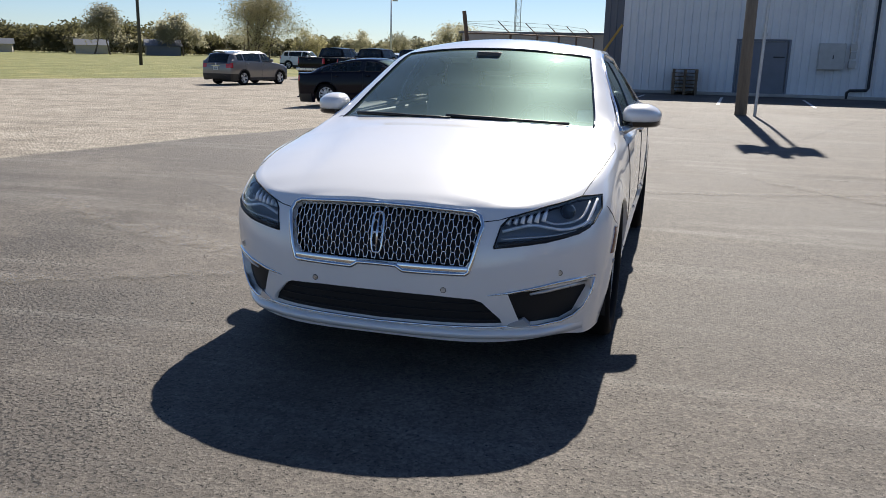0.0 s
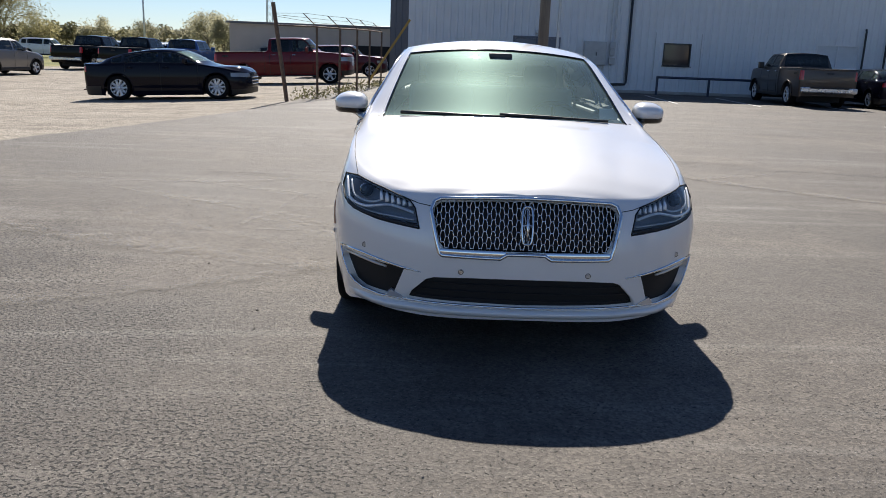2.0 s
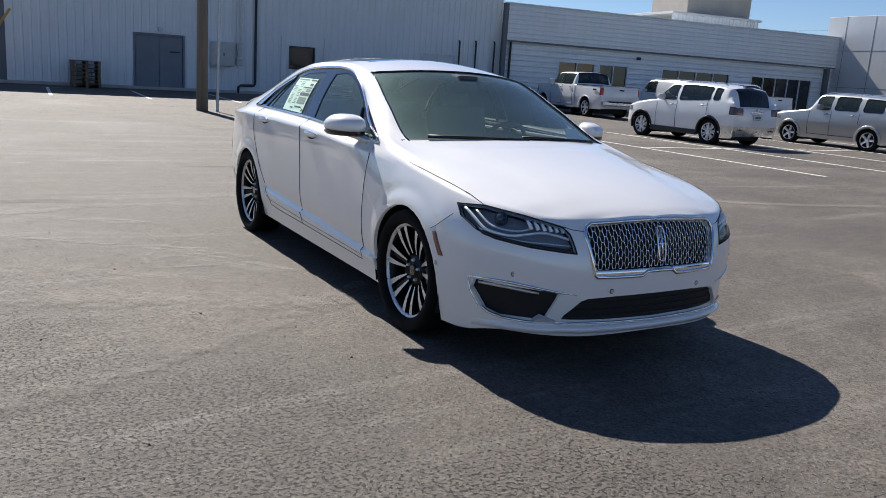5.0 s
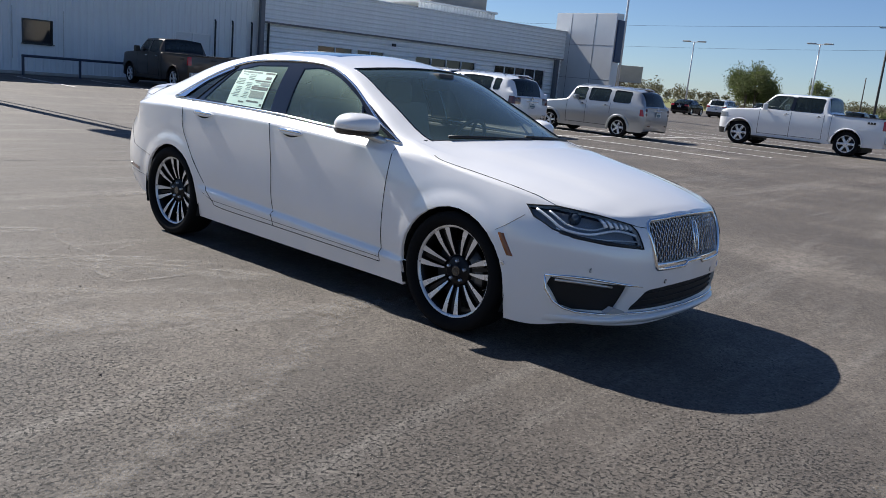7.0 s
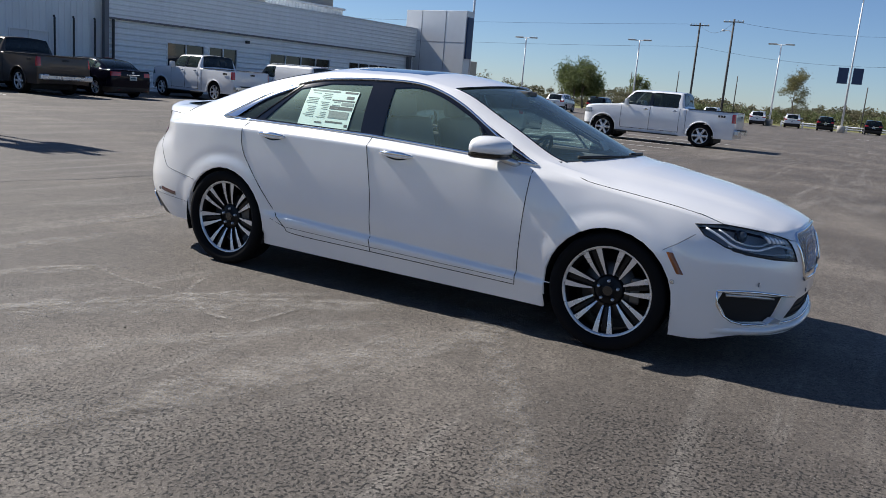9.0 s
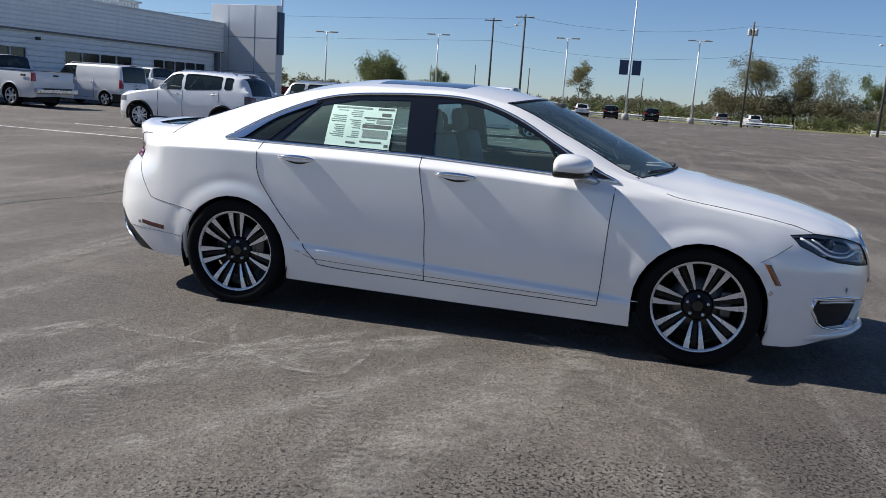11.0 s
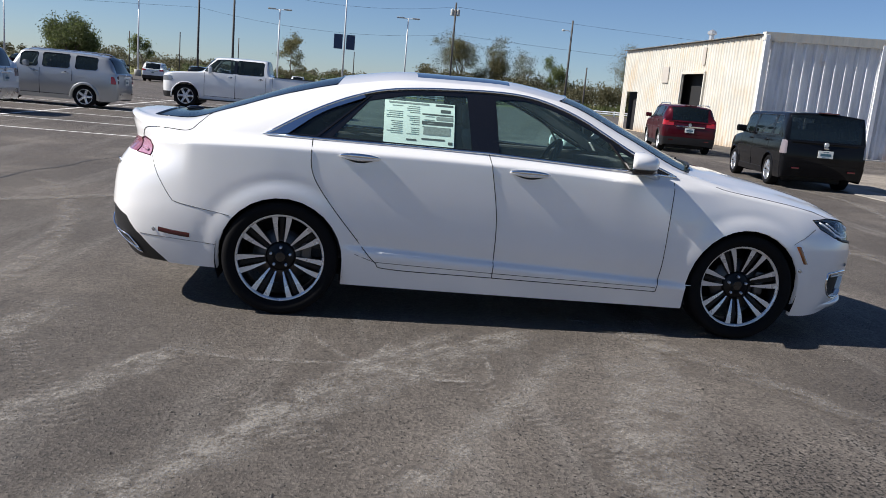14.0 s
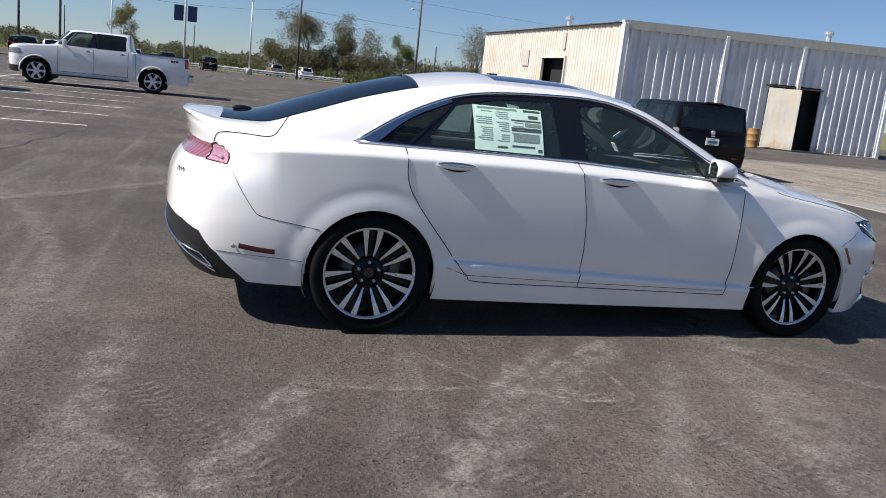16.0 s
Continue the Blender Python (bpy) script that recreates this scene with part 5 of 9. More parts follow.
# bright window moulding
for yz, nm in (([(0.50, 0.988), (1.68, 1.040), (2.965, 1.048)], "belt_moulding"),
               ([(2.97, 1.050), (2.70, 1.207), (2.42, 1.322), (2.15, 1.374), (1.72, 1.397), (1.45, 1.390), (1.26, 1.349), (1.08, 1.278), (0.90, 1.180), (0.72, 1.08), (0.51, 0.992)], "window_moulding")):
    side_strip(nm, yz, 0.0085, M["chrome"], hero, 0.004, 5, "chrome window moulding")
for s in (1, -1):
    bm = bmesh.new()
    tube(bm, [(s * ray_x(y, z, 0.002), y, z) for y, z in dense([(2.675, 1.056), (2.378, 1.318)], 5)], 0.0035, 6)
    part("quarter_bar", bm, M["gloss_black"], hero)
    bm = bmesh.new()
    prev = None
    for (ya, za), (yb, zb2) in [((p.x, p.y), (q.x, q.y)) for p, q in zip(curve3([(2.990, 1.047, 0), (2.70, 1.209, 0), (2.42, 1.324, 0)], 5), curve3([(2.846, 1.060, 0), (2.655, 1.198, 0), (2.41, 1.302, 0)], 5))]:
        ring = [bm.verts.new((s * ray_x(ya + (yb - ya) * u, za + (zb2 - za) * u, 0.004 + 0.003 * math.sin(math.pi * u)), ya + (yb - ya) * u, za + (zb2 - za) * u)) for u in (0, 0.5, 1)]
        if prev:
            for q in range(2):
                bm.faces.new((prev[q], prev[q + 1], ring[q + 1], ring[q]) if s < 0 else (ring[q], ring[q + 1], prev[q + 1], prev[q]))
        prev = ring
    part("quarter_trim", bm, M["chrome"], hero, "broad chrome quarter trim", True, 80)
    bm = bmesh.new()
    tube(bm, [(s * ray_x(y, z, 0.003), y, z) for y, z in dense([(0.79, 1.0), (0.915, 1.158)], 4)], 0.009, 6)
    part("mirror_bar", bm, M["gloss_black"], hero)

# rubber seals round the front and rear screens
for k0, k1, nm in ((8.0, 10.0, "windshield_seal"), (13.25, 17.25, "rear_window_seal")):
    col = SK + NB + 1
    up_side = [body_row(k0 + (k1 - k0) * q / 16)[col] for q in range(17)]
    head = [p for p in body_row(k1 if k0 < 10 else k0)[col:]]
    foot = [p for p in body_row(k0 if k0 < 10 else k1)[col:]]
    for s in (1, -1):
        for run in ((up_side, head) if k0 < 10 else (up_side, head, foot)):
            bm = bmesh.new()
            tube(bm, [(s * p.x, p.y, p.z - 0.001) for p in run], 0.0055, 6)
            part(nm, bm, M["gloss_black"], hero, "", True, 80)

# wheel-arch liners and underbody
for cy in (0.0, 2.85):
    for s in (1, -1):
        bm = bmesh.new()
        prof = []
        n = 26
        for k in range(n + 1):
            a = math.pi * (-0.12 + 1.24 * k / n)
            prof.append((0.375 * math.cos(a), 0.375 * math.sin(a)))
        prev = None
        for u, w in prof:
            cur = [bm.verts.new((s * x, cy + u, 0.335 + w)) for x in (0.905, 0.60)]
            if prev:
                bm.faces.new((prev[0], prev[1], cur[1], cur[0]))
            prev = cur
        fan = [bm.verts.new((s * 0.60, cy + u, 0.335 + w)) for u, w in prof]
        bm.faces.new(fan)
        part("arch_liner", bm, M["cavity"], hero)
bm = bmesh.new()
box(bm, (0, 1.42, 0.24), (1.62, 2.1, 0.06), 0.02)
box(bm, (0, -0.55, 0.25), (1.1, 0.5, 0.05), 0.02)
box(bm, (0, 3.4, 0.33), (1.1, 0.5, 0.05), 0.02)
box(bm, (0, 1.4, 0.30), (1.18, 3.9, 0.08), 0.02)
part("underbody", bm, M["cavity"], hero)

# ---- wheels of the sedan ----
def blade(bm, r0, r1, a0, a1, w0, w1, x0, x1, deep):
    """One tapered spoke blade; its face is machined (slot 0), its flanks are black (slot 1)."""
    n = 5
    rings = []
    for k in range(n):
        t = k / (n - 1)
        r, a, w = r0 + (r1 - r0) * t, a0 + (a1 - a0) * t, w0 + (w1 - w0) * t
        x = x0 + (x1 - x0) * t + 0.006 * math.sin(math.pi * t)
        c, s = math.cos(a), math.sin(a)
        ring = []
        for u, dx in ((-1, 0), (1, 0), (0.8, -deep), (-0.8, -deep)):
            y, z = r * c - u * w / 2 * s, r * s + u * w / 2 * c
            ring.append(bm.verts.new((x + dx, y, z)))
        rings.append(ring)
    for ra, rb in zip(rings, rings[1:]):
        for q in range(4):
            f = bm.faces.new((ra[q], rb[q], rb[(q + 1) % 4], ra[(q + 1) % 4]))
            f.material_index = 0 if q == 0 else 1


def hero_wheel(parent, m, turn):
    w = new("wheel", None)
    w.parent = parent
    w.matrix_local = m
    bm = bmesh.new()
    R = 0.338
    lathe(bm, [(0.258, -0.10), (0.285, -0.112), (0.315, -0.114), (0.329, -0.104), (0.336, -0.085), (R, -0.05), (R, 0.05), (0.336, 0.085), (0.329, 0.104), (0.315, 0.114), (0.290, 0.113), (0.268, 0.104), (0.262, 0.096), (0.258, 0.080)], 56, 'x')
    part("tyre", bm, M["rubber"], w, "", True, 50)
    bm = bmesh.new()
    lathe(bm, [(0.252, -0.10), (0.240, -0.09), (0.232, 0.02), (0.240, 0.065), (0.250, 0.074)], 56, 'x')
    part("rim_barrel", bm, M["rim_black"], w, "", True, 50)
    bm = bmesh.new()
    lathe(bm, [(0.244, 0.068), (0.247, 0.078), (0.258, 0.084), (0.263, 0.080), (0.263, 0.070)], 64, 'x')
    part("rim_lip", bm, M["machined"], w, "bright machined rim lip", True, 60)
    rim = new("spoke_star")
    rim.parent = w
    rim["label"] = "seven twin machined spokes with black pockets"
    rim.matrix_local = pose(0, 0, 0, turn, 0, 0)
    for k in range(7):
        a = 2 * math.pi * k / 7
        for sgn in (-1, 1):
            bm = bmesh.new()
            blade(bm, 0.092, 0.250, a + sgn * 0.215, a + sgn * 0.165, 0.009, 0.035, 0.040, 0.072, 0.035)
            part("spoke", bm, [M["machined"], M["rim_black"]], rim)
        bm = bmesh.new()
        blade(bm, 0.10, 0.246, a, a, 0.016, 0.026, 0.030, 0.050, 0.03)
        part("spoke_web", bm, M["rim_black"], rim)
    bm = bmesh.new()
    lathe(bm, [(0.0, 0.050), (0.030, 0.050), (0.034, 0.047), (0.036, 0.040), (0.072, 0.038), (0.086, 0.028), (0.092, 0.0), (0.0, 0.0)], 36, 'x')
    part("hub", bm, M["rim_black"], w, "", True, 40)
    for k in range(5):
        a = 2 * math.pi * k / 5 + 0.3
        bm = bmesh.new()
        lathe(bm, [(0.0, 0.060), (0.006, 0.058), (0.0095, 0.052), (0.0095, 0.036)], 8, 'x', Matrix.Translation((0, 0.059 * math.cos(a), 0.057 * math.sin(a))))
        part("lug_nut", bm, M["bright"], w, "", True, 50)
    bm = bmesh.new()
    lathe(bm, [(0.0, 0.0515), (0.028, 0.0515)], 24, 'x')
    box(bm, (0.0525, 0, 0), (0.002, 0.036, 0.007))
    part("hub_cap", bm, M["gloss_black"], w)
    bm = bmesh.new()
    lathe(bm, [(0.06, 0.012), (0.165, 0.012), (0.165, -0.012), (0.06, -0.012)], 40, 'x')
    part("brake_disc", bm, M["steel"], w, "", True, 40)
    bm = bmesh.new()
    box(bm, (0.0, 0.150, 0.02), (0.07, 0.06, 0.15), 0.015)
    part("brake_caliper", bm, M["steel"], w)
    return w


for sx, rz in ((1, 0), (-1, 180)):
    for y, trn in ((0.0, 14), (2.85, 38)):
        hero_wheel(hero, pose(sx * 0.808, y, 0.337, 0, 0, rz), trn if sx < 0 else 50)

# ---- nose of the sedan ----
grille = new("grille")
grille.parent = hero
grille["label"] = "chrome mesh grille with bright frame"
skin("grille_backing", grille_data, M["cavity"], grille, "", False, -0.06)


def in_grille(x, z):
    x = abs(x)
    top = interp([(0.0, 0.758), (0.20, 0.753), (0.36, 0.744), (0.40, 0.732), (0.418, 0.712)], x)
    edge = interp([(0.530, 0.372), (0.56, 0.393), (0.69, 0.420), (0.72, 0.414), (0.745, 0.385), (0.76, 0.30)], z)
    return x < edge and 0.535 < z < top


# rows of flat-topped waves, each row half a step beside the next, so that they close into tall cells
PITCH, RISE = 0.0375, 0.0255
for r in range(10):
    z0 = 0.517 + r * RISE
    shift = 0.0 if r % 2 else 0.5
    run = []
    for i in range(-13, 14):
        for u, hgt in ((-0.31, 0.0), (-0.20, 0.86), (-0.12, 1.04), (0.12, 1.04), (0.20, 0.86), (0.31, 0.0)):
            x, z = (i + shift + u) * PITCH, z0 + RISE * hgt - 0.010 * (abs((i + shift + u) * PITCH) / 0.42) ** 2
            if in_grille(x, z):
                run.append((x, front_y(x, z, -0.010), z))
            elif len(run) > 1:
                bm = bmesh.new()
                tube(bm, run, 0.0026, 5)
                part("grille_wire", bm, M["chrome"], grille, "", True, 80)
                run = []
            else:
                run = []
    if len(run) > 1:
        bm = bmesh.new()
        tube(bm, run, 0.0026, 5)
        part("grille_wire", bm, M["chrome"], grille, "", True, 80)
out = [(0.0, 0.766), (0.20, 0.761), (0.385, 0.750), (0.416, 0.735), (0.431, 0.700), (0.402, 0.560), (0.388, 0.512), (0.375, 0.502), (0.115, 0.500), (0.085, 0.520), (0.0, 0.522)]
path = dense(out, 4)
full = path + [(-x, z) for x, z in path[::-1][1:]]
bm = bmesh.new()
tube(bm, [(x, front_y(x, z, 0.002), z) for x, z in full], 0.0095, 8)
part("grille_frame", bm, M["chrome"], grille, "", True, 80)
for s in (1, -1):
    bm = bmesh.new()
    prev = None
    for x in (0.09, 0.12, 0.20, 0.30, 0.385):
        ring = [bm.verts.new((s * x, front_y(x, z, 0.001 + o), z)) for z, o in ((0.505, 0.0), (0.518, 0.006), (0.533, 0.0))]
        if prev:
            for q in range(2):
                bm.faces.new((prev[q], prev[q + 1], ring[q + 1], ring[q]) if s < 0 else (ring[q], ring[q + 1], prev[q + 1], prev[q]))
        prev = ring
    part("grille_bar", bm, M["chrome"], grille, "", True, 60)
emb = new("emblem")
emb.parent = hero
emb["label"] = "upright chrome star emblem"
bm = bmesh.new()
ring = []
for k in range(28):
    a = 2 * math.pi * k / 28
    c, s = math.cos(a), math.sin(a)
    ring.append((0.0245 * math.copysign(abs(c) ** 0.45, c) * (1 - 0.12 * (s < 0) * abs(s)), -1.0, 0.652 + 0.082 * math.copysign(abs(s) ** 0.6, s)))
ring = [(x, front_y(0.0, z, 0.012), z) for x, _, z in ring]
tube(bm, ring + ring[:1], 0.0048, 6, False)
part("emblem_frame", bm, M["chrome"], emb, "", True, 80)
bm = bmesh.new()
for pts, r in (([(0, 0.572), (0, 0.652), (0, 0.732)], [0.002, 0.0062, 0.002]), ([(-0.022, 0.655), (0, 0.655), (0.022, 0.655)], [0.002, 0.0055, 0.002])):
    tube(bm, [(x, front_y(0.0, z, 0.014), z) for x, z in pts], r, 6)
part("emblem_star", bm, M["chrome"], emb, "", True, 80)

# almost flush sheet, its near-black colour painting in the intake's shaded depth
skin("lower_intake", intake_data, M["cavity"], hero, "", False, -0.022)
bm = bmesh.new()
prev = None
for k in range(45):
    x = -0.862 + 1.724 * k / 44
    fade = min(1.0, (0.864 - abs(x)) / 0.16)
    zt = interp([(0.0, 0.256), (0.50, 0.256), (0.62, 0.248), (0.80, 0.240), (0.87, 0.232)], abs(x))
    ring = [bm.verts.new((x, front_y(x, zt + dz, -0.004 + o * fade), zt + dz)) for dz, o in ((0.006, 0.0), (0.001, 0.014), (-0.006, 0.030), (-0.016, 0.034), (-0.034, 0.024), (-0.040, -0.01))]
    if prev:
        for q in range(5):
            bm.faces.new((prev[q], prev[q + 1], ring[q + 1], ring[q]))
    prev = ring
part("front_lip", bm, M["pearl"], hero, "", True, 35)
for z in (0.300, 0.335, 0.370):
    bm = bmesh.new()
    hw = 0.50 - 0.6 * (z - 0.30)
    xs = [-hw + 2 * hw * k / 16 for k in range(17)]
    tube(bm, [(x, front_y(x, z, -0.018), z) for x in xs], 0.004, 5)
    part("intake_slat", bm, M["cavity"], hero, "", True, 80)
bm = bmesh.new()
xs = [-0.55 + 1.10 * k / 22 for k in range(23)]
tube(bm, [(x, front_y(x, 0.268 + 0.012 * abs(x), 0.004), 0.268 + 0.012 * abs(x)) for x in xs], 0.0055, 8)
part("lower_chrome_strip", bm, M["chrome"], hero, "", True, 80)
for s in (1, -1):
    fl = s < 0
    fog = new("fog_pocket")
    fog.parent = hero
    fog["label"] = "black fog pocket with chrome surround"
    skin("pocket", fog_data, M["cavity"], fog, "", fl, -0.032)
    for nm, path, r, mt in (("chrome_blade", [(0.866, 0.452), (0.80, 0.458), (0.74, 0.456), (0.66, 0.444), (0.56, 0.427), (0.468, 0.414)], [0.008, 0.008, 0.008, 0.0075, 0.006, 0.002], "chrome"),
                            ("chrome_edge", [(0.866, 0.452), (0.856, 0.38), (0.826, 0.318), (0.79, 0.286), (0.745, 0.270), (0.66, 0.266), (0.52, 0.270)], [0.006, 0.006, 0.006, 0.006, 0.006, 0.006, 0.006], "chrome"),
                            ("led_strip", [(0.836, 0.432), (0.76, 0.430), (0.68, 0.420), (0.63, 0.413)], [0.007, 0.009, 0.008, 0.005], "satin")):
        bm = bmesh.new()
        tube(bm, [(s * x, front_y(x, z, 0.003 if mt == "chrome" else -0.010), z) for x, z in path], r, 8)
        part(nm, bm, M[mt], fog, "", True, 80)
    bm = bmesh.new()
    quad = [(0.634, 0.270), (0.606, 0.306), (0.556, 0.288), (0.526, 0.262)]
    vs = [bm.verts.new((s * x, front_y(x, z, 0.006), z)) for x, z in quad] + [bm.verts.new((s * x, front_y(x, z, -0.03), z)) for x, z in quad]
    for f in ((0, 1, 2, 3), (0, 4, 5, 1), (1, 5, 6, 2), (2, 6, 7, 3), (3, 7, 4, 0)):
        bm.faces.new([vs[q] for q in (f if s < 0 else f[::-1])])
    part("chrome_foot", bm, M["bright"], fog)
    # headlamp
    hl = new("headlamp")
    hl.parent = hero
    hl["label"] = "dark swept headlamp with bright fins and clear lens"
    skin("lens", lamp_data, M["lens"], hl, "", fl, -0.001).visible_shadow = False
    skin("bezel", lamp_data, M["lamp_dark"], hl, "", fl, -0.050)
    for nm, path, r, dp, mt in (
            ("light_guide", [(0.846, 0.772), (0.838, 0.735), (0.824, 0.697), (0.79, 0.681), (0.735, 0.676), (0.68, 0.688), (0.62, 0.699), (0.56, 0.690), (0.508, 0.676)], 0.0075, -0.010, "reflector"),
            ("light_guide", [(0.820, 0.768), (0.812, 0.735), (0.797, 0.712), (0.76, 0.700), (0.71, 0.699), (0.665, 0.712)], 0.0055, -0.012, "reflector"),
            ("lower_trim", [(0.838, 0.692), (0.79, 0.666), (0.70, 0.655), (0.60, 0.652), (0.505, 0.646)], 0.0050, -0.010, "bright"),
            ("lower_band", [(0.83, 0.676), (0.78, 0.656), (0.68, 0.640), (0.60, 0.630), (0.495, 0.622)], 0.0120, -0.012, "plastic")):
        bm = bmesh.new()
        pts = [(p.x, p.y) for p in curve3([(x, z, 0) for x, z in path], 4)]
        tube(bm, [(s * x, front_y(x, z, dp), z) for x, z in pts], r, 6)
        part(nm, bm, M[mt], hl, "", True, 80)
    for k in range(6):
        x = 0.525 + 0.027 * k
        zt = 0.722 + 0.0068 * k
        bm = bmesh.new()
        tube(bm, [(s * x, front_y(x, 0.702, -0.012), 0.702 + 0.002 * k), (s * (x + 0.003), front_y(x, 0.715, -0.015), (0.702 + zt) / 2 + 0.004), (s * (x + 0.006), front_y(x, zt, -0.022), zt)], [0.0110, 0.0095, 0.006], 6)
        part("fin", bm, M["reflector"], hl, "", True, 80)
    bm = bmesh.new()
    pc = Vector((s * 0.742, front_y(0.742, 0.738, -0.056), 0.738))
    bmesh.ops.create_uvsphere(bm, u_segments=18, v_segments=12, radius=0.034, matrix=Matrix.Translation(pc))
    part("projector", bm, M["lamp_glass"], hl, "", True, 80)
    bm = bmesh.new()
    tube(bm, [(s * x, front_y(x, z, 0.0005), z) for x, z in dense(HL, 3, True) + HL[:1]], 0.0036, 5)
    part("lens_seal", bm, M["cavity"], hl, "", True, 80)
    # side marker and sensors
    bm = bmesh.new()
    prev = None
    for z in (0.515, 0.55, 0.59, 0.625):
        y0 = -0.395 + (z - 0.515) * 0.62
        ring = [bm.verts.new((s * ray_x(y, z, o), y, z)) for y, o in ((y0 - 0.016, 0.001), (y0 - 0.010, 0.006), (y0 + 0.012, 0.006), (y0 + 0.018, 0.001))]
        if prev:
            for q in range(3):
                bm.faces.new((prev[q], prev[q + 1], ring[q + 1], ring[q]) if s > 0 else (ring[q], ring[q + 1], prev[q + 1], prev[q]))
        prev = ring
    part("side_marker", bm, M["amber"], hero, "amber side marker", True, 40)
    for x, z in ((0.288, 0.430), (0.738, 0.498)):
        bm = bmesh.new()
        yy = front_y(x, z, 0.0)
        lathe(bm, [(0.0, 0.0025), (0.0085, 0.0025), (0.0095, 0.0), (0.0115, 0.0)], 14, 'z', Matrix.Translation((s * x, yy - 0.0015, z)) @ Matrix.Rotation(radians(90), 4, 'X'))
        sensor = part("parking_sensor", bm, M["satin"], hero)
        bm = bmesh.new()
        ring = [(s * x + 0.0115 * math.cos(0.4488 * k), yy - 0.001, z + 0.0115 * math.sin(0.4488 * k)) for k in range(15)]
        tube(bm, ring, 0.0014, 4)
        part("sensor_ring", bm, M["cavity"], sensor)
    for yy, z in ((-0.36, 0.47), (3.58, 0.452)):
        bm = bmesh.new()
        lathe(bm, [(0.0, 0.004), (0.009, 0.004), (0.011, 0.0), (0.013, 0.0)], 14, 'z', Matrix.Translation((s * ray_x(yy, z, 0.001), yy, z)) @ Matrix.Rotation(radians(90 * s), 4, 'Y'))
        part("parking_sensor", bm, M["satin"], hero)
    # red side reflector
    bm = bmesh.new()
    prev = None
    for y, z in ((3.37, 0.437), (3.42, 0.440), (3.48, 0.446), (3.555, 0.456)):
        ring = [bm.verts.new((s * ray_x(y, zz, o), y, zz)) for zz, o in ((z - 0.014, 0.001), (z, 0.005), (z + 0.014, 0.001))]
        if prev:
            for q in range(2):
                bm.faces.new((ring[q], ring[q + 1], prev[q + 1], prev[q]) if s > 0 else (prev[q], prev[q + 1], ring[q + 1], ring[q]))
        prev = ring
    part("rear_reflector", bm, M["red_lens"], hero, "dark red side reflector", True, 60)

    # door mirror
    mir = new("door_mirror")
    mir.parent = hero
    bm = bmesh.new()
    bmesh.ops.create_uvsphere(bm, u_segments=28, v_segments=20, radius=1.0)
    sq = lambda a, p: math.copysign(abs(a) ** p, a)
    for v in bm.verts:
        x, y, z = v.co
        x, z = sq(x, 0.70), sq(z, 0.80)
        y = min(y, 0.25)
        z = max(z, -0.48)
        taper = 1 - 0.25 * max(0, x) ** 2
        v.co = Vector((s * (0.955 + 0.108 * x), 0.782 + 0.128 * y + 0.040 * x, 1.060 + 0.068 * z * taper - 0.003 * x))
    for f in bm.faces:
        c = f.calc_center_median()
        f.material_index = 1 if f.normal.y > 0.75 else 0
    part("mirror_cap", bm, [M["pearl"], M["chrome"]], mir, "", True, 50)
    bm = bmesh.new()
    prof = []
    for k in range(24):
        a = 2 * math.pi * k / 24
        cx, cy2 = sq(math.cos(a), 0.70), min(math.sin(a), 0.25)
        prof.append((0.955 + 0.104 * cx, 0.782 + 0.124 * cy2 + 0.040 * cx))
    lo = [bm.verts.new((s * (0.955 + (x - 0.955) * 0.86), 0.782 + (y - 0.782) * 0.86, 1.000)) for x, y in prof]
    md = [bm.verts.new((s * x, y, 1.012)) for x, y in prof]
    hi = [bm.verts.new((s * x, y, 1.030)) for x, y in prof]
    for ra, rb in ((lo, md), (md, hi)):
        for k in range(24):
            f = (ra[k], ra[(k + 1) % 24], rb[(k + 1) % 24], rb[k])
            bm.faces.new(f if s > 0 else f[::-1])
    bm.faces.new(lo[::-1] if s > 0 else lo)
    part("mirror_base", bm, M["gloss_black"], mir, "", True, 40)
    bm = bmesh.new()
    tube(bm, [(s * 0.845, 0.625, 0.972), (s * 0.875, 0.650, 0.986), (s * 0.91, 0.715, 1.003), (s * 0.94, 0.750, 1.018)], [0.028, 0.022, 0.019, 0.026], 10)
    part("mirror_arm", bm, M["satin"], mir, "", True, 80)
    # handles
    for key, y0, y1, z0, z1 in (("r", 2.545, 2.305, 0.968, 0.964), ("f", 1.545, 1.298, 0.948, 0.944)):
        n = 14
        for nm, dz, ro, h, mt in (("door_handle", 0.007, 0.010, 0.0115, "chrome"), ("handle_grip", -0.008, 0.008, 0.0100, "pearl")):
            bm = bmesh.new()
            pts, rr = [], []
            for k in range(n + 1):
                t = k / n
                y, z = y0 + (y1 - y0) * t, z0 + (z1 - z0) * t + dz * math.sin(math.pi * t) ** 0.5
                bow = math.sin(math.pi * t) ** 0.55
                pts.append((s * (ray_x(y, z) + 0.004 + ro * bow), y, z))
                rr.append(0.003 + h * bow)
            tube(bm, pts, rr, 10)
            part(nm, bm, M[mt], door_obs[key, fl], "chrome pull handle" if mt == "chrome" else "", True, 80)
        # near-black crescent tube drawn as the shade under the grip
        bm = bmesh.new()
        cup = [(y0 + (y1 - y0) * t, z0 + (z1 - z0) * t - 0.013 - 0.016 * math.sin(math.pi * (t - 0.14) / 0.72)) for t in [0.14 + 0.06 * k for k in range(13)]]
        tube(bm, [(s * ray_x(y, z, 0.001), y, z) for y, z in cup], [0.0015 + 0.004 * math.sin(math.pi * k / 12) for k in range(13)], 6)
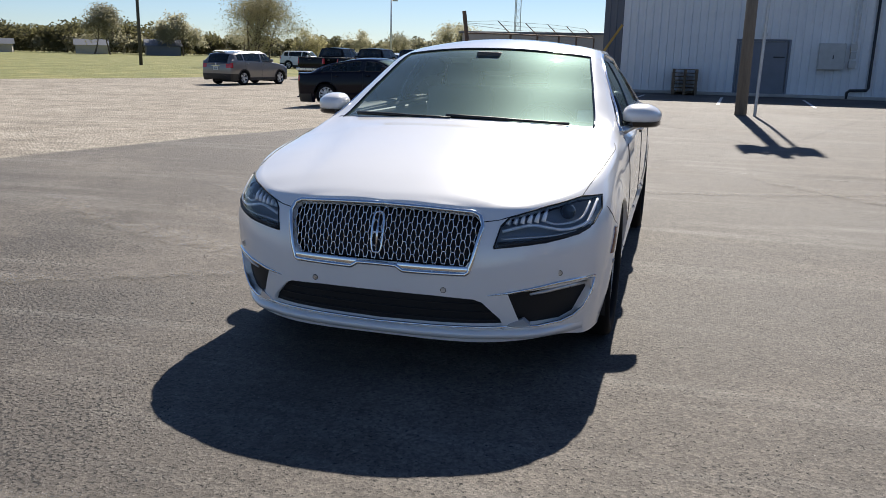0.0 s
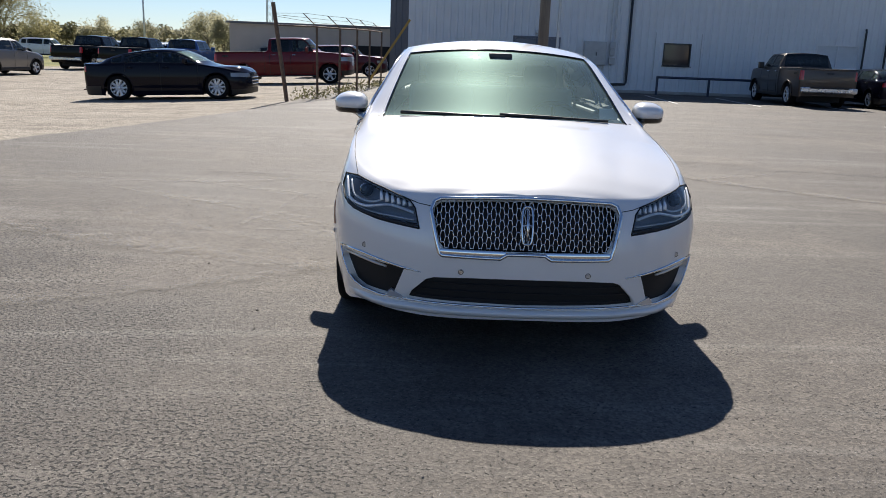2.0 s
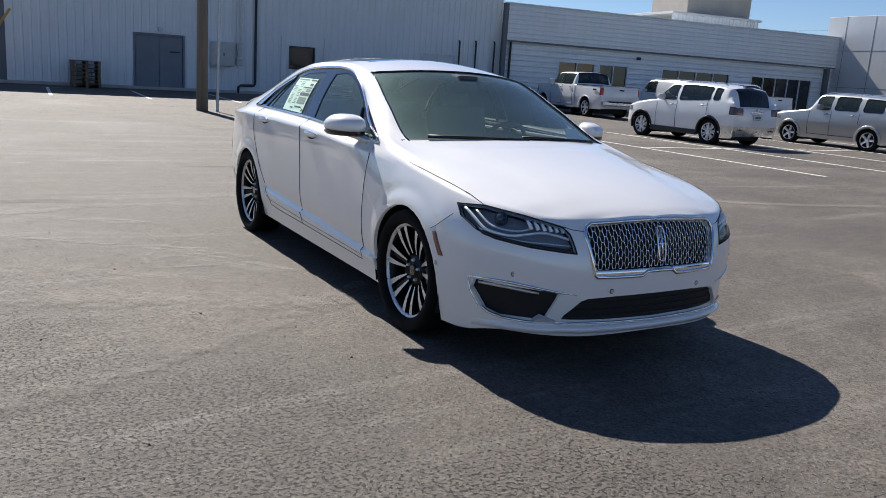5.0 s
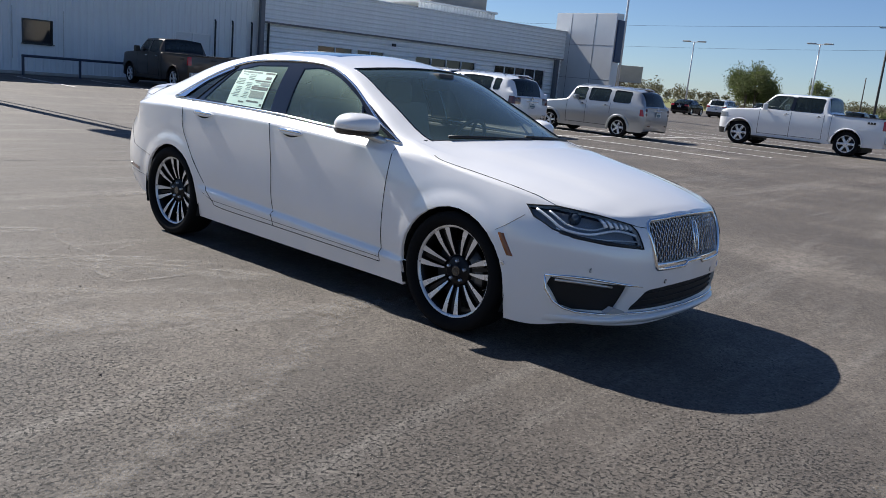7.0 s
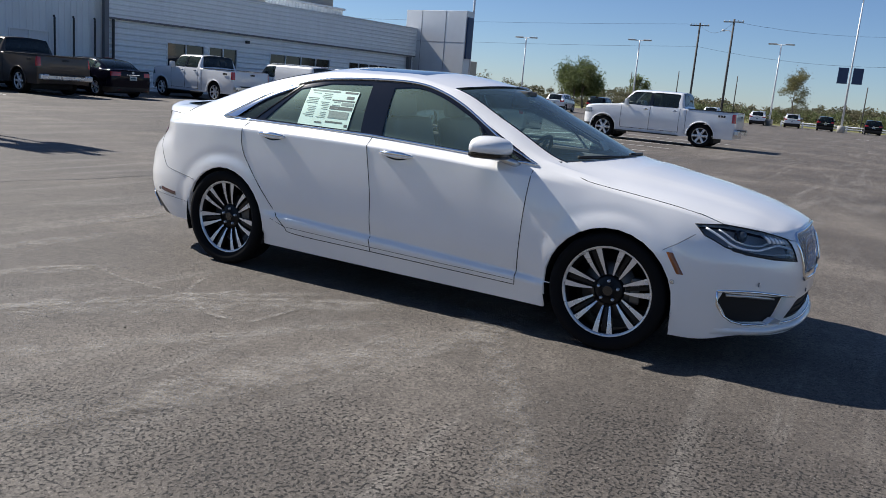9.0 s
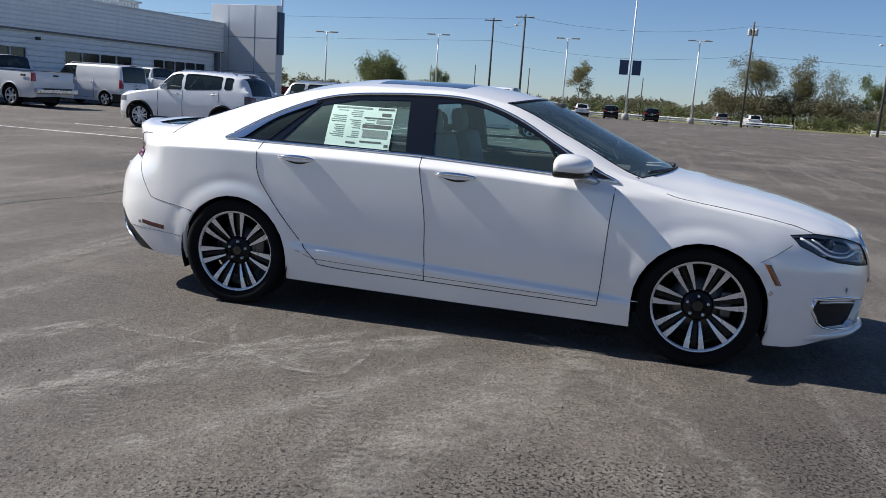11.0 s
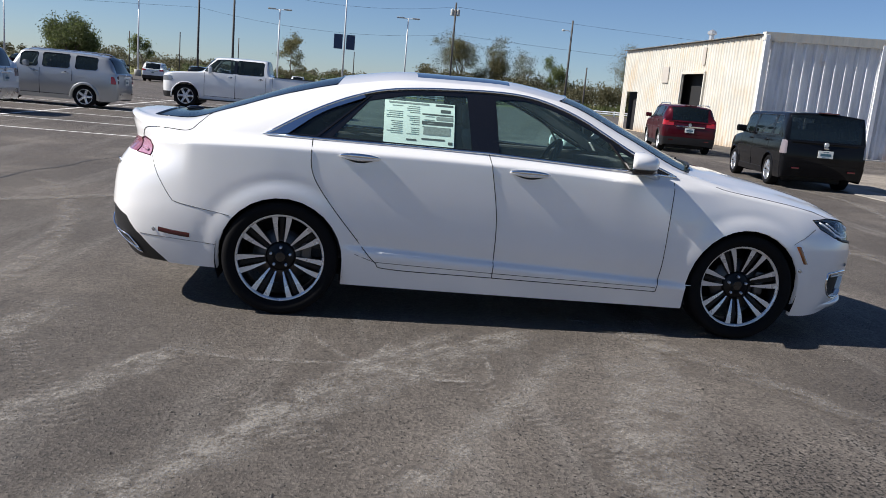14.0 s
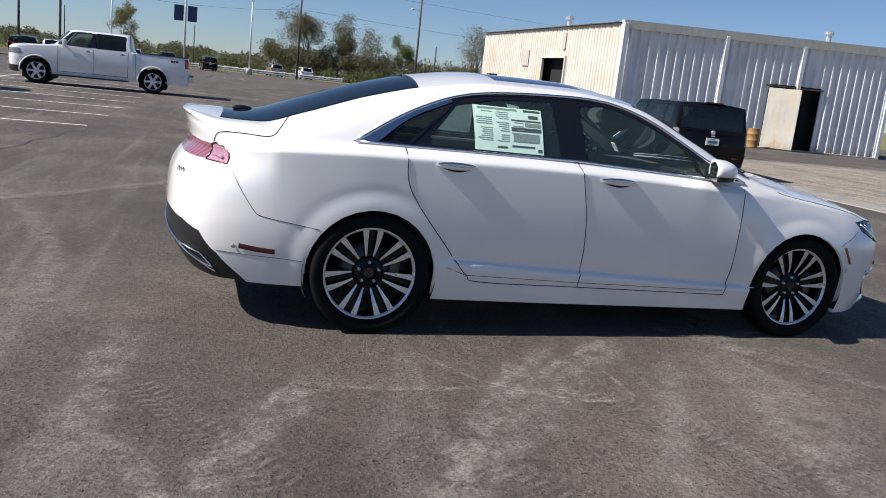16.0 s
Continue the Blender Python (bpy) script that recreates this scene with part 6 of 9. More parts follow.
        part("grip_shade", bm, M["cavity"], door_obs[key, fl], "dark shade crescent under grip", True, 80)
    # rear lamps
    tl = new("tail_lamp")
    tl.parent = hero
    skin("lens", tail_data, M["pink_lens"], tl, "magenta-red tail lamp lens", fl, 0.001, 0.02)
    bm = bmesh.new()
    tube(bm, [(s * x, rear_y(x, z, 0.002), z) for x, z in dense(TL, 3, True) + TL[:1]], 0.0042, 5)
    part("lens_edge", bm, M["red_lens"], tl, "", True, 80)
    bm = bmesh.new()
    tube(bm, [(s * x, rear_y(x, z, 0.003), z) for x, z in dense([(0.634, 0.905), (0.700, 0.893)], 3)], 0.010, 5)
    part("lamp_core", bm, M["pink_lens"], tl, "", True, 80)
    # exhaust finisher
    bm = bmesh.new()
    quad = [(0.598, 0.424), (0.735, 0.386), (0.748, 0.312), (0.690, 0.348)]
    ring = [(s * x, rear_y(x, z, 0.002), z) for x, z in dense(quad, 3, True) + quad[:1]]
    tube(bm, ring, 0.0055, 6)
    tip = part("exhaust_tip", bm, M["chrome"], hero, "chrome exhaust finisher", True, 80)
    bm = bmesh.new()
    vs = [bm.verts.new((s * x, rear_y(x, z, 0.0005), z)) for x, z in quad]
    bm.faces.new(vs if s < 0 else vs[::-1])
    part("exhaust_mouth", bm, M["cavity"], tip)
bm = bmesh.new()
half = curve3([(0.0, 0.478, 0), (0.30, 0.474, 0), (0.50, 0.446, 0), (0.60, 0.412, 0), (0.695, 0.346, 0), (0.744, 0.291, 0)], 4)
tube(bm, [(-p.x, rear_y(p.x, p.y, 0.002), p.y) for p in half[::-1]] + [(p.x, rear_y(p.x, p.y, 0.002), p.y) for p in half[1:]], 0.006, 6)
part("diffuser_strip", bm, M["chrome"], hero, "bright lower rear strip", True, 80)
skin("light_bar", bar_data, M["smoke_lens"], hero, "full-width smoky tail light bar", False, 0.0, 0.02)
bm = bmesh.new()
for k in range(7):
    x = -0.24 + 0.08 * k
    box(bm, (x, rear_y(x, 0.995, 0.004), 0.995), (0.035, 0.006, 0.03), 0.001)
part("badge_letters", bm, M["chrome"], hero, "row of chrome badge bars")
bm = bmesh.new()
bx = [(-0.55, 0.845), (-0.47, 0.845)]
for q in range(4):
    x = -0.56 + 0.03 * q
    box(bm, (x, rear_y(x, 0.80, 0.003), 0.80), (0.02, 0.005, 0.028), 0.001)
part("model_badge", bm, M["chrome"], hero, "small chrome model badge bars")
bm = bmesh.new()
bmesh.ops.create_uvsphere(bm, u_segments=16, v_segments=8, radius=1.0)
for v in bm.verts:
    v.co = Vector((v.co.x * 0.026, 3.52 + v.co.y * 0.058, 1.126 + v.co.z * 0.018))
part("antenna_pod", bm, M["gloss_black"], hero, "", True, 80)

# wipers and cowl
bm = bmesh.new()
prev = None
for k in range(15):
    x = -0.76 + 1.52 * k / 14
    y = 0.17 + 0.24 * (abs(x) / 0.79) ** 2
    z = 1.030 - 0.026 * (abs(x) / 0.79) ** 2
    ring = [bm.verts.new(p) for p in ((x, y - 0.055, z - 0.014), (x, y - 0.02, z - 0.004), (x, y + 0.02, z + 0.008))]
    if prev:
        for q in range(2):
            bm.faces.new((prev[q], ring[q], ring[q + 1], prev[q + 1]))
    prev = ring
part("cowl", bm, M["plastic"], hero, "", True, 60)
for x0, x1 in ((0.60, -0.05), (-0.02, -0.62)):
    bm = bmesh.new()
    pts = []
    for k in range(8):
        x = x0 + (x1 - x0) * k / 7
        y = 0.20 + 0.24 * (abs(x) / 0.79) ** 2 + 0.02 * k / 7
        pts.append((x, y - 0.026, 1.046 - 0.026 * (abs(x) / 0.79) ** 2 + 0.010 * k / 7))
    tube(bm, pts, [0.008] * 4 + [0.011] * 4, 6)
    part("wiper", bm, M["plastic"], hero, "", True, 80)

# ---- cabin ----
# unseen dark boxes added to stop sun leaking through the nose
bm = bmesh.new()
box(bm, (0, -0.32, 0.58), (1.15, 0.90, 0.40), 0.05)
part("bay_light_block", bm, M["cavity"], hero)
bm = bmesh.new()
box(bm, (0, 0.43, 0.60), (1.60, 0.04, 0.70), 0.01)
part("cowl_light_block", bm, M["cavity"], hero)
bm = bmesh.new()
box(bm, (0, 0.20, 0.71), (1.30, 0.03, 0.48), 0.01)
part("inner_light_block", bm, M["cavity"], hero)
# dark plate added behind the intake, hiding gaps and stray light
bm = bmesh.new()
box(bm, (0, -0.79, 0.34), (1.06, 0.03, 0.17), 0.01)
part("intake_backing", bm, M["cavity"], hero)


def cushion(bm, c, s, rx=0.0, bev=0.05):
    vs = box(bm, (0, 0, 0), s, bev)
    r = Matrix.Rotation(radians(rx), 3, 'X')
    for v in vs:
        v.co = r @ v.co + Vector(c)


for x in (0.37, -0.37):
    seat = new("front_seat")
    seat.parent = hero
    for nm, c, s, rx in (("cushion", (x, 1.28, 0.55), (0.50, 0.52, 0.16), 6), ("backrest", (x, 1.62, 0.86), (0.48, 0.14, 0.62), -14), ("headrest", (x, 1.73, 1.235), (0.25, 0.09, 0.17), -8)):
        bm = bmesh.new()
        cushion(bm, c, s, rx)
        part(nm, bm, M["seat"], seat, "", True, 60)
bench = new("rear_bench")
bench.parent = hero
for nm, c, s, rx in (("cushion", (0, 2.35, 0.56), (1.25, 0.50, 0.16), 6), ("backrest", (0, 2.68, 0.86), (1.25, 0.14, 0.56), -22), ("headrest", (0.36, 2.83, 1.15), (0.27, 0.09, 0.13), -10), ("headrest", (-0.36, 2.83, 1.15), (0.27, 0.09, 0.13), -10)):
    bm = bmesh.new()
    cushion(bm, c, s, rx)
    part(nm, bm, M["seat"], bench, "", True, 60)
bm = bmesh.new()
box(bm, (0, 0.66, 0.86), (1.50, 0.60, 0.16), 0.05)
box(bm, (0.37, 0.62, 0.965), (0.42, 0.3, 0.06), 0.025)
part("dashboard", bm, M["cabin"], hero, "", True, 50)
bm = bmesh.new()
box(bm, (0, 1.6, 0.36), (1.5, 2.4, 0.06))
box(bm, (0, 1.2, 0.52), (0.22, 0.9, 0.24), 0.04)
part("cabin_floor", bm, M["cabin"], hero)
bm = bmesh.new()
box(bm, (0, 1.75, 1.375), (1.05, 1.1, 0.03), 0.012)
part("headliner", bm, M["seat"], hero)
bm = bmesh.new()
box(bm, (0, 3.12, 1.03), (1.25, 0.5, 0.03), 0.01)
part("parcel_shelf", bm, M["cabin"], hero)
for s in (1, -1):
    bm = bmesh.new()
    box(bm, (s * 0.79, 1.6, 0.70), (0.05, 2.2, 0.62), 0.02)
    part("door_card", bm, M["cabin"], hero)
bm = bmesh.new()
n = 24
m4 = Matrix.Translation((0.37, 1.02, 0.93)) @ Matrix.Rotation(radians(-62), 4, 'X')
ring = [m4 @ Vector((0.185 * math.cos(2 * math.pi * k / n), 0.185 * math.sin(2 * math.pi * k / n), 0)) for k in range(n + 1)]
tube(bm, ring, 0.015, 8, False)
for a in (0, math.pi, 1.5 * math.pi):
    tube(bm, [m4 @ Vector((0, 0, -0.02)), m4 @ Vector((0.18 * math.cos(a), 0.18 * math.sin(a), 0))], 0.014, 6)
part("steering_wheel", bm, M["cabin"], hero, "", True, 80)
bm = bmesh.new()
box(bm, (0, 1.02, 1.318), (0.25, 0.035, 0.07), 0.014)
box(bm, (0, 0.99, 1.375), (0.15, 0.12, 0.05), 0.014)
part("inner_mirror", bm, M["cabin"], hero)

# ---- price sheet in the rear side window ----
def on_glass(y0, y1, z0, z1, lift):
    """A sheet bent to the right rear side window."""
    bm = bmesh.new()
    ny, nz = 6, 6
    g = [[bm.verts.new((-ray_x(y0 + (y1 - y0) * i / ny, z0 + (z1 - z0) * j / nz, lift), y0 + (y1 - y0) * i / ny, z0 + (z1 - z0) * j / nz)) for i in range(ny + 1)] for j in range(nz + 1)]
    for j in range(nz):
        for i in range(ny):
            bm.faces.new((g[j][i], g[j + 1][i], g[j + 1][i + 1], g[j][i + 1]))
    return bm


sheet = thing("window_sticker", "pale green printed price sheet taped in rear side window", "sticker")
part("sheet", on_glass(1.875, 2.295, 1.052, 1.302, -0.003), M["paper"], sheet, "", True, 80)
for y0, y1, z0, z1, mt in ((1.885, 1.99, 1.286, 1.297, "ink"), (2.03, 2.27, 1.287, 1.296, "ink_soft"), (1.90, 1.96, 1.250, 1.268, "ink"), (1.885, 2.07, 1.232, 1.240, "ink"),
                           (1.885, 2.07, 1.176, 1.197, "ink"), (1.93, 2.07, 1.088, 1.098, "ink"), (2.10, 2.16, 1.078, 1.088, "ink"), (1.885, 1.91, 1.068, 1.085, "ink"),
                           (1.885, 1.985, 1.205, 1.226, "ink_soft"), (1.90, 2.06, 1.118, 1.165, "ink_soft")):
    part("print_block", on_glass(y0, y1, z0, z1, -0.0015), M[mt], sheet)
rs = random.Random(5)
for col in ((2.085, 2.165), (2.185, 2.285)):
    for q in range(15):
        z = 1.272 - q * 0.0112
        if 0.0 < rs.random() < 0.86:
            part("print_line", on_glass(col[0], col[0] + (col[1] - col[0]) * rs.uniform(0.55, 1.0), z, z + 0.0035, -0.0015), M["ink_soft"], sheet)
for q in range(6):
    z = 1.222 - q * 0.020
    part("print_line", on_glass(1.995, 1.995 + rs.uniform(0.04, 0.075), z, z + 0.004, -0.0012), M["ink_soft"], sheet)
hang = thing("paper_tag", "small white paper slip lying behind the windshield", "paper tag")
bm = bmesh.new()
box(bm, (0.66, 0.60, 1.055), (0.11, 0.006, 0.075), 0.0, Matrix.Rotation(radians(-35), 3, 'X'))
part("slip", bm, M["white_paint"], hang)

# ---- other vehicles ----
M["v_glass"] = glass("vehicle_window_glass", (0.42, 0.47, 0.47), 0.02)
M["v_dark"] = glass("privacy_window_glass", (0.10, 0.11, 0.115), 0.015)
M["v_seat"] = surface("dark_seat_cloth", (0.035, 0.034, 0.034), 0.8, 0, 0.2)
M["clear_lens"] = surface("clear_tail_lens", (0.20, 0.17, 0.18), 0.12, 0, 0.15, coat=0.7)
M["plate_ink"] = surface("plate_ink", (0.05, 0.12, 0.16), 0.5, 0, 0.1)
M["plate"] = surface("licence_plate", (0.62, 0.64, 0.62), 0.4)
M["head_lens"] = surface("pale_lamp_lens", (0.26, 0.275, 0.285), 0.1, 0.4, 0.1, coat=0.6)
M["tail_red"] = surface("tail_lens_red", (0.42, 0.012, 0.014), 0.14, 0, 0.15, coat=0.7)
PAINTS = {}


def paint(name, rgb, flake=0.0):
    if name not in PAINTS:
        PAINTS[name] = car_paint(name, rgb, flake, 0.3)
    return PAINTS[name]


def vehicle_tables(v):
    """Control curves of a car body from a handful of dimensions."""
    f, r, wb, w = v["f"], v["r"], v["wb"], v["w"] / 2
    H, zh, zc, zb, zn = v["H"], v["hood"], v["cowl_z"], v["belt"], v["nose_z"]
    yc, yt, yr, yd = v["cowl"], v["top"], v["roof_end"], v["back_base"]
    tail, zt = wb + r, v["tail_z"]
    nose = -f
    T = {}
    T["PX"] = [(0, 0), (1, .27 * w), (2, .5 * w), (3, .71 * w), (4, .87 * w), (5, .955 * w), (6, .99 * w), (7, w), (14, w), (15, .995 * w), (16, .985 * w), (17, (.94 if v["name"] == "sedan" else .975) * w), (18, (.80 if v["name"] == "sedan" else .93) * w), (19, (.42 if v["name"] == "sedan" else .62) * w), (20, 0)]
    b = v.get("blunt", 1.0)
    ya = [nose, nose + .012 * b, nose + .05 * b, nose + .12 * b, nose + .23 * b, nose + .39 * b, min(nose + .62 * b, yc - .5)]
    y7 = (ya[6] + yc) / 2
    mid = [yt + (yr - yt) * q for q in (0.34, 0.67)]
    ends = [yd - (yd - yr) * 0.55, yd - (yd - yr) * 0.2, yd, max(yd + 0.04, tail - .17), max(yd + 0.08, tail - .06), max(yd + 0.1, tail - .014), max(yd + 0.11, tail)]
    ys = ya + [y7, yc + 0.12, (yc + 0.12 + yt) / 2, yt] + mid + [yr] + ends
    T["PY"] = list(enumerate(ys))
    ins = 0.05 * b
    T["BX"] = [(k, max(0, x - (0.035 if 0.5 < k < 19.5 else 0))) for k, x in T["PX"]]
    T["BY"] = [(k, y + (ins * (1 - k / 6) if k < 6 else (-0.04 * (k - 16) / 4 if k > 16 else 0))) for k, y in T["PY"]]
    T["BZ"] = [(0, zn), (3, zn - .01), (5, zn + .04), (7, (zn + zc) / 2 + .04), (8, zc - .02), (10, zb), (13, zb + .01 + v.get("rise", 0)), (16, v.get("rear_belt", zb) + v.get("rise", 0) * 1.3), (18, zt), (20, zt)]
    rail = v.get("rail", .72) * w
    T["AX"] = [(0, 0), (1, .17 * w), (2, .34 * w), (3, .5 * w), (4, .62 * w), (5, .70 * w), (6, .75 * w), (7, .80 * w), (8, .84 * w), (9, (.84 * w + rail) / 2), (10, rail), (13, rail), (14, v.get("rear_rail", rail)), (16, v.get("rear_rail", rail) * 1.0), (17, .62 * w), (18, .5 * w), (19, .25 * w), (20, 0)]
    T["AY"] = [(k, y + (ins * (1 - k / 6) if k < 6 else 0) + (0.02 if 0 < k < 6 else 0)) for k, y in T["PY"]]
    zr = H - .055
    back = v.get("back_z", [zr - (zr - zt) * .25, zr - (zr - zt) * .65, zt])
    T["AZ"] = [(0, zn), (2, zn + .035), (5, zh - .03), (7, zh), (8, zc + .01), (9, (zc + zr) / 2 + .03), (10, zr - .02), (11, zr), (12, zr - v.get("slope", 0) * .35), (13, zr - .015 - v.get("slope", 0)), (14, back[0]), (15, back[1]), (16, back[2]), (18, zt), (20, zt)]
    T["MY"] = [(k, y + (ins * (1 - k / 6) + .05 if 0 < k < 6 else 0) - (.14 if 7.5 < k < 10.5 else 0) + (0.03 if 13.5 < k < 16.5 and not v.get("bed") else 0)) for k, y in T["PY"]]
    T["MZ"] = [(0, zn), (2, zn + .05), (5, zh), (7, zh + .025), (8, zc + .02), (9, (zc + H) / 2 + .04), (10, H - .03), (11, H), (12, H - v.get("slope", 0) * .3), (13, H - .02 - v.get("slope", 0) * .9), (14, back[0] + .03), (15, back[1] + .02), (16, back[2] + .005), (18, zt + .005), (20, zt)]
    T["BOT"] = [(0, v["clear"] + .04), (6, v["clear"]), (14, v["clear"]), (20, v["clear"] + .08)]
    return T


def vehicle_loft(v):
    T = vehicle_tables(v)
    sub = 3
    vlev = [0, .08, .18, .28, .38, .5, .62, .74, .85, .94, 1.0]
    nb, na = 6, 5
    bm = bmesh.new()
    rows = []
    for i in range(20 * sub + 1):
        k = i / sub
        g = lambda n: interp(T[n], k)
        P, B = Vector((g("PX"), g("PY"))), Vector((g("BX"), g("BY"), g("BZ")))
        A, C, zb = Vector((g("AX"), g("AY"), g("AZ"))), Vector((0, g("MY"), g("MZ"))), g("BOT")
        t = Vector((interp(T["PX"], k + .05) - interp(T["PX"], k - .05), interp(T["PY"], k + .05) - interp(T["PY"], k - .05)))
        inw = Vector((-t.y, t.x)).normalized() if t.length > 1e-9 else Vector((0, 1))
        if inw.dot(Vector((0, v["wb"] / 2)) - P) < 0:
            inw = -inw
        zm = zb + (B.z - zb) * 0.55
        pts = []
        side = min(max(k - 6.5, 0), 1) * min(max(15 - k, 0), 1)
        for q in vlev:
            z = zb + (B.z - zb) * q
            if z < zm:
                u = (zm - z) / (zm - zb)
                xy = P + inw * (0.05 * u * u + side * 0.015 * math.exp(-((u - .55) / .18) ** 2))
            else:
                u = (z - zm) / (B.z - zm)
                xy = P.lerp(B.xy, 0.3 * u + 0.7 * u ** 2.4)
            pts.append(Vector((xy.x, xy.y, z)))
        green = min(max(k - 8, 0), 1) * min(max(16 - k, 0), 1)
        for q in range(1, nb + 1):
            t2 = q / nb
            p = B.lerp(A, t2) + Vector((0.02 * green * math.sin(math.pi * t2), 0, 0))
            pts.append(p)
        for q in range(1, na + 1):
            t2 = q / na
            u = 1 - (1 - t2) ** 2
            pts.append(Vector((A.x * (1 - t2), A.y + (C.y - A.y) * u, A.z + (C.z - A.z) * u)))
        rows.append([bm.verts.new(p) for p in pts])
    rk, ck = bm.faces.layers.int.new("row"), bm.faces.layers.int.new("col")
    for i in range(len(rows) - 1):
        for j in range(len(rows[0]) - 1):
            f = bm.faces.new((rows[i][j], rows[i + 1][j], rows[i + 1][j + 1], rows[i][j + 1]))
            f[rk], f[ck] = i, j
    s = sum((f.calc_center_median() - Vector((0, v["wb"] / 2, .7))).dot(f.normal) for f in bm.faces)
    if s < 0:
        bmesh.ops.reverse_faces(bm, faces=bm.faces[:])
    bm.normal_update()
    ln = bm.verts.layers.float_vector.new("nrm")
    for q in bm.verts:
        n = q.normal.copy()
        if abs(q.co.x) < 1e-5:
            n.x = 0
        v_n = n.normalized() if n.length > 1e-6 else Vector((0, 0, 1))
        q[ln] = v_n
    return bm, T, sub, len(vlev) - 1, nb


def plain_wheel(parent, m, R, width, style, rim_mat):
    w = new("wheel")
    w.parent = parent
    w.matrix_local = m
    h = width / 2
    bm = bmesh.new()
    lathe(bm, [(R * .68, -h), (R * .9, -h), (R * .98, -h * .85), (R, -h * .5), (R, h * .5), (R * .98, h * .85), (R * .9, h), (R * .70, h * .96), (R * .68, h * .85)], 28, 'x')
    part("tyre", bm, M["rubber"], w, "", True, 50)
    bm = bmesh.new()
    lathe(bm, [(0.0, h * .15), (R * .60, h * .15)], 24, 'x')
    part("wheel_back", bm, M["cavity"], w)
    bm = bmesh.new()
    lathe(bm, [(R * .64, h * .70), (R * .66, h * .9), (R * .70, h * .92), (R * .70, h * .8)], 28, 'x')
    n, tw = style
    for k in range(n):
        a = 2 * math.pi * k / n
        for sg in ((-1, 1) if tw else (0,)):
            blade(bm, R * .10, R * .66, a + sg * .2, a + sg * .15, R * (.10 if tw else .2), R * (.11 if tw else .2), h * .72, h * .82, h * .4)
    lathe(bm, [(0, h * .85), (R * .16, h * .82), (R * .2, h * .6)], 16, 'x')
    for fc in bm.faces:
        fc.material_index = 0
    part("rim", bm, rim_mat, w, "", True, 40)
    return w


def make_vehicle(v, label, category, m, paint_mat, group=""):
    """A whole car: painted skin with cut arches, windows, lamps, bumpers, wheels, mirrors and plate."""
    car = thing(v["name"], label, category, m, group)
    bm, T, sub, sk, nb = vehicle_loft(v)
    rk, ck = bm.faces.layers.int["row"], bm.faces.layers.int["col"]
    wb, R, w2 = v["wb"], v["R"], v["w"] / 2
    low = lambda c, f: f[ck] < sk
    for cy in (0.0, wb):
        r = R + v.get("arch", .055)
        dead = cut(bm, circle(cy, R, r, 18), YZ, low)
        dead += cut(bm, [(cy - r * .97, -.1), (cy + r * .97, -.1), (cy + r * .985, R), (cy - r * .985, R)], YZ, low)
        bmesh.ops.delete(bm, geom=list(set(dead)), context='FACES')
    up = lambda c, f: sk <= f[ck] < sk + nb
    rear = interp(T["PY"], 20)

    def side_x(y, z, lift=0.0):
        """Half width of the flank at a place along the car and a height."""
        lo, hi = 5.0, 18.0
        for _ in range(24):
            md = (lo + hi) / 2
            lo, hi = (md, hi) if interp(T["PY"], md) < y else (lo, md)
        g = lambda n: interp(T[n], lo)
        zb2, bz2, az2 = g("BOT"), g("BZ"), g("AZ")
        zm = zb2 + (bz2 - zb2) * .55
        if z < zm:
            return g("PX") - .05 * ((zm - z) / (zm - zb2)) ** 2 + lift
        if z < bz2:
            u = (z - zm) / (bz2 - zm)
            return g("PX") + (g("BX") - g("PX")) * (.3 * u + .7 * u ** 2.4) + lift
        t = min(1.0, (z - bz2) / max(az2 - bz2, .02))
        return g("BX") + (g("AX") - g("BX")) * t + .02 * math.sin(math.pi * t) + lift

    def zbelt(y):
        return interp([(yy, interp(T["BZ"], k)) for k, yy in T["PY"]], y)

    def zrail(y):
        return interp([(yy, interp(T["AZ"], k)) for k, yy in T["PY"]], y)
    trims = []
    for wi, (y0, y1) in enumerate(v["windows"]):
        n = 5
        lowr = [(y0 + (y1 - y0) * q / n, zbelt(y0 + (y1 - y0) * q / n) + .035) for q in range(n + 1)]
        topr = [(y0 + (y1 - y0) * q / n, zrail(y0 + (y1 - y0) * q / n) - .05) for q in range(n + 1)]
        topr = [(y, max(z, zbelt(y) + .06)) for y, z in topr]
        zlo = lambda y: lowr[0][1] + (lowr[-1][1] - lowr[0][1]) * (y - y0) / (y1 - y0)
        poly = [lowr[0], lowr[-1]] + topr[::-1]
        # keep it convex
        hull = []
        ps = sorted(set(poly))
        for seq in (ps, ps[::-1]):
            chain = []
            for p in seq:
                while len(chain) > 1 and (chain[-1][0] - chain[-2][0]) * (p[1] - chain[-2][1]) - (chain[-1][1] - chain[-2][1]) * (p[0] - chain[-2][0]) <= 0:
                    chain.pop()
                chain.append(p)
            hull += chain[:-1]
        # soft corners
        soft = []
        for a, p, b in zip(hull[-1:] + hull[:-1], hull, hull[1:] + hull[:1]):
            for q in (a, b):
                d = math.hypot(q[0] - p[0], q[1] - p[1])
                t = min(.04, d * .3) / max(d, 1e-6)
                soft.append((p[0] + (q[0] - p[0]) * t, p[1] + (q[1] - p[1]) * t))
        hull = soft
        trims.append(hull)
        fs = cut(bm, hull, YZ, up)
        if not fs:
            continue
        data = take(bm, fs)
        bmesh.ops.delete(bm, geom=fs, context='FACES')
        for fl in (False, True):
            skin("side_window", data, M["v_dark" if wi and v["name"] != "sedan" else "v_glass"], car, "", fl, -.006)
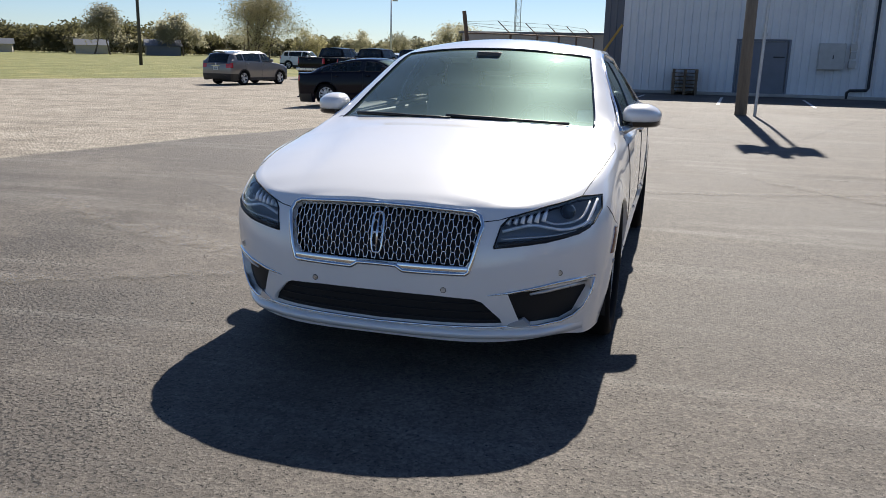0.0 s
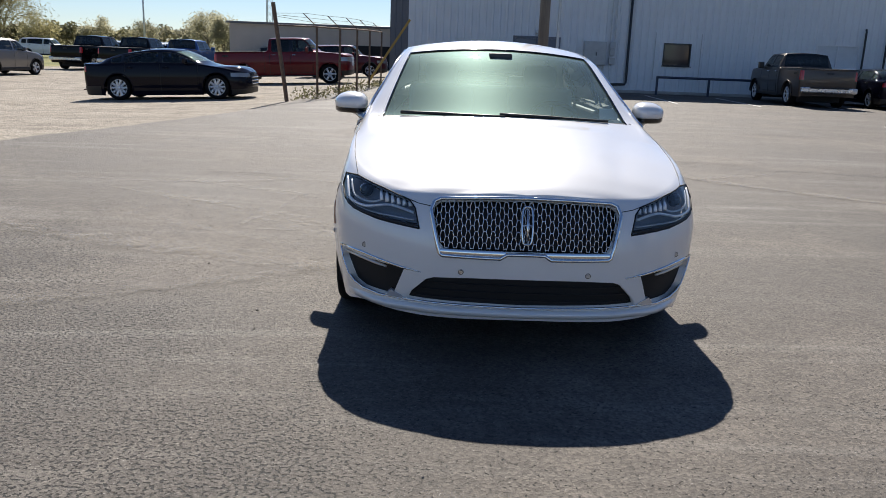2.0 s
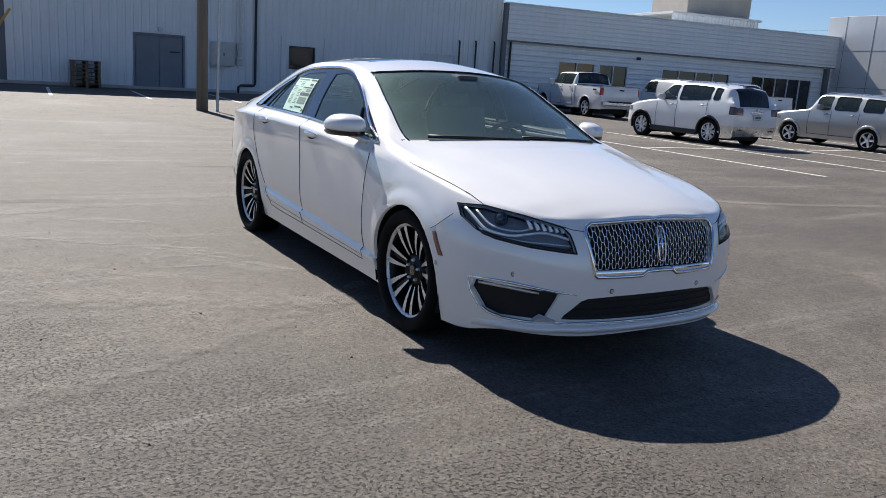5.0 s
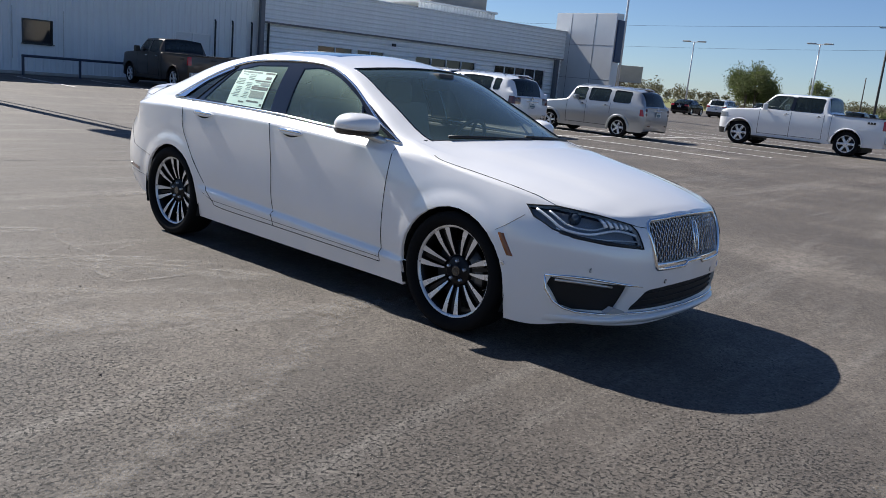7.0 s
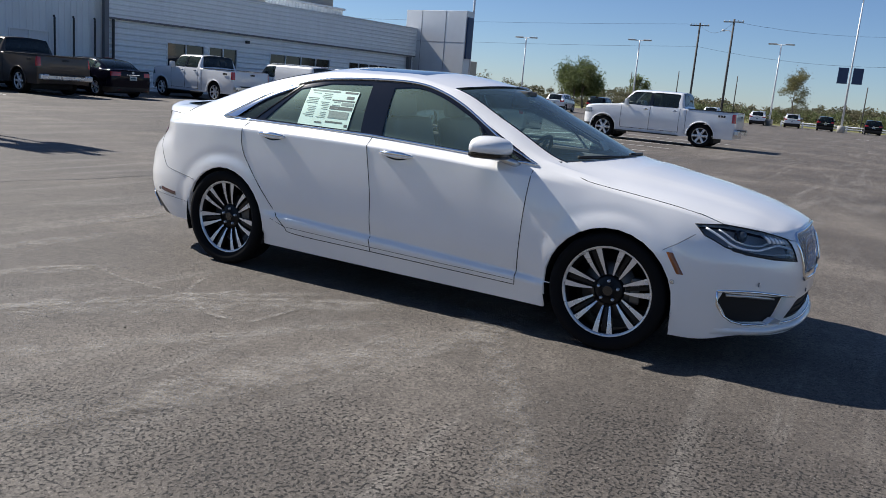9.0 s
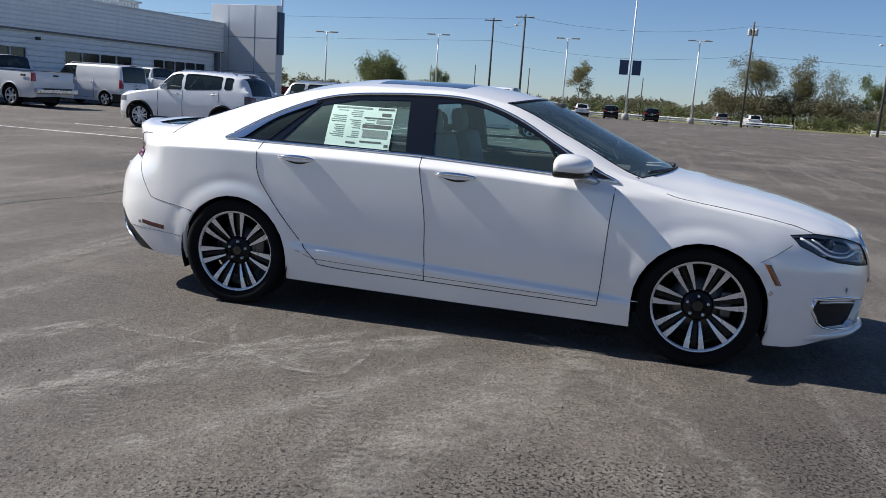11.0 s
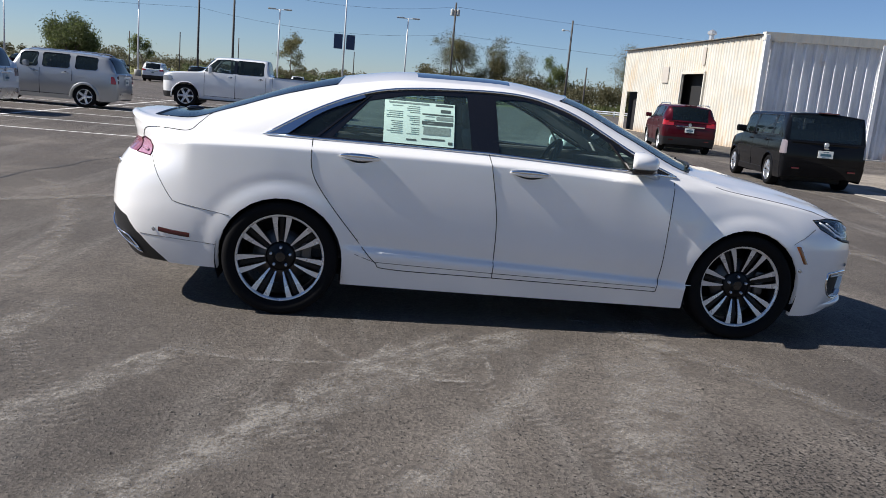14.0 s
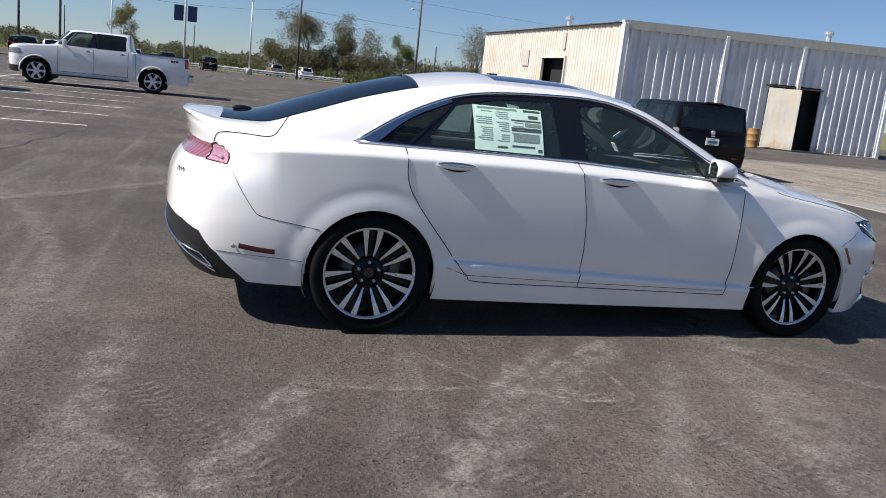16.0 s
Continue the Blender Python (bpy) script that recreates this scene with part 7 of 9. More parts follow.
    fs = [f for f in bm.faces if 8.2 <= (f[rk] + .5) / sub < 9.8 and f[ck] >= sk + nb]
    data = take(bm, fs, both=True)
    bmesh.ops.delete(bm, geom=fs, context='FACES')
    skin("windshield", data, M["v_glass"], car, "", False, -.005)
    a, b = v.get("back_rows", (13.3, 15.7))
    fs = [f for f in bm.faces if a <= (f[rk] + .5) / sub < b and f[ck] >= sk + nb]
    data = take(bm, fs, both=True)
    bmesh.ops.delete(bm, geom=fs, context='FACES')
    skin("rear_window", data, M["v_glass" if v["name"] == "sedan" else "v_dark"], car, "", False, -.004)

    def lifted(name, poly, ax, cond, mat, both, lift=.006, label=""):
        fs = cut(bm, poly, ax, cond)
        if not fs:
            return
        if both:
            skin(name, take(bm, fs, both=True), mat, car, label, False, lift, lift + .004)
        else:
            d = take(bm, fs)
            for fl in (False, True):
                skin(name, d, mat, car, label, fl, lift, lift + .004)
        bmesh.ops.delete(bm, geom=fs, context='FACES')
    fr = lambda c, f: f[ck] < sk and c.y < -v["f"] * .45
    rr = lambda c, f: f[ck] < sk and c.y > wb + v["r"] * .45
    zn, zt, cl = v["nose_z"], v["tail_z"], v["clear"]
    hz0, hz1 = v["head"]
    lifted("headlamp", [(w2 * .52, hz0), (w2 * .985, hz0 + .03), (w2 * .985, hz1), (w2 * .55, hz1 - .02)], XZ, fr, M["head_lens"], False)
    gz0, gz1 = v["grille"]
    lifted("grille", [(-.001, gz0), (w2 * .46, gz0), (w2 * .50, gz1), (-.001, gz1)], XZ, fr, M[v.get("grille_mat", "plastic")], True, .008)
    bz = v["bumper_z"]
    lifted("front_bumper", [(-.001, cl - .05), (w2 * 1.01, cl - .05), (w2 * 1.01, bz - .12), (-.001, bz - .08)], XZ, fr, M[v.get("bumper", "plastic")], True, .012)
    tx0, tx1, tz0, tz1 = v["tail"]
    lifted("tail_lamp", [(w2 * tx0, tz0), (w2 * tx1, tz0), (w2 * tx1, tz1), (w2 * tx0, tz1)], XZ, lambda c, f: f[ck] < sk and c.y > wb + v["r"] - .20, M[v.get("tail_mat", "tail_red")], False, .006, v.get("tail_label", "red tail lamp"))
    lifted("rear_bumper", [(-.001, cl - .05), (w2 * 1.01, cl - .05), (w2 * 1.01, bz), (-.001, bz)], XZ, rr, paint_mat if v.get("bed") or v.get("painted") else M[v.get("bumper", "plastic")], True, .014)
    skin("body", take(bm, bm.faces[:], both=True), paint_mat, car, "", False, 0.0, .02)
    bm.free()
    # seals, shut lines, handles and arch lips on the flanks
    for s in (1, -1):
        for hull in trims:
            b2 = bmesh.new()
            tube(b2, [(s * side_x(y, z, -.002), y, z) for y, z in hull + hull[:1]], .011, 5, False)
            part("window_seal", b2, M["gloss_black"], car, "", True, 80)
        for ha, hb2 in zip(trims, trims[1:]):
            if v.get("bed") or v["name"] == "sedan":
                ya, yb = max(p[0] for p in ha), min(p[0] for p in hb2)
                zl, zt2 = zbelt((ya + yb) / 2) + .04, zrail((ya + yb) / 2) - .06
                if zt2 - zl > .12:
                    b2 = bmesh.new()
                    rows2 = [[b2.verts.new((s * side_x(y, zl + (zt2 - zl) * q / 4, .003), y, zl + (zt2 - zl) * q / 4)) for y in (ya - .01, yb + .01)] for q in range(5)]
                    for ra, rb in zip(rows2, rows2[1:]):
                        b2.faces.new((ra[0], ra[1], rb[1], rb[0]) if s > 0 else (ra[1], ra[0], rb[0], rb[1]))
                    part("pillar_cover", b2, M["gloss_black"], car, "black pillar cover", True, 60)
        for ys in v["doors"]:
            z0, z1 = cl + .1, zbelt(ys)
            if min(abs(ys), abs(ys - wb)) < R + .06:
                z0 = R * 2 + .10
            b2 = bmesh.new()
            tube(b2, [(s * side_x(ys, z0 + (z1 - z0) * q / 6, -.003), ys, z0 + (z1 - z0) * q / 6) for q in range(7)], .0075, 5)
            part("door_gap", b2, M["cavity"], car)
        y0, y1 = v["doors"][0] + .02, v["doors"][-1] - .02
        y1 = min(y1, wb - R - .12)
        b2 = bmesh.new()
        tube(b2, [(s * side_x(y0 + (y1 - y0) * q / 6, cl + .13, -.003), y0 + (y1 - y0) * q / 6, cl + .13) for q in range(7)], .007, 5)
        part("sill_gap", b2, M["cavity"], car)
        for hy in v["handles"]:
            hz = zbelt(hy) - .10
            b2 = bmesh.new()
            tube(b2, [(s * side_x(hy + u, hz, o), hy + u, hz) for u, o in ((-.09, .004), (-.07, .03), (0, .036), (.07, .03), (.09, .004))], [.012, .016, .016, .016, .012], 6)
            part("door_handle", b2, paint_mat if not v.get("chrome") else M["chrome"], car, "", True, 80)
            # near-black disc on the door, drawn as the shade of a handle recess
            b2 = bmesh.new()
            lathe(b2, [(0, .003), (.045, .002), (.052, -.004)], 12, 'x', Matrix.Translation((s * side_x(hy, hz, .0), hy, hz - .012)) @ Matrix.Rotation(0 if s > 0 else math.pi, 4, 'Z'))
            part("recess_shade", b2, M["cavity"], car)
        for cy in (0.0, wb):
            rr2 = R + v.get("arch", .055) + .008
            arc = [(cy + rr2 * math.cos(a), R + rr2 * math.sin(a)) for a in [math.pi * (-.10 + 1.20 * q / 18) for q in range(19)]]
            b2 = bmesh.new()
            tube(b2, [(s * side_x(y, max(z, cl + .02), -.006), y, max(z, cl + .02)) for y, z in arc], .030 if v.get("cladding") else v.get("lip", .016), 6)
            part("arch_lip", b2, M["plastic"] if v.get("cladding") else paint_mat, car, "", True, 80)
    # seats and floor behind the glass
    b2 = bmesh.new()
    y0, y1 = v["cowl"] + .35, min(v["roof_end"] + .2, rear - .45)
    zf = zbelt(y0 + .3)
    box(b2, (0, (y0 + y1) / 2, (cl + zf) / 2 + .02), (v["w"] - .36, y1 - y0, zf - cl - .12), .05)
    part("cabin_tub", b2, M["v_seat"], car)
    for y in ([1.25 + v["cowl"] * .8] + ([min(2.35, y1 - .1)] if y1 > 2.2 else [])):
        for x in (-.38, .38):
            b2 = bmesh.new()
            box(b2, (x, y, zf + .02), (.46, .16, .36), .05)
            box(b2, (x, y + .04, zf + .27), (.24, .10, .16), .035)
            part("seat_back", b2, M["v_seat"], car)
    if v.get("cladding"):
        for s in (1, -1):
            b2 = bmesh.new()
            box(b2, (s * (w2 - .028), wb / 2, cl + .07), (.05, wb - 2 * R - .15, .14), .015)
            part("side_cladding", b2, M["plastic"], car)
    ym = v["windows"][0][0] + .22
    for s in (1, -1):
        b2 = bmesh.new()
        box(b2, (s * (w2 + .10), ym, zbelt(ym) + .10), (.22, .12, v.get("mirror", .15)), .035)
        part("door_mirror", b2, paint_mat if v.get("mirror_paint", True) else M["plastic"], car)
        b2 = bmesh.new()
        box(b2, (s * (w2 - .0), ym, zbelt(ym) + .03), (.14, .05, .04), .01)
        part("mirror_arm", b2, M["plastic"], car)
    b2 = bmesh.new()
    tail = rear
    pz = v["plate_z"]
    box(b2, (0, tail + .012, pz), (.31, .02, .155), .004)
    plate = part("licence_plate", b2, M["plate"], car, "plain pale licence plate")
    for x, z, w3, h3 in ((0, -.005, .22, .055), (0, .055, .12, .016), (0, -.06, .14, .014)):
        b2 = bmesh.new()
        box(b2, (x, tail + .023, pz + z), (w3, .004, h3))
        part("plate_bar", b2, M["plate_ink"], plate)
    if not v.get("bed"):
        b2 = bmesh.new()
        lathe(b2, [(0, .012), (.045, .012), (.055, .0)], 16, 'z', Matrix.Translation((0, tail - .012, pz + .20)) @ Matrix.Rotation(radians(-90), 4, 'X'))
        part("rear_emblem", b2, M["satin"], car)
        b2 = bmesh.new()
        box(b2, (0, v["roof_end"] + .03, interp(T["MZ"], 13) + .01), (.42, .06, .025), .008)
        part("high_brake_light", b2, M["red_lens"], car)
        for s in (1, -1):
            b2 = bmesh.new()
            box(b2, (s * w2 * .66, tail + .016, v["bumper_z"] - .10), (.16, .02, .035), .008)
            part("rear_reflector", b2, M["red_lens"], car)
    for q in range(3):
        b2 = bmesh.new()
        zz = gz0 + (gz1 - gz0) * (.2 + .3 * q)
        tube(b2, [(w2 * .46 * u, -v["f"] - .012 + .05 * u * u, zz) for u in (-1, -.5, 0, .5, 1)], .012, 6)
        part("grille_bar", b2, M["chrome"], car)
    if v.get("round_tails"):
        for s in (1, -1):
            for z in (.80, .93):
                b2 = bmesh.new()
                lathe(b2, [(0, .02), (.045, .018), (.055, .0), (.06, -.02)], 14, 'z', Matrix.Translation((s * w2 * .86, tail - .035, z)) @ Matrix.Rotation(radians(-90), 4, 'X'))
                part("round_tail_lamp", b2, M["red_lens"], car, "dark red round tail lamp")
    b2 = bmesh.new()
    box(b2, (0, wb / 2, cl + .08), (v["w"] - .4, wb + .8, .12), .03)
    for cy in (0, wb):
        box(b2, (0, cy, R + .06), (v["w"] - .52, R * 2 + .1, R * 1.5), .05)
    part("underbody", b2, M["cavity"], car)
    for s, rz in ((1, 0), (-1, 180)):
        for cy in (0, wb):
            plain_wheel(car, pose(s * (w2 - v["tw"] / 2 - .025), cy, R, 0, 0, rz), R, v["tw"], v["spokes"], M[v.get("rim", "machined")])
    if v.get("board"):
        for s in (1, -1):
            b2 = bmesh.new()
            box(b2, (s * (w2 - .02), wb / 2 - .15, cl + .0), (.16, wb - 2 * R - .45, .05), .015)
            part("running_board", b2, M["plastic"], car)
            for cy in (0.0, wb):
                b2 = bmesh.new()
                rr2 = R + v.get("arch", .055) + .012
                arc = [(s * (w2 - .004), cy + rr2 * math.cos(a), R + rr2 * math.sin(a)) for a in [math.pi * (-.03 + 1.06 * q / 16) for q in range(17)]]
                tube(b2, arc, .022, 6)
                part("arch_flare", b2, paint_mat, car, "", True, 80)
            b2 = bmesh.new()
            for q in range(3):
                box(b2, (s * (w2 - .010), tail - .62 + .09 * q, zt - .16), (.014, .07, .075), .002)
            part("side_decal", b2, M["plastic"], car, "dark bars of a side decal")
        b2 = bmesh.new()
        box(b2, (0, tail + .03, .62), (v["w"] - .1, .16, .19), .04)
        part("step_bumper", b2, M["satin"], car, "bright rear step bumper")
        b2 = bmesh.new()
        box(b2, (0, tail + .06, .70), (v["w"] - .7, .13, .06), .01)
        part("step_pad", b2, M["plastic"], car)
    if v.get("rack"):
        for s in (1, -1):
            b2 = bmesh.new()
            xx = interp(T["AX"], 12) * .93
            zz = interp(T["AZ"], 12) + .07
            tube(b2, [(s * xx, v["top"] + .1, zz - .05), (s * xx, v["top"] + .22, zz), (s * xx, v["roof_end"] - .25, zz), (s * xx, v["roof_end"] - .1, zz - .06)], .018, 6)
            part("roof_rail", b2, M["satin"], car)
    if v.get("bed"):
        y0, y1, zz = v["back_base"] + .05, tail - .1, interp(T["BZ"], 17)
        for s in (1, -1):
            b2 = bmesh.new()
            box(b2, (s * (w2 - .09), (y0 + y1) / 2, zt + .012), (.10, y1 - y0, .03), .008)
            part("bed_rail", b2, M["plastic"], car)
        b2 = bmesh.new()
        box(b2, (0, (y0 + y1) / 2, zt + .006), (v["w"] - .28, y1 - y0 - .06, .016), .004)
        part("bed_cover", b2, M["plastic"], car)
        b2 = bmesh.new()
        box(b2, (0, tail + .008, zt - .14), (.24, .012, .06), .01)
        part("tailgate_handle", b2, M["plastic"], car)
    else:
        b2 = bmesh.new()
        box(b2, (0, tail + .008, pz + .125), (v.get("trim", .55), .016, v.get("trim_h", .03)), .006)
        part("tailgate_trim", b2, M["chrome"], car)
    return car


def suv(**kw):
    d = dict(name="suv", f=.90, r=.85, wb=2.6, w=1.80, H=1.65, hood=1.02, cowl_z=1.10, belt=1.08, nose_z=.86, cowl=.36, top=1.05, rail=.775, rear_rail=.66, tail_z=1.02, clear=.22,
             R=.345, tw=.22, head=(.70, .86), grille=(.52, .80), bumper_z=.55, tail=(.66, 1.02, .82, 1.05), spokes=(5, True), windows=[], doors=[], handles=[], plate_z=.80, cladding=True, rack=True)
    d.update(kw)
    wb, r = d["wb"], d["r"]
    d.setdefault("roof_end", wb + r - .42)
    d.setdefault("back_base", wb + r - .09)
    d["rear_rail"] = d["rear_rail"] if d["rear_rail"] < .6 else d["rear_rail"] * d["w"] / 2
    if not d["windows"]:
        b = d["cowl"] + .26
        e = wb + r - .42
        s1 = d["wb"] * .52
        s2 = wb - .02
        d["windows"] = [(b, s1 - .04), (s1 + .06, s2 - .04), (s2 + .05, e - d.get("short", 0))]
        d["doors"] = [d["cowl"] + .22, s1 + .01, s2 - .1]
        d["handles"] = [s1 - .14, s2 - .24]
    return d


def sedan_spec(**kw):
    d = dict(name="sedan", f=.95, r=1.05, wb=2.78, w=1.85, H=1.44, hood=.92, cowl_z=.99, belt=.98, nose_z=.74, cowl=.30, top=1.12, tail_z=1.02, clear=.18, R=.335, tw=.235,
             head=(.60, .74), grille=(.36, .66), bumper_z=.40, tail=(.55, 1.02, .80, .95), spokes=(5, True), plate_z=.74, rear_belt=1.0, bumper="plastic")
    d.update(kw)
    wb, r = d["wb"], d["r"]
    d.setdefault("roof_end", wb - .45)
    d.setdefault("back_base", wb + .45)
    s1 = wb * .56
    d["windows"] = [(d["cowl"] + .30, s1 - .04), (s1 + .06, wb - .20), (wb - .14, wb + .16)]
    d["doors"] = [d["cowl"] + .2, s1 + .01, wb - .22]
    d["handles"] = [s1 - .16, wb - .36]
    return d


def pickup_spec(**kw):
    d = dict(name="pickup_truck", f=.95, r=1.22, wb=3.68, w=2.03, H=1.93, hood=1.26, cowl_z=1.34, belt=1.30, nose_z=1.14, cowl=.48, top=1.12, tail_z=1.33, clear=.34, R=.40, tw=.27,
             head=(.90, 1.10), grille=(.72, 1.10), grille_mat="chrome", bumper_z=.66, bumper="plastic", tail=(.86, 1.03, .96, 1.27), spokes=(6, False), board=True, plate_z=.62, bed=True, blunt=.75,
             rail=.74, rear_belt=1.33, mirror=.24, back_rows=(13.1, 14.3), arch=.075, chrome=True)
    d.update(kw)
    cab = d.setdefault("cab_end", 2.62)
    d.setdefault("roof_end", cab - .10)
    d.setdefault("back_base", cab + .10)
    d["rear_rail"] = d["w"] / 2 * .80
    zr = d["H"] - .055
    d["back_z"] = [zr - .42, d["tail_z"] + .01, d["tail_z"]]
    s1 = d.get("split", 1.62)
    d["windows"] = [(d["cowl"] + .20, s1 - .05), (s1 + .05, cab - .20)]
    d["doors"] = [d["cowl"] + .2, s1, cab - .12, cab + .12]
    d["handles"] = [s1 - .16, cab - .30]
    return d


WHITE = paint("white_body_paint", (0.76, 0.77, 0.78))
SILVER = paint("silver_body_paint", (0.42, 0.43, 0.43), .5)
BLACKP = paint("black_body_paint", (0.005, 0.0055, 0.007))
NAVY = paint("midnight_body_paint", (0.006, 0.006, 0.013))
RED = paint("red_body_paint", (0.062, 0.005, 0.011), .2)
DKRED = paint("dark_red_body_paint", (0.12, 0.010, 0.014), .2)
BROWN = paint("grey_brown_body_paint", (0.085, 0.072, 0.062), .4)
GOLD = paint("champagne_body_paint", (0.34, 0.30, 0.23), .5)
BLUE = paint("blue_body_paint", (0.03, 0.09, 0.26), .3)
GRAYP = paint("warm_grey_body_paint", (0.20, 0.195, 0.19), .5)


def put(x, y, rot, wb=2.8):
    """A parked pose that follows the slope of the ground under both axles."""
    a = radians(rot)
    back, side = Vector((-math.sin(a), math.cos(a))), Vector((math.cos(a), math.sin(a)))
    g = lambda p: ground_z(p.x, p.y)
    f = Vector((x, y))
    pitch = math.degrees(math.atan2(g(f + back * wb) - g(f), wb))
    m = f + back * wb / 2
    lean = math.degrees(math.atan2(g(m + side * .8) - g(m - side * .8), 1.6))
    return pose(x, y, ground_z(x, y), 0, 0, rot) @ pose(0, 0, 0, pitch, -lean, 0)


SUV_S = suv(slope=.07, rise=.07, short=.16, wb=2.555, f=.88, r=.84, w=1.77, H=1.65, R=.345, bumper="satin", tail=(.62, 1.02, .84, 1.05), tail_mat="red_lens", tail_label="dark red tail lamp", spokes=(7, True), rim="machined")
SUV_M = suv(slope=.05, rise=.04, short=.06, wb=2.86, f=.93, r=.91, w=1.85, H=1.70, R=.36, tail=(.60, 1.02, .94, 1.13), trim=1.0, trim_h=.05, tail_z=1.08, hood=1.08, cowl_z=1.14, belt=1.13, nose_z=.95)
white_suv = make_vehicle(SUV_S, "small white crossover SUV with dark lower cladding", "car", put(15.22, 14.2, 180), WHITE)
retro_wagon = make_vehicle(suv(slope=.05, short=.05, wb=2.63, f=.90, r=.94, w=1.75, H=1.60, hood=1.0, cowl_z=1.07, belt=1.06, nose_z=.84, cowl=.42, top=.92, rail=.76, cladding=False, rack=True, bumper="satin", R=.32, lip=.045, round_tails=True, painted=True, tail=(.97, 1.02, .74, .95), spokes=(5, False), rear_rail=.72, windows=[(.84, 1.32), (1.45, 2.20), (2.36, 2.98)], doors=[.64, 1.38, 2.28], handles=[1.24, 2.1]),
                   "silver retro-styled compact wagon parked on painted lines", "car", put(20.3, 12.95, 180), SILVER)
white_pickup = make_vehicle(pickup_spec(R=.415, cowl=.46, top=1.12, cab_end=2.98, split=1.76), "white crew-cab pickup truck with chrome wheels", "pickup", put(26.35, 8.63, 180), WHITE)
box_wagon = make_vehicle(suv(wb=2.60, f=.80, r=.86, w=1.76, H=1.64, hood=.98, cowl_z=1.06, belt=1.06, nose_z=.84, cowl=.25, top=.72, rail=.86, rear_rail=.84, tail_z=1.0, roof_end=3.32, back_base=3.42, cladding=False, rack=False, bumper="gloss_black", tail=(.90, 1.02, .74, 1.02), tail_mat="clear_lens", tail_label="smoky clear tail lamp", painted=True, trim=.1, R=.325, spokes=(7, True), rim="satin", plate_z=.78),
                  "black boxy compact wagon parked at the asphalt's edge", "car", put(13.97, -8.0, 80), BLACKP)
maroon_suv = make_vehicle(SUV_M, "dark red crossover SUV parked beside the shed", "car", put(25.4, -9.9, 78), RED)
yard_sedan = make_vehicle(sedan_spec(clear=.13, H=1.43, top=1.28, roof_end=2.02, back_base=3.36, tail_z=1.04, belt=.99, R=.345, spokes=(10, False)), "dark four-door sedan with bright wheels on gravel", "car", put(-6.5, 19.95, 90), NAVY)
red_pickup = make_vehicle(pickup_spec(R=.40), "dark red crew-cab pickup behind the pipe fence", "pickup", put(-4.7, 31.6, 90), DKRED)
grey_suv = make_vehicle(suv(slope=.08, rise=.06, short=.12, wb=2.71, f=.92, r=.96, w=1.88, H=1.63), "grey-silver crossover SUV parked on the gravel yard", "car", put(-19.9, 35.0, 168), GRAYP)
brown_pickup = make_vehicle(pickup_spec(H=1.90, R=.41), "grey-brown crew-cab pickup facing the warehouse", "pickup", put(13.75, 28.9, 176), BROWN)
navy_sedan = make_vehicle(sedan_spec(w=1.83), "dark blue-purple sedan parked nose to the warehouse", "car", put(16.5, 27.8, 176), NAVY)
lot_pickup = make_vehicle(pickup_spec(wb=3.57, H=1.90), "white crew-cab pickup parked before the showroom", "pickup", put(21.6, 27.2, 173), WHITE)
van = make_vehicle(suv(name="cargo_van", wb=2.90, f=.85, r=.98, w=1.83, H=1.83, hood=1.12, cowl_z=1.2, belt=1.16, nose_z=.95, cowl=.05, top=.78, rail=.84, rear_rail=.82, roof_end=3.7, back_base=3.80, cladding=False, tail=(.90, 1.02, .80, 1.25), R=.32, windows=[(.42, 1.30)], doors=[.3, 1.36, 2.3], handles=[1.2, 2.2]),
                   "white compact cargo van with roof rack and ladder bars", "van", put(27.2, 27.0, 176), WHITE)
copy_thing(lot_pickup, put(32.2, 27.6, 174))
blue_pk = make_vehicle(pickup_spec(), "blue crew-cab pickup parked on the gravel yard", "pickup", put(-14.2, 45.5, 172), BLUE)
black_pk = make_vehicle(pickup_spec(H=1.95), "black crew-cab pickup parked on the gravel yard", "pickup", put(-20.2, 47.5, 170), BLACKP)
copy_thing(black_pk, put(-17.2, 46.5, 171))
red_suv = copy_thing(maroon_suv, put(-3.7, 40.5, 92))
red_suv["label"] = "red SUV half hidden behind the pipe fence"
copy_thing(red_pickup, put(62.0, 36.0, 180))["label"] = "red pickup far across the lot"
far_white = make_vehicle(SUV_M, "white SUV parked far across the lot", "car", put(73.0, 28.2, 95), WHITE, "cars far across the lot")
far_dark = make_vehicle(SUV_M, "dark SUV parked far across the lot", "car", put(74.0, 24.4, 95), BLACKP, "cars far across the lot")
far_gold = make_vehicle(SUV_M, "champagne SUV parked far across the lot", "car", put(117.0, -8.0, 95), GOLD, "cars far across the lot")
far_car = make_vehicle(sedan_spec(), "dark sedan parked far across the lot", "car", put(73.0, 31.8, 95), BLACKP, "cars far across the lot")
for src, x, y, rot in ((far_white, 74.2, 20.8, 95), (far_white, 104.0, 14.0, 95), (far_white, 105.5, 10.2, 95), (far_dark, 104.0, 6.4, 95), (far_dark, 106.0, 1.4, 95),
                       (far_white, 118.5, -12.4, 95), (far_dark, 75.0, 17.0, 95), (far_white, 96.0, 18.0, 95), (far_dark, 100.0, 22.0, 95)):
    copy_thing(src, put(x, y, rot))
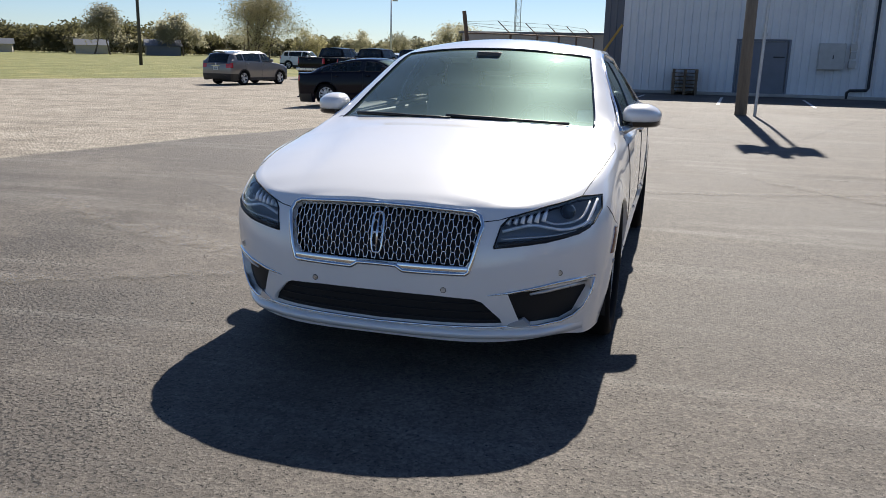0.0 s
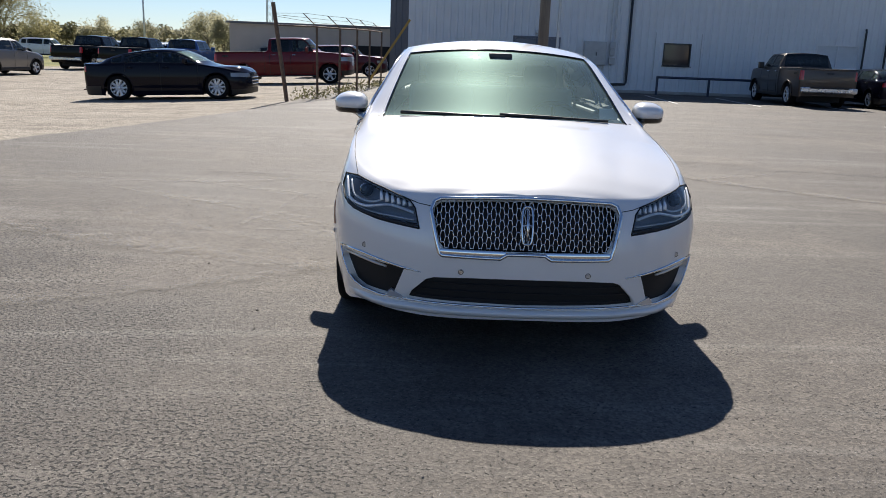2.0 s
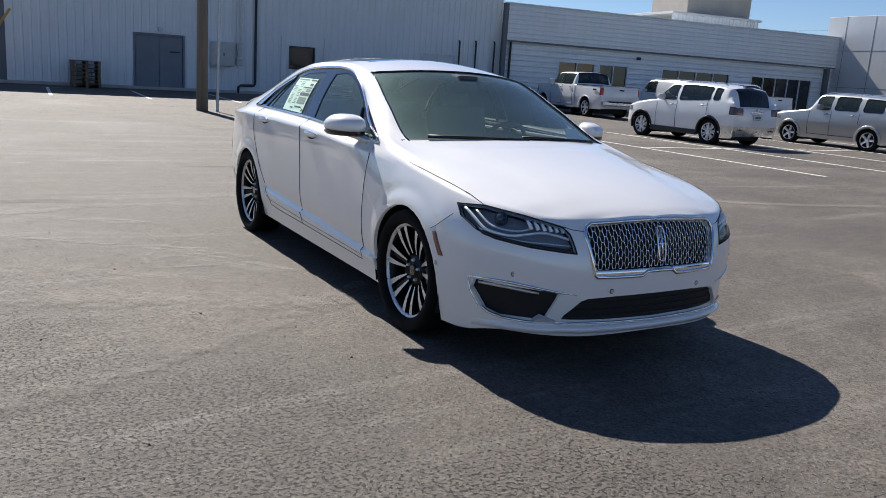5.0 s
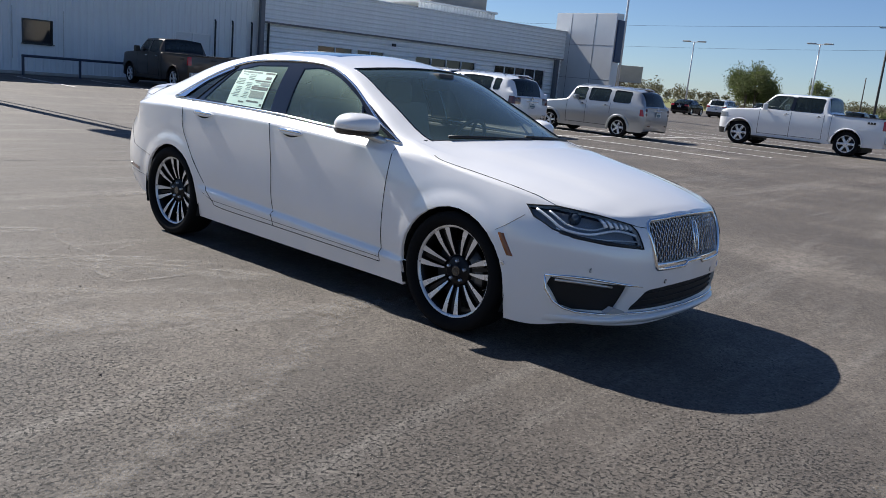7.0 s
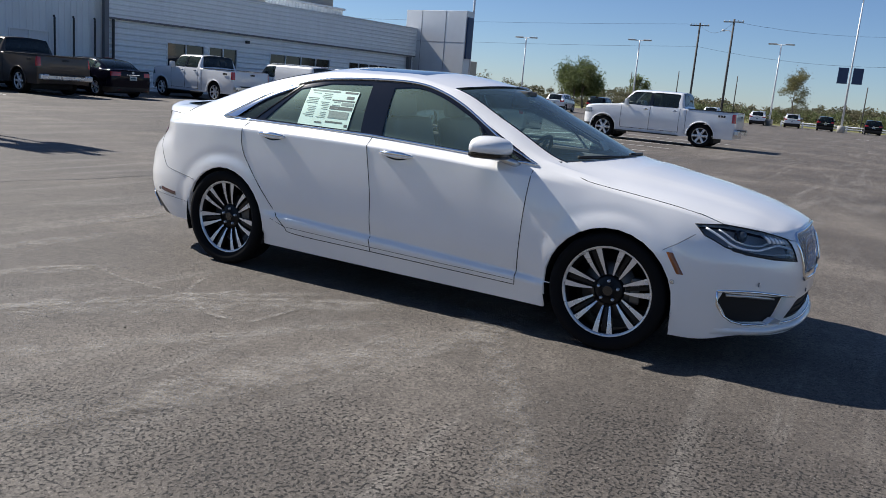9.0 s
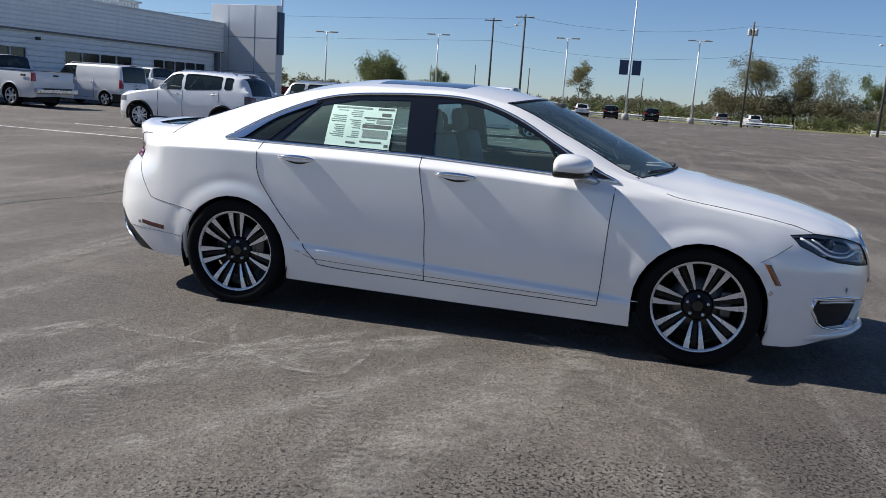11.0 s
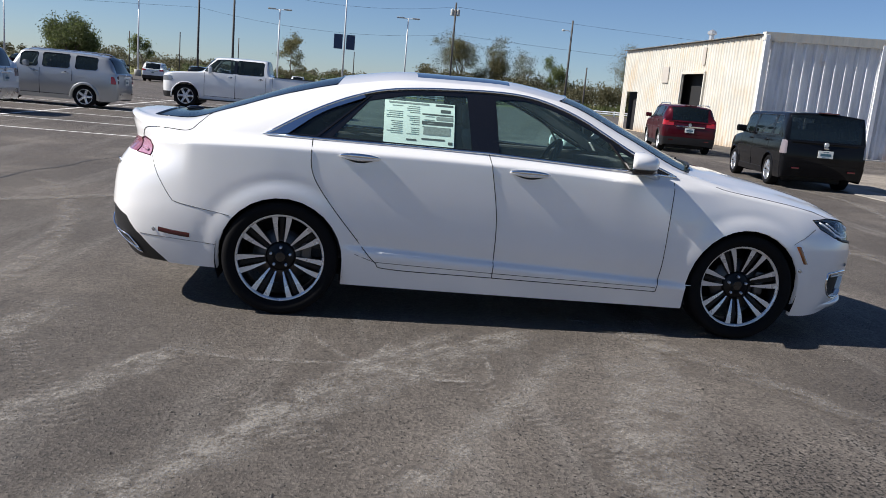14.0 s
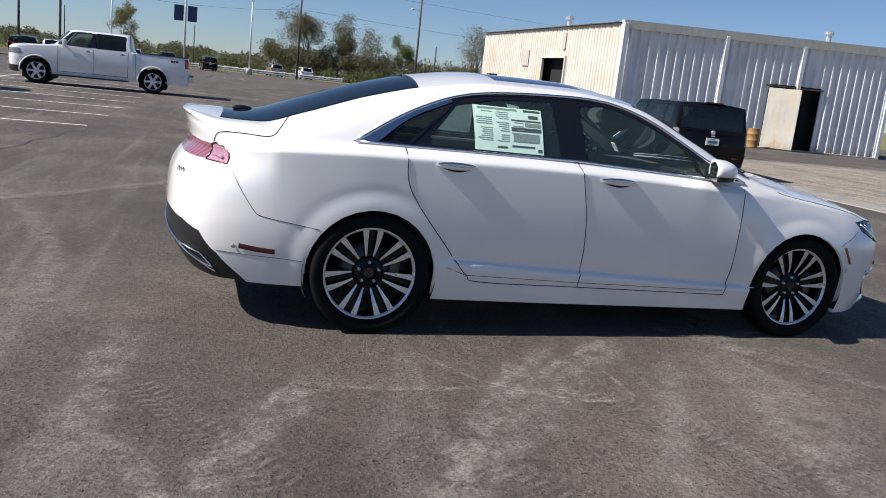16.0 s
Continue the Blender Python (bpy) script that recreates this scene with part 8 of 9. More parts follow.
for src, x, y, rot, lab in ((far_white, -24.0, 62.0, 175, "white SUV parked far back on the yard"), (far_white, -20.5, 60.0, 175, "white SUV parked far back on the yard"),
                            (far_gold, -12.0, 60.0, 175, "champagne SUV parked far back on the yard"), (far_dark, -9.5, 58.0, 175, "dark SUV parked far back on the yard"), (far_white, -33.0, 70.0, 95, "white SUV parked beside the grass field")):
    copy_thing(src, put(x, y, rot))["label"] = lab

# ---- poles, fence, trees and distance ----
def leaf_material(name, a, b, c):
    m, nt, p = node_material(name)
    g = nt.nodes.new("ShaderNodeNewGeometry")
    link(nt, ramp(nt, g.outputs["Random Per Island"], [(0.0, a), (0.5, b), (1.0, c)]), p.inputs["Base Color"])
    p.inputs["Roughness"].default_value = 0.65
    tr = nt.nodes.new("ShaderNodeBsdfTranslucent")
    tr.inputs["Color"].default_value = (*(min(.8, q * 1.5) for q in b), 1)
    mx = nt.nodes.new("ShaderNodeMixShader")
    mx.inputs[0].default_value = 0.55
    out = nt.nodes["Material Output"]
    link(nt, p.outputs[0], mx.inputs[1])
    link(nt, tr.outputs[0], mx.inputs[2])
    link(nt, mx.outputs[0], out.inputs["Surface"])
    return m


M["leaf_green"] = leaf_material("green_leaves", (0.060, 0.080, 0.028), (0.105, 0.130, 0.046), (0.18, 0.195, 0.08))
M["leaf_olive"] = leaf_material("olive_leaves", (0.15, 0.14, 0.07), (0.26, 0.235, 0.12), (0.38, 0.33, 0.19))
M["leaf_brush"] = leaf_material("brush_leaves", (0.060, 0.062, 0.030), (0.108, 0.102, 0.050), (0.18, 0.155, 0.09))
M["leaf_far"] = leaf_material("far_spring_leaves", (0.17, 0.165, 0.11), (0.27, 0.255, 0.17), (0.36, 0.33, 0.23))


def leaves(centres, per, spread, size, rs, flat=0.7):
    """Vertices and faces of many small leaf blades round the given places."""
    co, fc = [], []
    for c in centres:
        for _ in range(per):
            p = Vector((rs.gauss(0, spread), rs.gauss(0, spread), rs.gauss(0, spread * flat))) + c
            a = Vector((rs.uniform(-1, 1), rs.uniform(-1, 1), rs.uniform(-1, 1))).normalized() * size * rs.uniform(.6, 1.3)
            b = a.orthogonal().normalized() * size * rs.uniform(.3, .6)
            q = len(co)
            co += [p - a, p + b * .9 - a * .1, p + a, p - b + a * .1]
            fc.append((q, q + 1, q + 2, q + 3))
    return co, fc


def from_data(name, co, fc, mat, parent=None):
    me = bpy.data.meshes.new(name)
    me.from_pydata(co, [], fc)
    me.materials.append(mat)
    ob = new(name, me)
    if parent is not None:
        ob.parent = parent
    return ob


def tree(label, m, h, w, seed, mat, leafy=1.0, leaf=0.16, stems=1, group=""):
    """A tapered trunk with limbs and a crown of many small leaves, uneven and open."""
    rs = random.Random(seed)
    t = thing("tree", label, "tree", m, group)
    bm = bmesh.new()
    tips = []

    def grow(p, d, length, r, depth):
        pts, rr = [p], [r]
        n = 4
        for k in range(n):
            d = (d + Vector((rs.gauss(0, .13), rs.gauss(0, .13), rs.gauss(0, .07) + .05))).normalized()
            p = p + d * length / n
            pts.append(p)
            rr.append(r * (1 - .5 * (k + 1) / n))
        tube(bm, pts, rr, 6 if depth < 2 else 4, False)
        if depth >= 3:
            tips.append(p)
            tips.append(pts[-2])
            return
        for k in range(rs.choice((3, 3, 4)) if depth else rs.choice((4, 5))):
            a = rs.uniform(0, 2 * math.pi)
            tilt = rs.uniform(.45, 1.0)
            nd = (d * math.cos(tilt) + (d.orthogonal().normalized() * math.cos(a) + d.cross(d.orthogonal()).normalized() * math.sin(a)) * math.sin(tilt))
            nd.x *= w / h * 1.5
            nd.y *= w / h * 1.5
            grow(pts[rs.choice((2, 3, 4))], nd.normalized(), length * rs.uniform(.55, .78), rr[-1] * .75, depth + 1)
    for s in range(stems):
        off = Vector((rs.uniform(-.5, .5), rs.uniform(-.5, .5), 0)) * (stems > 1) * w * .3
        grow(off, Vector((rs.gauss(0, .08), rs.gauss(0, .08), 1)), h * .36, h * .022, 0)
    top = max(v.co.z for v in bm.verts)
    wid = max(max(abs(v.co.x), abs(v.co.y)) for v in bm.verts)
    sz, sx = h / top * .97, (w / 2) / wid * .95
    for v in bm.verts:
        f = min(1, v.co.z / (h * .15))
        v.co = Vector((v.co.x * (1 + (sx - 1) * f), v.co.y * (1 + (sx - 1) * f), v.co.z * sz))
    tips = [Vector((p.x * sx, p.y * sx, p.z * sz)) for p in tips]
    part("trunk", bm, M["bark"], t)
    co, fc = leaves(tips, max(1, int(30 * leafy)), w * .06 + .1, leaf * .62, rs)
    if fc:
        from_data("crown", co, fc, mat, t)
    return t


def brush_belt(name, label, pts, height, depth, crowns, leaf, per, seed, mat, thin=0.0):
    """A tangled belt of shrubs and small trees: many overlapping open crowns of small leaves over low growth."""
    rs = random.Random(seed)
    co, fc = [], []
    seg = [(Vector((*a, 0)), Vector((*b, 0))) for a, b in zip(pts, pts[1:])]
    tot = sum((b - a).length for a, b in seg)

    def blade4(p, size):
        a = Vector((rs.uniform(-1, 1), rs.uniform(-1, 1), rs.uniform(-1, 1))).normalized() * size * rs.uniform(.6, 1.3)
        b = a.orthogonal().normalized() * size * rs.uniform(.35, .7)
        q = len(co)
        co.extend((p - a, p + b, p + a, p - b))
        fc.append((q, q + 1, q + 2, q + 3))
    for a, b in seg:
        nrm = Vector((-(b - a).y, (b - a).x, 0)).normalized()
        for _ in range(int(crowns * (b - a).length / tot)):
            p = a.lerp(b, rs.random())
            top = height * (.62 + .5 * noise.noise(Vector((p.x * .05, p.y * .05, seed))) + .3 * rs.gauss(0, .35))
            top = max(height * .3, top)
            p = p + nrm * rs.uniform(0, depth)
            r = top * rs.uniform(.22, .40)
            for _ in range(per):
                d = Vector((rs.gauss(0, 1), rs.gauss(0, 1), rs.gauss(0, 1))).normalized()
                d *= rs.random() ** .45
                c = p + Vector((d.x * r * 1.15, d.y * r * 1.15, top - r + d.z * r))
                if rs.random() < .25:
                    c.z *= rs.random()
                if c.z > .05:
                    blade4(c, leaf)
    ob = from_data(name, co, fc, mat)
    tagged(ob, label, "brush", kind="stuff")


# far hedgerows and woods
brush_belt("far_woods", "distant line of green and brown woods", [(150, 160), (230, 90), (260, 10), (250, -60), (220, -130)], 7.5, 25, 420, .42, 90, 3, M["leaf_brush"])
brush_belt("far_woods", "distant line of grey-olive spring woods", [(-260, 60), (-190, 140), (-110, 175), (-44, 190)], 6.2, 25, 520, .42, 150, 4, M["leaf_far"])
brush_belt("far_woods", "dense grey-green wood line beyond the grass field", [(-190, 128), (-160, 150), (-128, 168), (-104, 176)], 10.5, 16, 210, .40, 210, 8, M["leaf_brush"])
brush_belt("far_woods", "lower scrubby wood line beyond the grass field", [(-104, 176), (-84, 182), (-62, 186)], 6.5, 14, 80, .38, 170, 9, M["leaf_brush"])
brush_belt("roadside_brush", "tangled spring brush along the lot's far edge", [(132, 60), (128, 40), (128, 10), (130, -8)], 3.6, 8, 260, .17, 110, 5, M["leaf_brush"])
brush_belt("roadside_brush", "taller tangled brush along the lot's far corner", [(130, -8), (127, -30), (118, -48), (104, -70)], 6.6, 8, 300, .19, 190, 7, M["leaf_brush"])
brush_belt("roadside_brush", "low green brush along the lot's far edge", [(125, 30), (126, 0), (127, -14), (124, -32), (115, -50)], 2.7, 3, 240, .15, 70, 6, M["leaf_green"])

for lab, x, y, h, w, sd, mt, lf, sz, st in (
        ("round leafy green tree beyond the car lot", 112.6, 41.9, 7.2, 8.0, 11, "leaf_green", 2.4, .26, 2),
        ("slender wind-swept tree beyond the car lot", 128.9, 12.7, 8.6, 4.8, 12, "leaf_brush", 1.2, .22, 1),
        ("tall open-crowned tree in the roadside brush", 133.2, -14.6, 11.8, 8.6, 13, "leaf_brush", 2.0, .22, 2),
        ("tall open-crowned tree in the roadside brush", 132.5, -19.6, 11.2, 8.2, 14, "leaf_brush", 1.5, .22, 2),
        ("nearly bare tree in the roadside brush", 131.0, -25.5, 9.6, 7.0, 15, "leaf_brush", .8, .18, 1),
        ("young green tree in the roadside brush", 130.7, -31.0, 8.8, 5.2, 16, "leaf_green", 1.4, .22, 1),
        ("nearly bare tree in the roadside brush", 122.7, -41.0, 11.4, 7.6, 17, "leaf_brush", .9, .18, 2),
        ("small tree beyond the car lot", 118.0, 33.0, 5.6, 3.6, 18, "leaf_green", 1.0, .22, 1),
        ("big bushy spring tree behind the gravel yard", -39.8, 70.4, 7.9, 9.2, 21, "leaf_olive", 1.25, .17, 5),
        ("leafy tree at the field's far edge", -122.0, 150.0, 10.5, 11.0, 22, "leaf_far", 1.3, .42, 2),
        ("leafy tree at the field's far edge", -146.0, 140.0, 11.5, 12.0, 23, "leaf_brush", 1.5, .42, 2),
        ("leafy tree at the field's far edge", -108.0, 160.0, 9.0, 10.0, 24, "leaf_far", 1.2, .42, 2),
        ("thin spring tree behind the parked trucks", -36.0, 128.0, 6.6, 6.5, 25, "leaf_far", .5, .3, 2),
        ("thin spring tree behind the parked trucks", -31.0, 122.0, 5.8, 6.0, 26, "leaf_far", .5, .3, 2)):
    tree(lab, pose(x, y, ground_z(x, y), 0, 0, sd * 37), h, w, sd, M[mt], lf, sz, st)
for sd, x, y, h in ((31, -140, 92, 12), (32, -88, 150, 9), (33, -76, 156, 9.5), (34, -150, 80, 13), (35, -66, 160, 8), (37, -40, 140, 7), (38, -54, 150, 7.5)):
    tree("leafy tree in the far tree line", pose(x, y, -.3, 0, 0, sd * 50), h * (.72 if x > -100 else 1), h * .85, sd, M["leaf_far" if sd % 3 else "leaf_olive"], .42, .36, 2, "far tree line")


def lamp_post(label, x, y, h, double=True, banner=False, rot=0.0, slim=.9):
    p = thing("lamp_post", label, "lamp post", pose(x, y, 0, 0, 0, rot), "lamp posts")
    bm = bmesh.new()
    tube(bm, [(0, 0, .5), (0, 0, h)], [.13 * slim, .08 * slim], 8)
    part("pole", bm, M["pole_white"], p, "", True, 60)
    bm = bmesh.new()
    lathe(bm, [(0, .0), (.42, 0), (.42, .75), (.38, .8), (0, .8)], 16)
    part("concrete_base", bm, M["concrete"], p, "", True, 40)
    for s in ((1, -1) if double else (1,)):
        bm = bmesh.new()
        tube(bm, [(0, 0, h - .1), (0, s * .5, h - .04)], .05, 6)
        part("arm", bm, M["pole_white"], p)
        bm = bmesh.new()
        box(bm, (0, s * 1.0, h), (.5, 1.0, .16), .04)
        part("lamp_head", bm, M["grey_metal"], p)
    if banner:
        for s in (1, -1):
            bm = bmesh.new()
            box(bm, (0, s * .75, 6.3), (.03, 1.05, 1.75), .01)
            part("banner", bm, M["red_sign"], p, "navy blue banner panel")
    return p


lamp_post("tall pale lamp post in the car lot", 96.0, 43.2, 8.7)
lamp_post("tall pale lamp post in the car lot", 100.7, 29.4, 9.4)
lamp_post("tall pale lamp post in the car lot", 103.7, 12.7, 9.9)
lamp_post("tall pale lamp post with two navy banners", 97.2, 4.2, 15.5, banner=True)
lamp_post("tall pale lamp post in the car lot", 104.2, -3.8, 10.4)
lamp_post("thin dark lamp post behind the gravel yard", -29.5, 80.6, 6.9, False)
lamp_post("tall pale lamp post beside the showroom wing", 46.3, 25.5, 12.5, slim=.75)


def utility_pole(label, x, y, z0, h, r=.16, arm=True, can=False, lamp=False, lean=(0, 0), rot=90.0, wood="dark_pole", reach=1.0):
    p = thing("utility_pole", label, "utility pole", pose(x, y, z0, 0, 0, rot), "utility poles")
    bm = bmesh.new()
    tube(bm, [(0, 0, 0), (lean[0] * .5, lean[1] * .5, h * .5), (lean[0], lean[1], h)], [r, r * .88, r * .72], 12)
    part("shaft", bm, M[wood], p, "", True, 60)
    if arm:
        bm = bmesh.new()
        box(bm, (lean[0], lean[1] + .12, h - .35), (2.4 * reach, .1, .12), .01)
        part("crossarm", bm, M[wood], p)
        for q in (-1.1, -.5, .5, 1.1):
            bm = bmesh.new()
            lathe(bm, [(0, 0), (.05, 0), (.06, .06), (.03, .1), (.05, .16), (0, .18)], 8, 'z', Matrix.Translation((lean[0] + q * reach, lean[1] + .12, h - .29)))
            part("insulator", bm, M["grey_metal"], p)
    if can:
        for q in (-.42, .0, .42):
            bm = bmesh.new()
            lathe(bm, [(0, 0), (.2, .02), (.21, .1), (.21, .75), (.19, .82), (.04, .86), (.04, 1.0), (0, 1.0)], 14, 'z', Matrix.Translation((q, -.32 - .05 * (q == 0), h - 1.7)))
            part("transformer", bm, M["grey_metal"], p, "", True, 50)
    if lamp:
        bm = bmesh.new()
        tube(bm, [(0, 0, h - 1.6), (.5, 0, h - 1.3), (1.0, 0, h - 1.35)], .035, 6)
        lathe(bm, [(0, -.1), (.2, -.06), (.2, .04), (.1, .14), (0, .16)], 10, 'z', Matrix.Translation((1.15, 0, h - 1.36)))
        part("street_light", bm, M["grey_metal"], p)
    return p


utility_pole("stout weathered wooden pole with transformers in the lot", 2.65, 18.75, 0, 8.8, .155, True, True, rot=0, wood="wood_pole", reach=.5)
gp = thing("guard_pipe", "thin pale steel pipe beside the wooden pole", "pipe", pose(2.98, 18.45, 0))
bm = bmesh.new()
tube(bm, [(0, 0, 0), (.05, .03, 3.2), (.0, .12, 7.5)], .04, 8)
part("pipe", bm, M["galv"], gp)
utility_pole("dark utility pole with crossarm beyond the lot", 104.3, 22.9, 0, 12.15, .15)
utility_pole("dark utility pole with crossarm beyond the lot", 98.0, 17.6, 0, 12.1, .15, True, False, True, rot=80)
utility_pole("utility pole with transformers beyond the lot", 105.8, -10.1, 0, 13.15, .15, False, True)
utility_pole("wooden lamp pole at the lot's far corner", 101.1, -25.0, 0, 11.9, .15, False, False, True)
utility_pole("short dark post at the lot's far corner", 100.5, -27.4, 0, 6.1, .12, False)
utility_pole("wooden utility pole on the grass field", -50.3, 66.0, -.3, 11.5, .17, False)
for x, y, h in ((118, 28, 6.5), (120, 20, 6.5), (119, 3, 6.0), (118, 35, 6.0)):
    utility_pole("thin bare post beyond the lot", x, y, 0, h, .09, False)


def wire(pts, sag, r=.016):
    bm = bmesh.new()
    out = []
    for a, b in zip(pts, pts[1:]):
        a, b = Vector(a), Vector(b)
        for k in range(11):
            t = k / 10
            p = a.lerp(b, t)
            p.z -= sag * 4 * t * (1 - t)
            out.append(p)
    tube(bm, out, r, 4)
    w = thing("overhead_wire", "thin dark overhead wire between utility poles", "wire", group="overhead wires")
    part("strand", bm, M["cable"], w)


wire([(106, 150, 12.5), (104.3, 22.9, 12.0), (98.0, 17.6, 11.8), (105.8, -10.1, 12.6), (112, -130, 12.4)], 1.2)
wire([(108, 150, 9.6), (104.3, 22.9, 9.2), (105.8, -10.1, 9.0), (112, -130, 9.6)], 1.3)
wire([(2.4, 18.9, 8.5), (8.0, 31.4, 5.3)], .35, .005)
wire([(2.9, 18.9, 8.5), (-28, 85, 9)], .8, .008)

# guard rail on posts at the far edge
for a, b in (((110.0, 12.0), (108.3, -16.6)), ((106.5, -25.6), (102.6, -38.0))):
    a, b = Vector((*a, 0)), Vector((*b, 0))
    g = thing("guard_rail", "low pale guard rail with stub posts at the lot's edge", "guard rail", group="guard rails")
    n = max(3, int((b - a).length / 2.4))
    for k in range(n + 1):
        p = a.lerp(b, k / n)
        bm = bmesh.new()
        box(bm, (p.x, p.y, .38), (.2, .2, .8), .02)
        part("post", bm, M["white_paint"], g)
    for z in (.35, .62):
        bm = bmesh.new()
        tube(bm, [a + Vector((-.14, 0, z)), b + Vector((-.14, 0, z))], .085, 6)
        part("rail", bm, M["white_paint"], g)

# billboard
bb = thing("billboard", "double billboard on a post beyond the showroom", "billboard", pose(119.0, 66.0, 0, 0, 0, -65))
bm = bmesh.new()
tube(bm, [(0, 0, 0), (0, 0, 3.4)], .35, 10)
part("post", bm, M["rusty"], bb)
for s, mt, x in ((1, "red_sign", -2.1), (-1, "tan_wall", 1.6)):
    bm = bmesh.new()
    box(bm, (x, -.3, 4.7), (3.0 if s > 0 else 4.2, .25, 2.7), .04)
    part("panel", bm, M[mt], bb, "navy advertising panel" if s > 0 else "faded yellow advertising panel")
bm = bmesh.new()
box(bm, (0, -.5, 3.25), (7.0, .8, .08), .02)
part("catwalk", bm, M["rusty"], bb)

# pipe fence with barbed wire
posts = [(-4.3, 17.7, 2.55, -.34), (-3.75, 19.7, 2.0, -.02), (-3.3, 21.4, 2.0, .02), (-2.95, 23.6, 2.05, .0), (-2.75, 26.6, 2.1, .0), (-2.55, 30.6, 2.15, .0)]
fence = thing("pipe_fence", "rusty pipe fence with leaning corner post and barbed wire", "fence")
tops = []
for i, (x, y, h, lean) in enumerate(posts):
    bm = bmesh.new()
    z0 = ground_z(x, y)
    tube(bm, [(x, y, z0), (x + lean, y, z0 + h)], .055 if i == 0 else .034, 8)
    part("post", bm, M["rusty"], fence)
    tops.append(Vector((x + lean * .78, y, z0 + (h if i else 1.98))))
    if i:
        bm = bmesh.new()
        tube(bm, [(x + lean, y, z0 + h), (x + lean - .38, y - .05, z0 + h + .36)], .016, 6)
        part("barb_arm", bm, M["rusty"], fence)
bm = bmesh.new()
tube(bm, tops, .022, 6)
part("top_rail", bm, M["rusty"], fence)
for q in (.33, .66, 1.0):
    bm = bmesh.new()
    tube(bm, [tops[0] + Vector((-.05, 0, .2 + .1 * q))] + [p + Vector((-.38 * q, -.05 * q, .36 * q)) for p in tops[1:]], .006, 4)
    part("barbed_strand", bm, M["rusty"], fence)
tb = thing("timber_brace", "yellow timber leaning on the fence beside the warehouse", "timber", pose(-3.05, 29.6, 0))
bm = bmesh.new()
box(bm, (0, 0, 0), (.09, .09, 3.1), .01)
for v in bm.verts:
    v.co = Matrix.Rotation(radians(33), 3, 'Y') @ v.co + Vector((.85, 0, 1.36))
part("beam", bm, M["yellow"], tb)
weeds = random.Random(9)
co, fc = leaves([Vector((-3.9 + .35 * t + weeds.gauss(0, .18), 18.2 + 2.6 * t + weeds.gauss(0, .2), weeds.uniform(0, .22))) for t in [weeds.random() * 4.6 for _ in range(150)]], 6, .10, .05, weeds)
tagged(from_data("fence_weeds", co, fc, M["leaf_brush"]), "dry weeds tangled along the fence foot", "weeds", kind="stuff")

# low tan store behind the fence, houses and mast far off
st = thing("tan_store", "low tan building with a dark door behind the fence", "building", pose(-15.5, 58.0, -.3), kind="structure")
bm = bmesh.new()
box(bm, (6.6, 4, 1.65), (13.2, 8, 3.3), .03)
part("walls", bm, M["tan_wall"], st)
bm = bmesh.new()
box(bm, (6.6, 4, 3.36), (13.6, 8.5, .16), .03)
part("roof_edge", bm, M["dark_panel"], st)
# flat near-black slab on the wall, no opening behind it
bm = bmesh.new()
box(bm, (10.9, -.02, 1.0), (3.4, .08, 2.0), .01)
part("dark_door", bm, M["dark"], st)
for x, y, c, s in ((-131, 158, "tan_wall", .75), (-112, 158, "dark_panel", .8), (-150, 150, "tan_wall", .7)):
    hs = thing("house", "small distant house with a pitched roof beyond the field", "house", pose(x, y, -.3, 0, 0, 40), "distant houses")
    bm = bmesh.new()
    box(bm, (0, 0, 1.3 * s), (9 * s, 7 * s, 2.6 * s), .03)
    part("wall", bm, M[c], hs)
    bm = bmesh.new()
    vs = [bm.verts.new((a * 5 * s, b * 4 * s, 2.6 * s + (1 - abs(b)) * 1.8 * s)) for a in (-1, 1) for b in (-1, 0, 1)]
    for f in ((0, 1, 4, 3), (1, 2, 5, 4), (0, 2, 1), (3, 4, 5), (0, 3, 5, 2)):
        bm.faces.new([vs[i] for i in f])
    part("roof", bm, M["rusty" if s > .9 else "dark_panel"], hs)
mast = thing("lattice_mast", "slim grey lattice radio mast far behind the yard", "mast", pose(-48.0, 241.0, 0))
cor = [Vector((1.1 * math.cos(a), 1.1 * math.sin(a), 0)) for a in (0, 2.094, 4.189)]
for c in cor:
    bm = bmesh.new()
    tube(bm, [c, c * .8 + Vector((0, 0, 46))], .12, 5)
    part("leg", bm, M["galv"], mast)
bm = bmesh.new()
for k in range(24):
    for q in range(3):
        a, b = cor[q] * (1 - .2 * k / 24) + Vector((0, 0, k * 1.9)), cor[(q + 1) % 3] * (1 - .2 * (k + 1) / 24) + Vector((0, 0, k * 1.9 + 1.9))
        tube(bm, [a, b], .06, 4, False)
part("bracing", bm, M["galv"], mast)


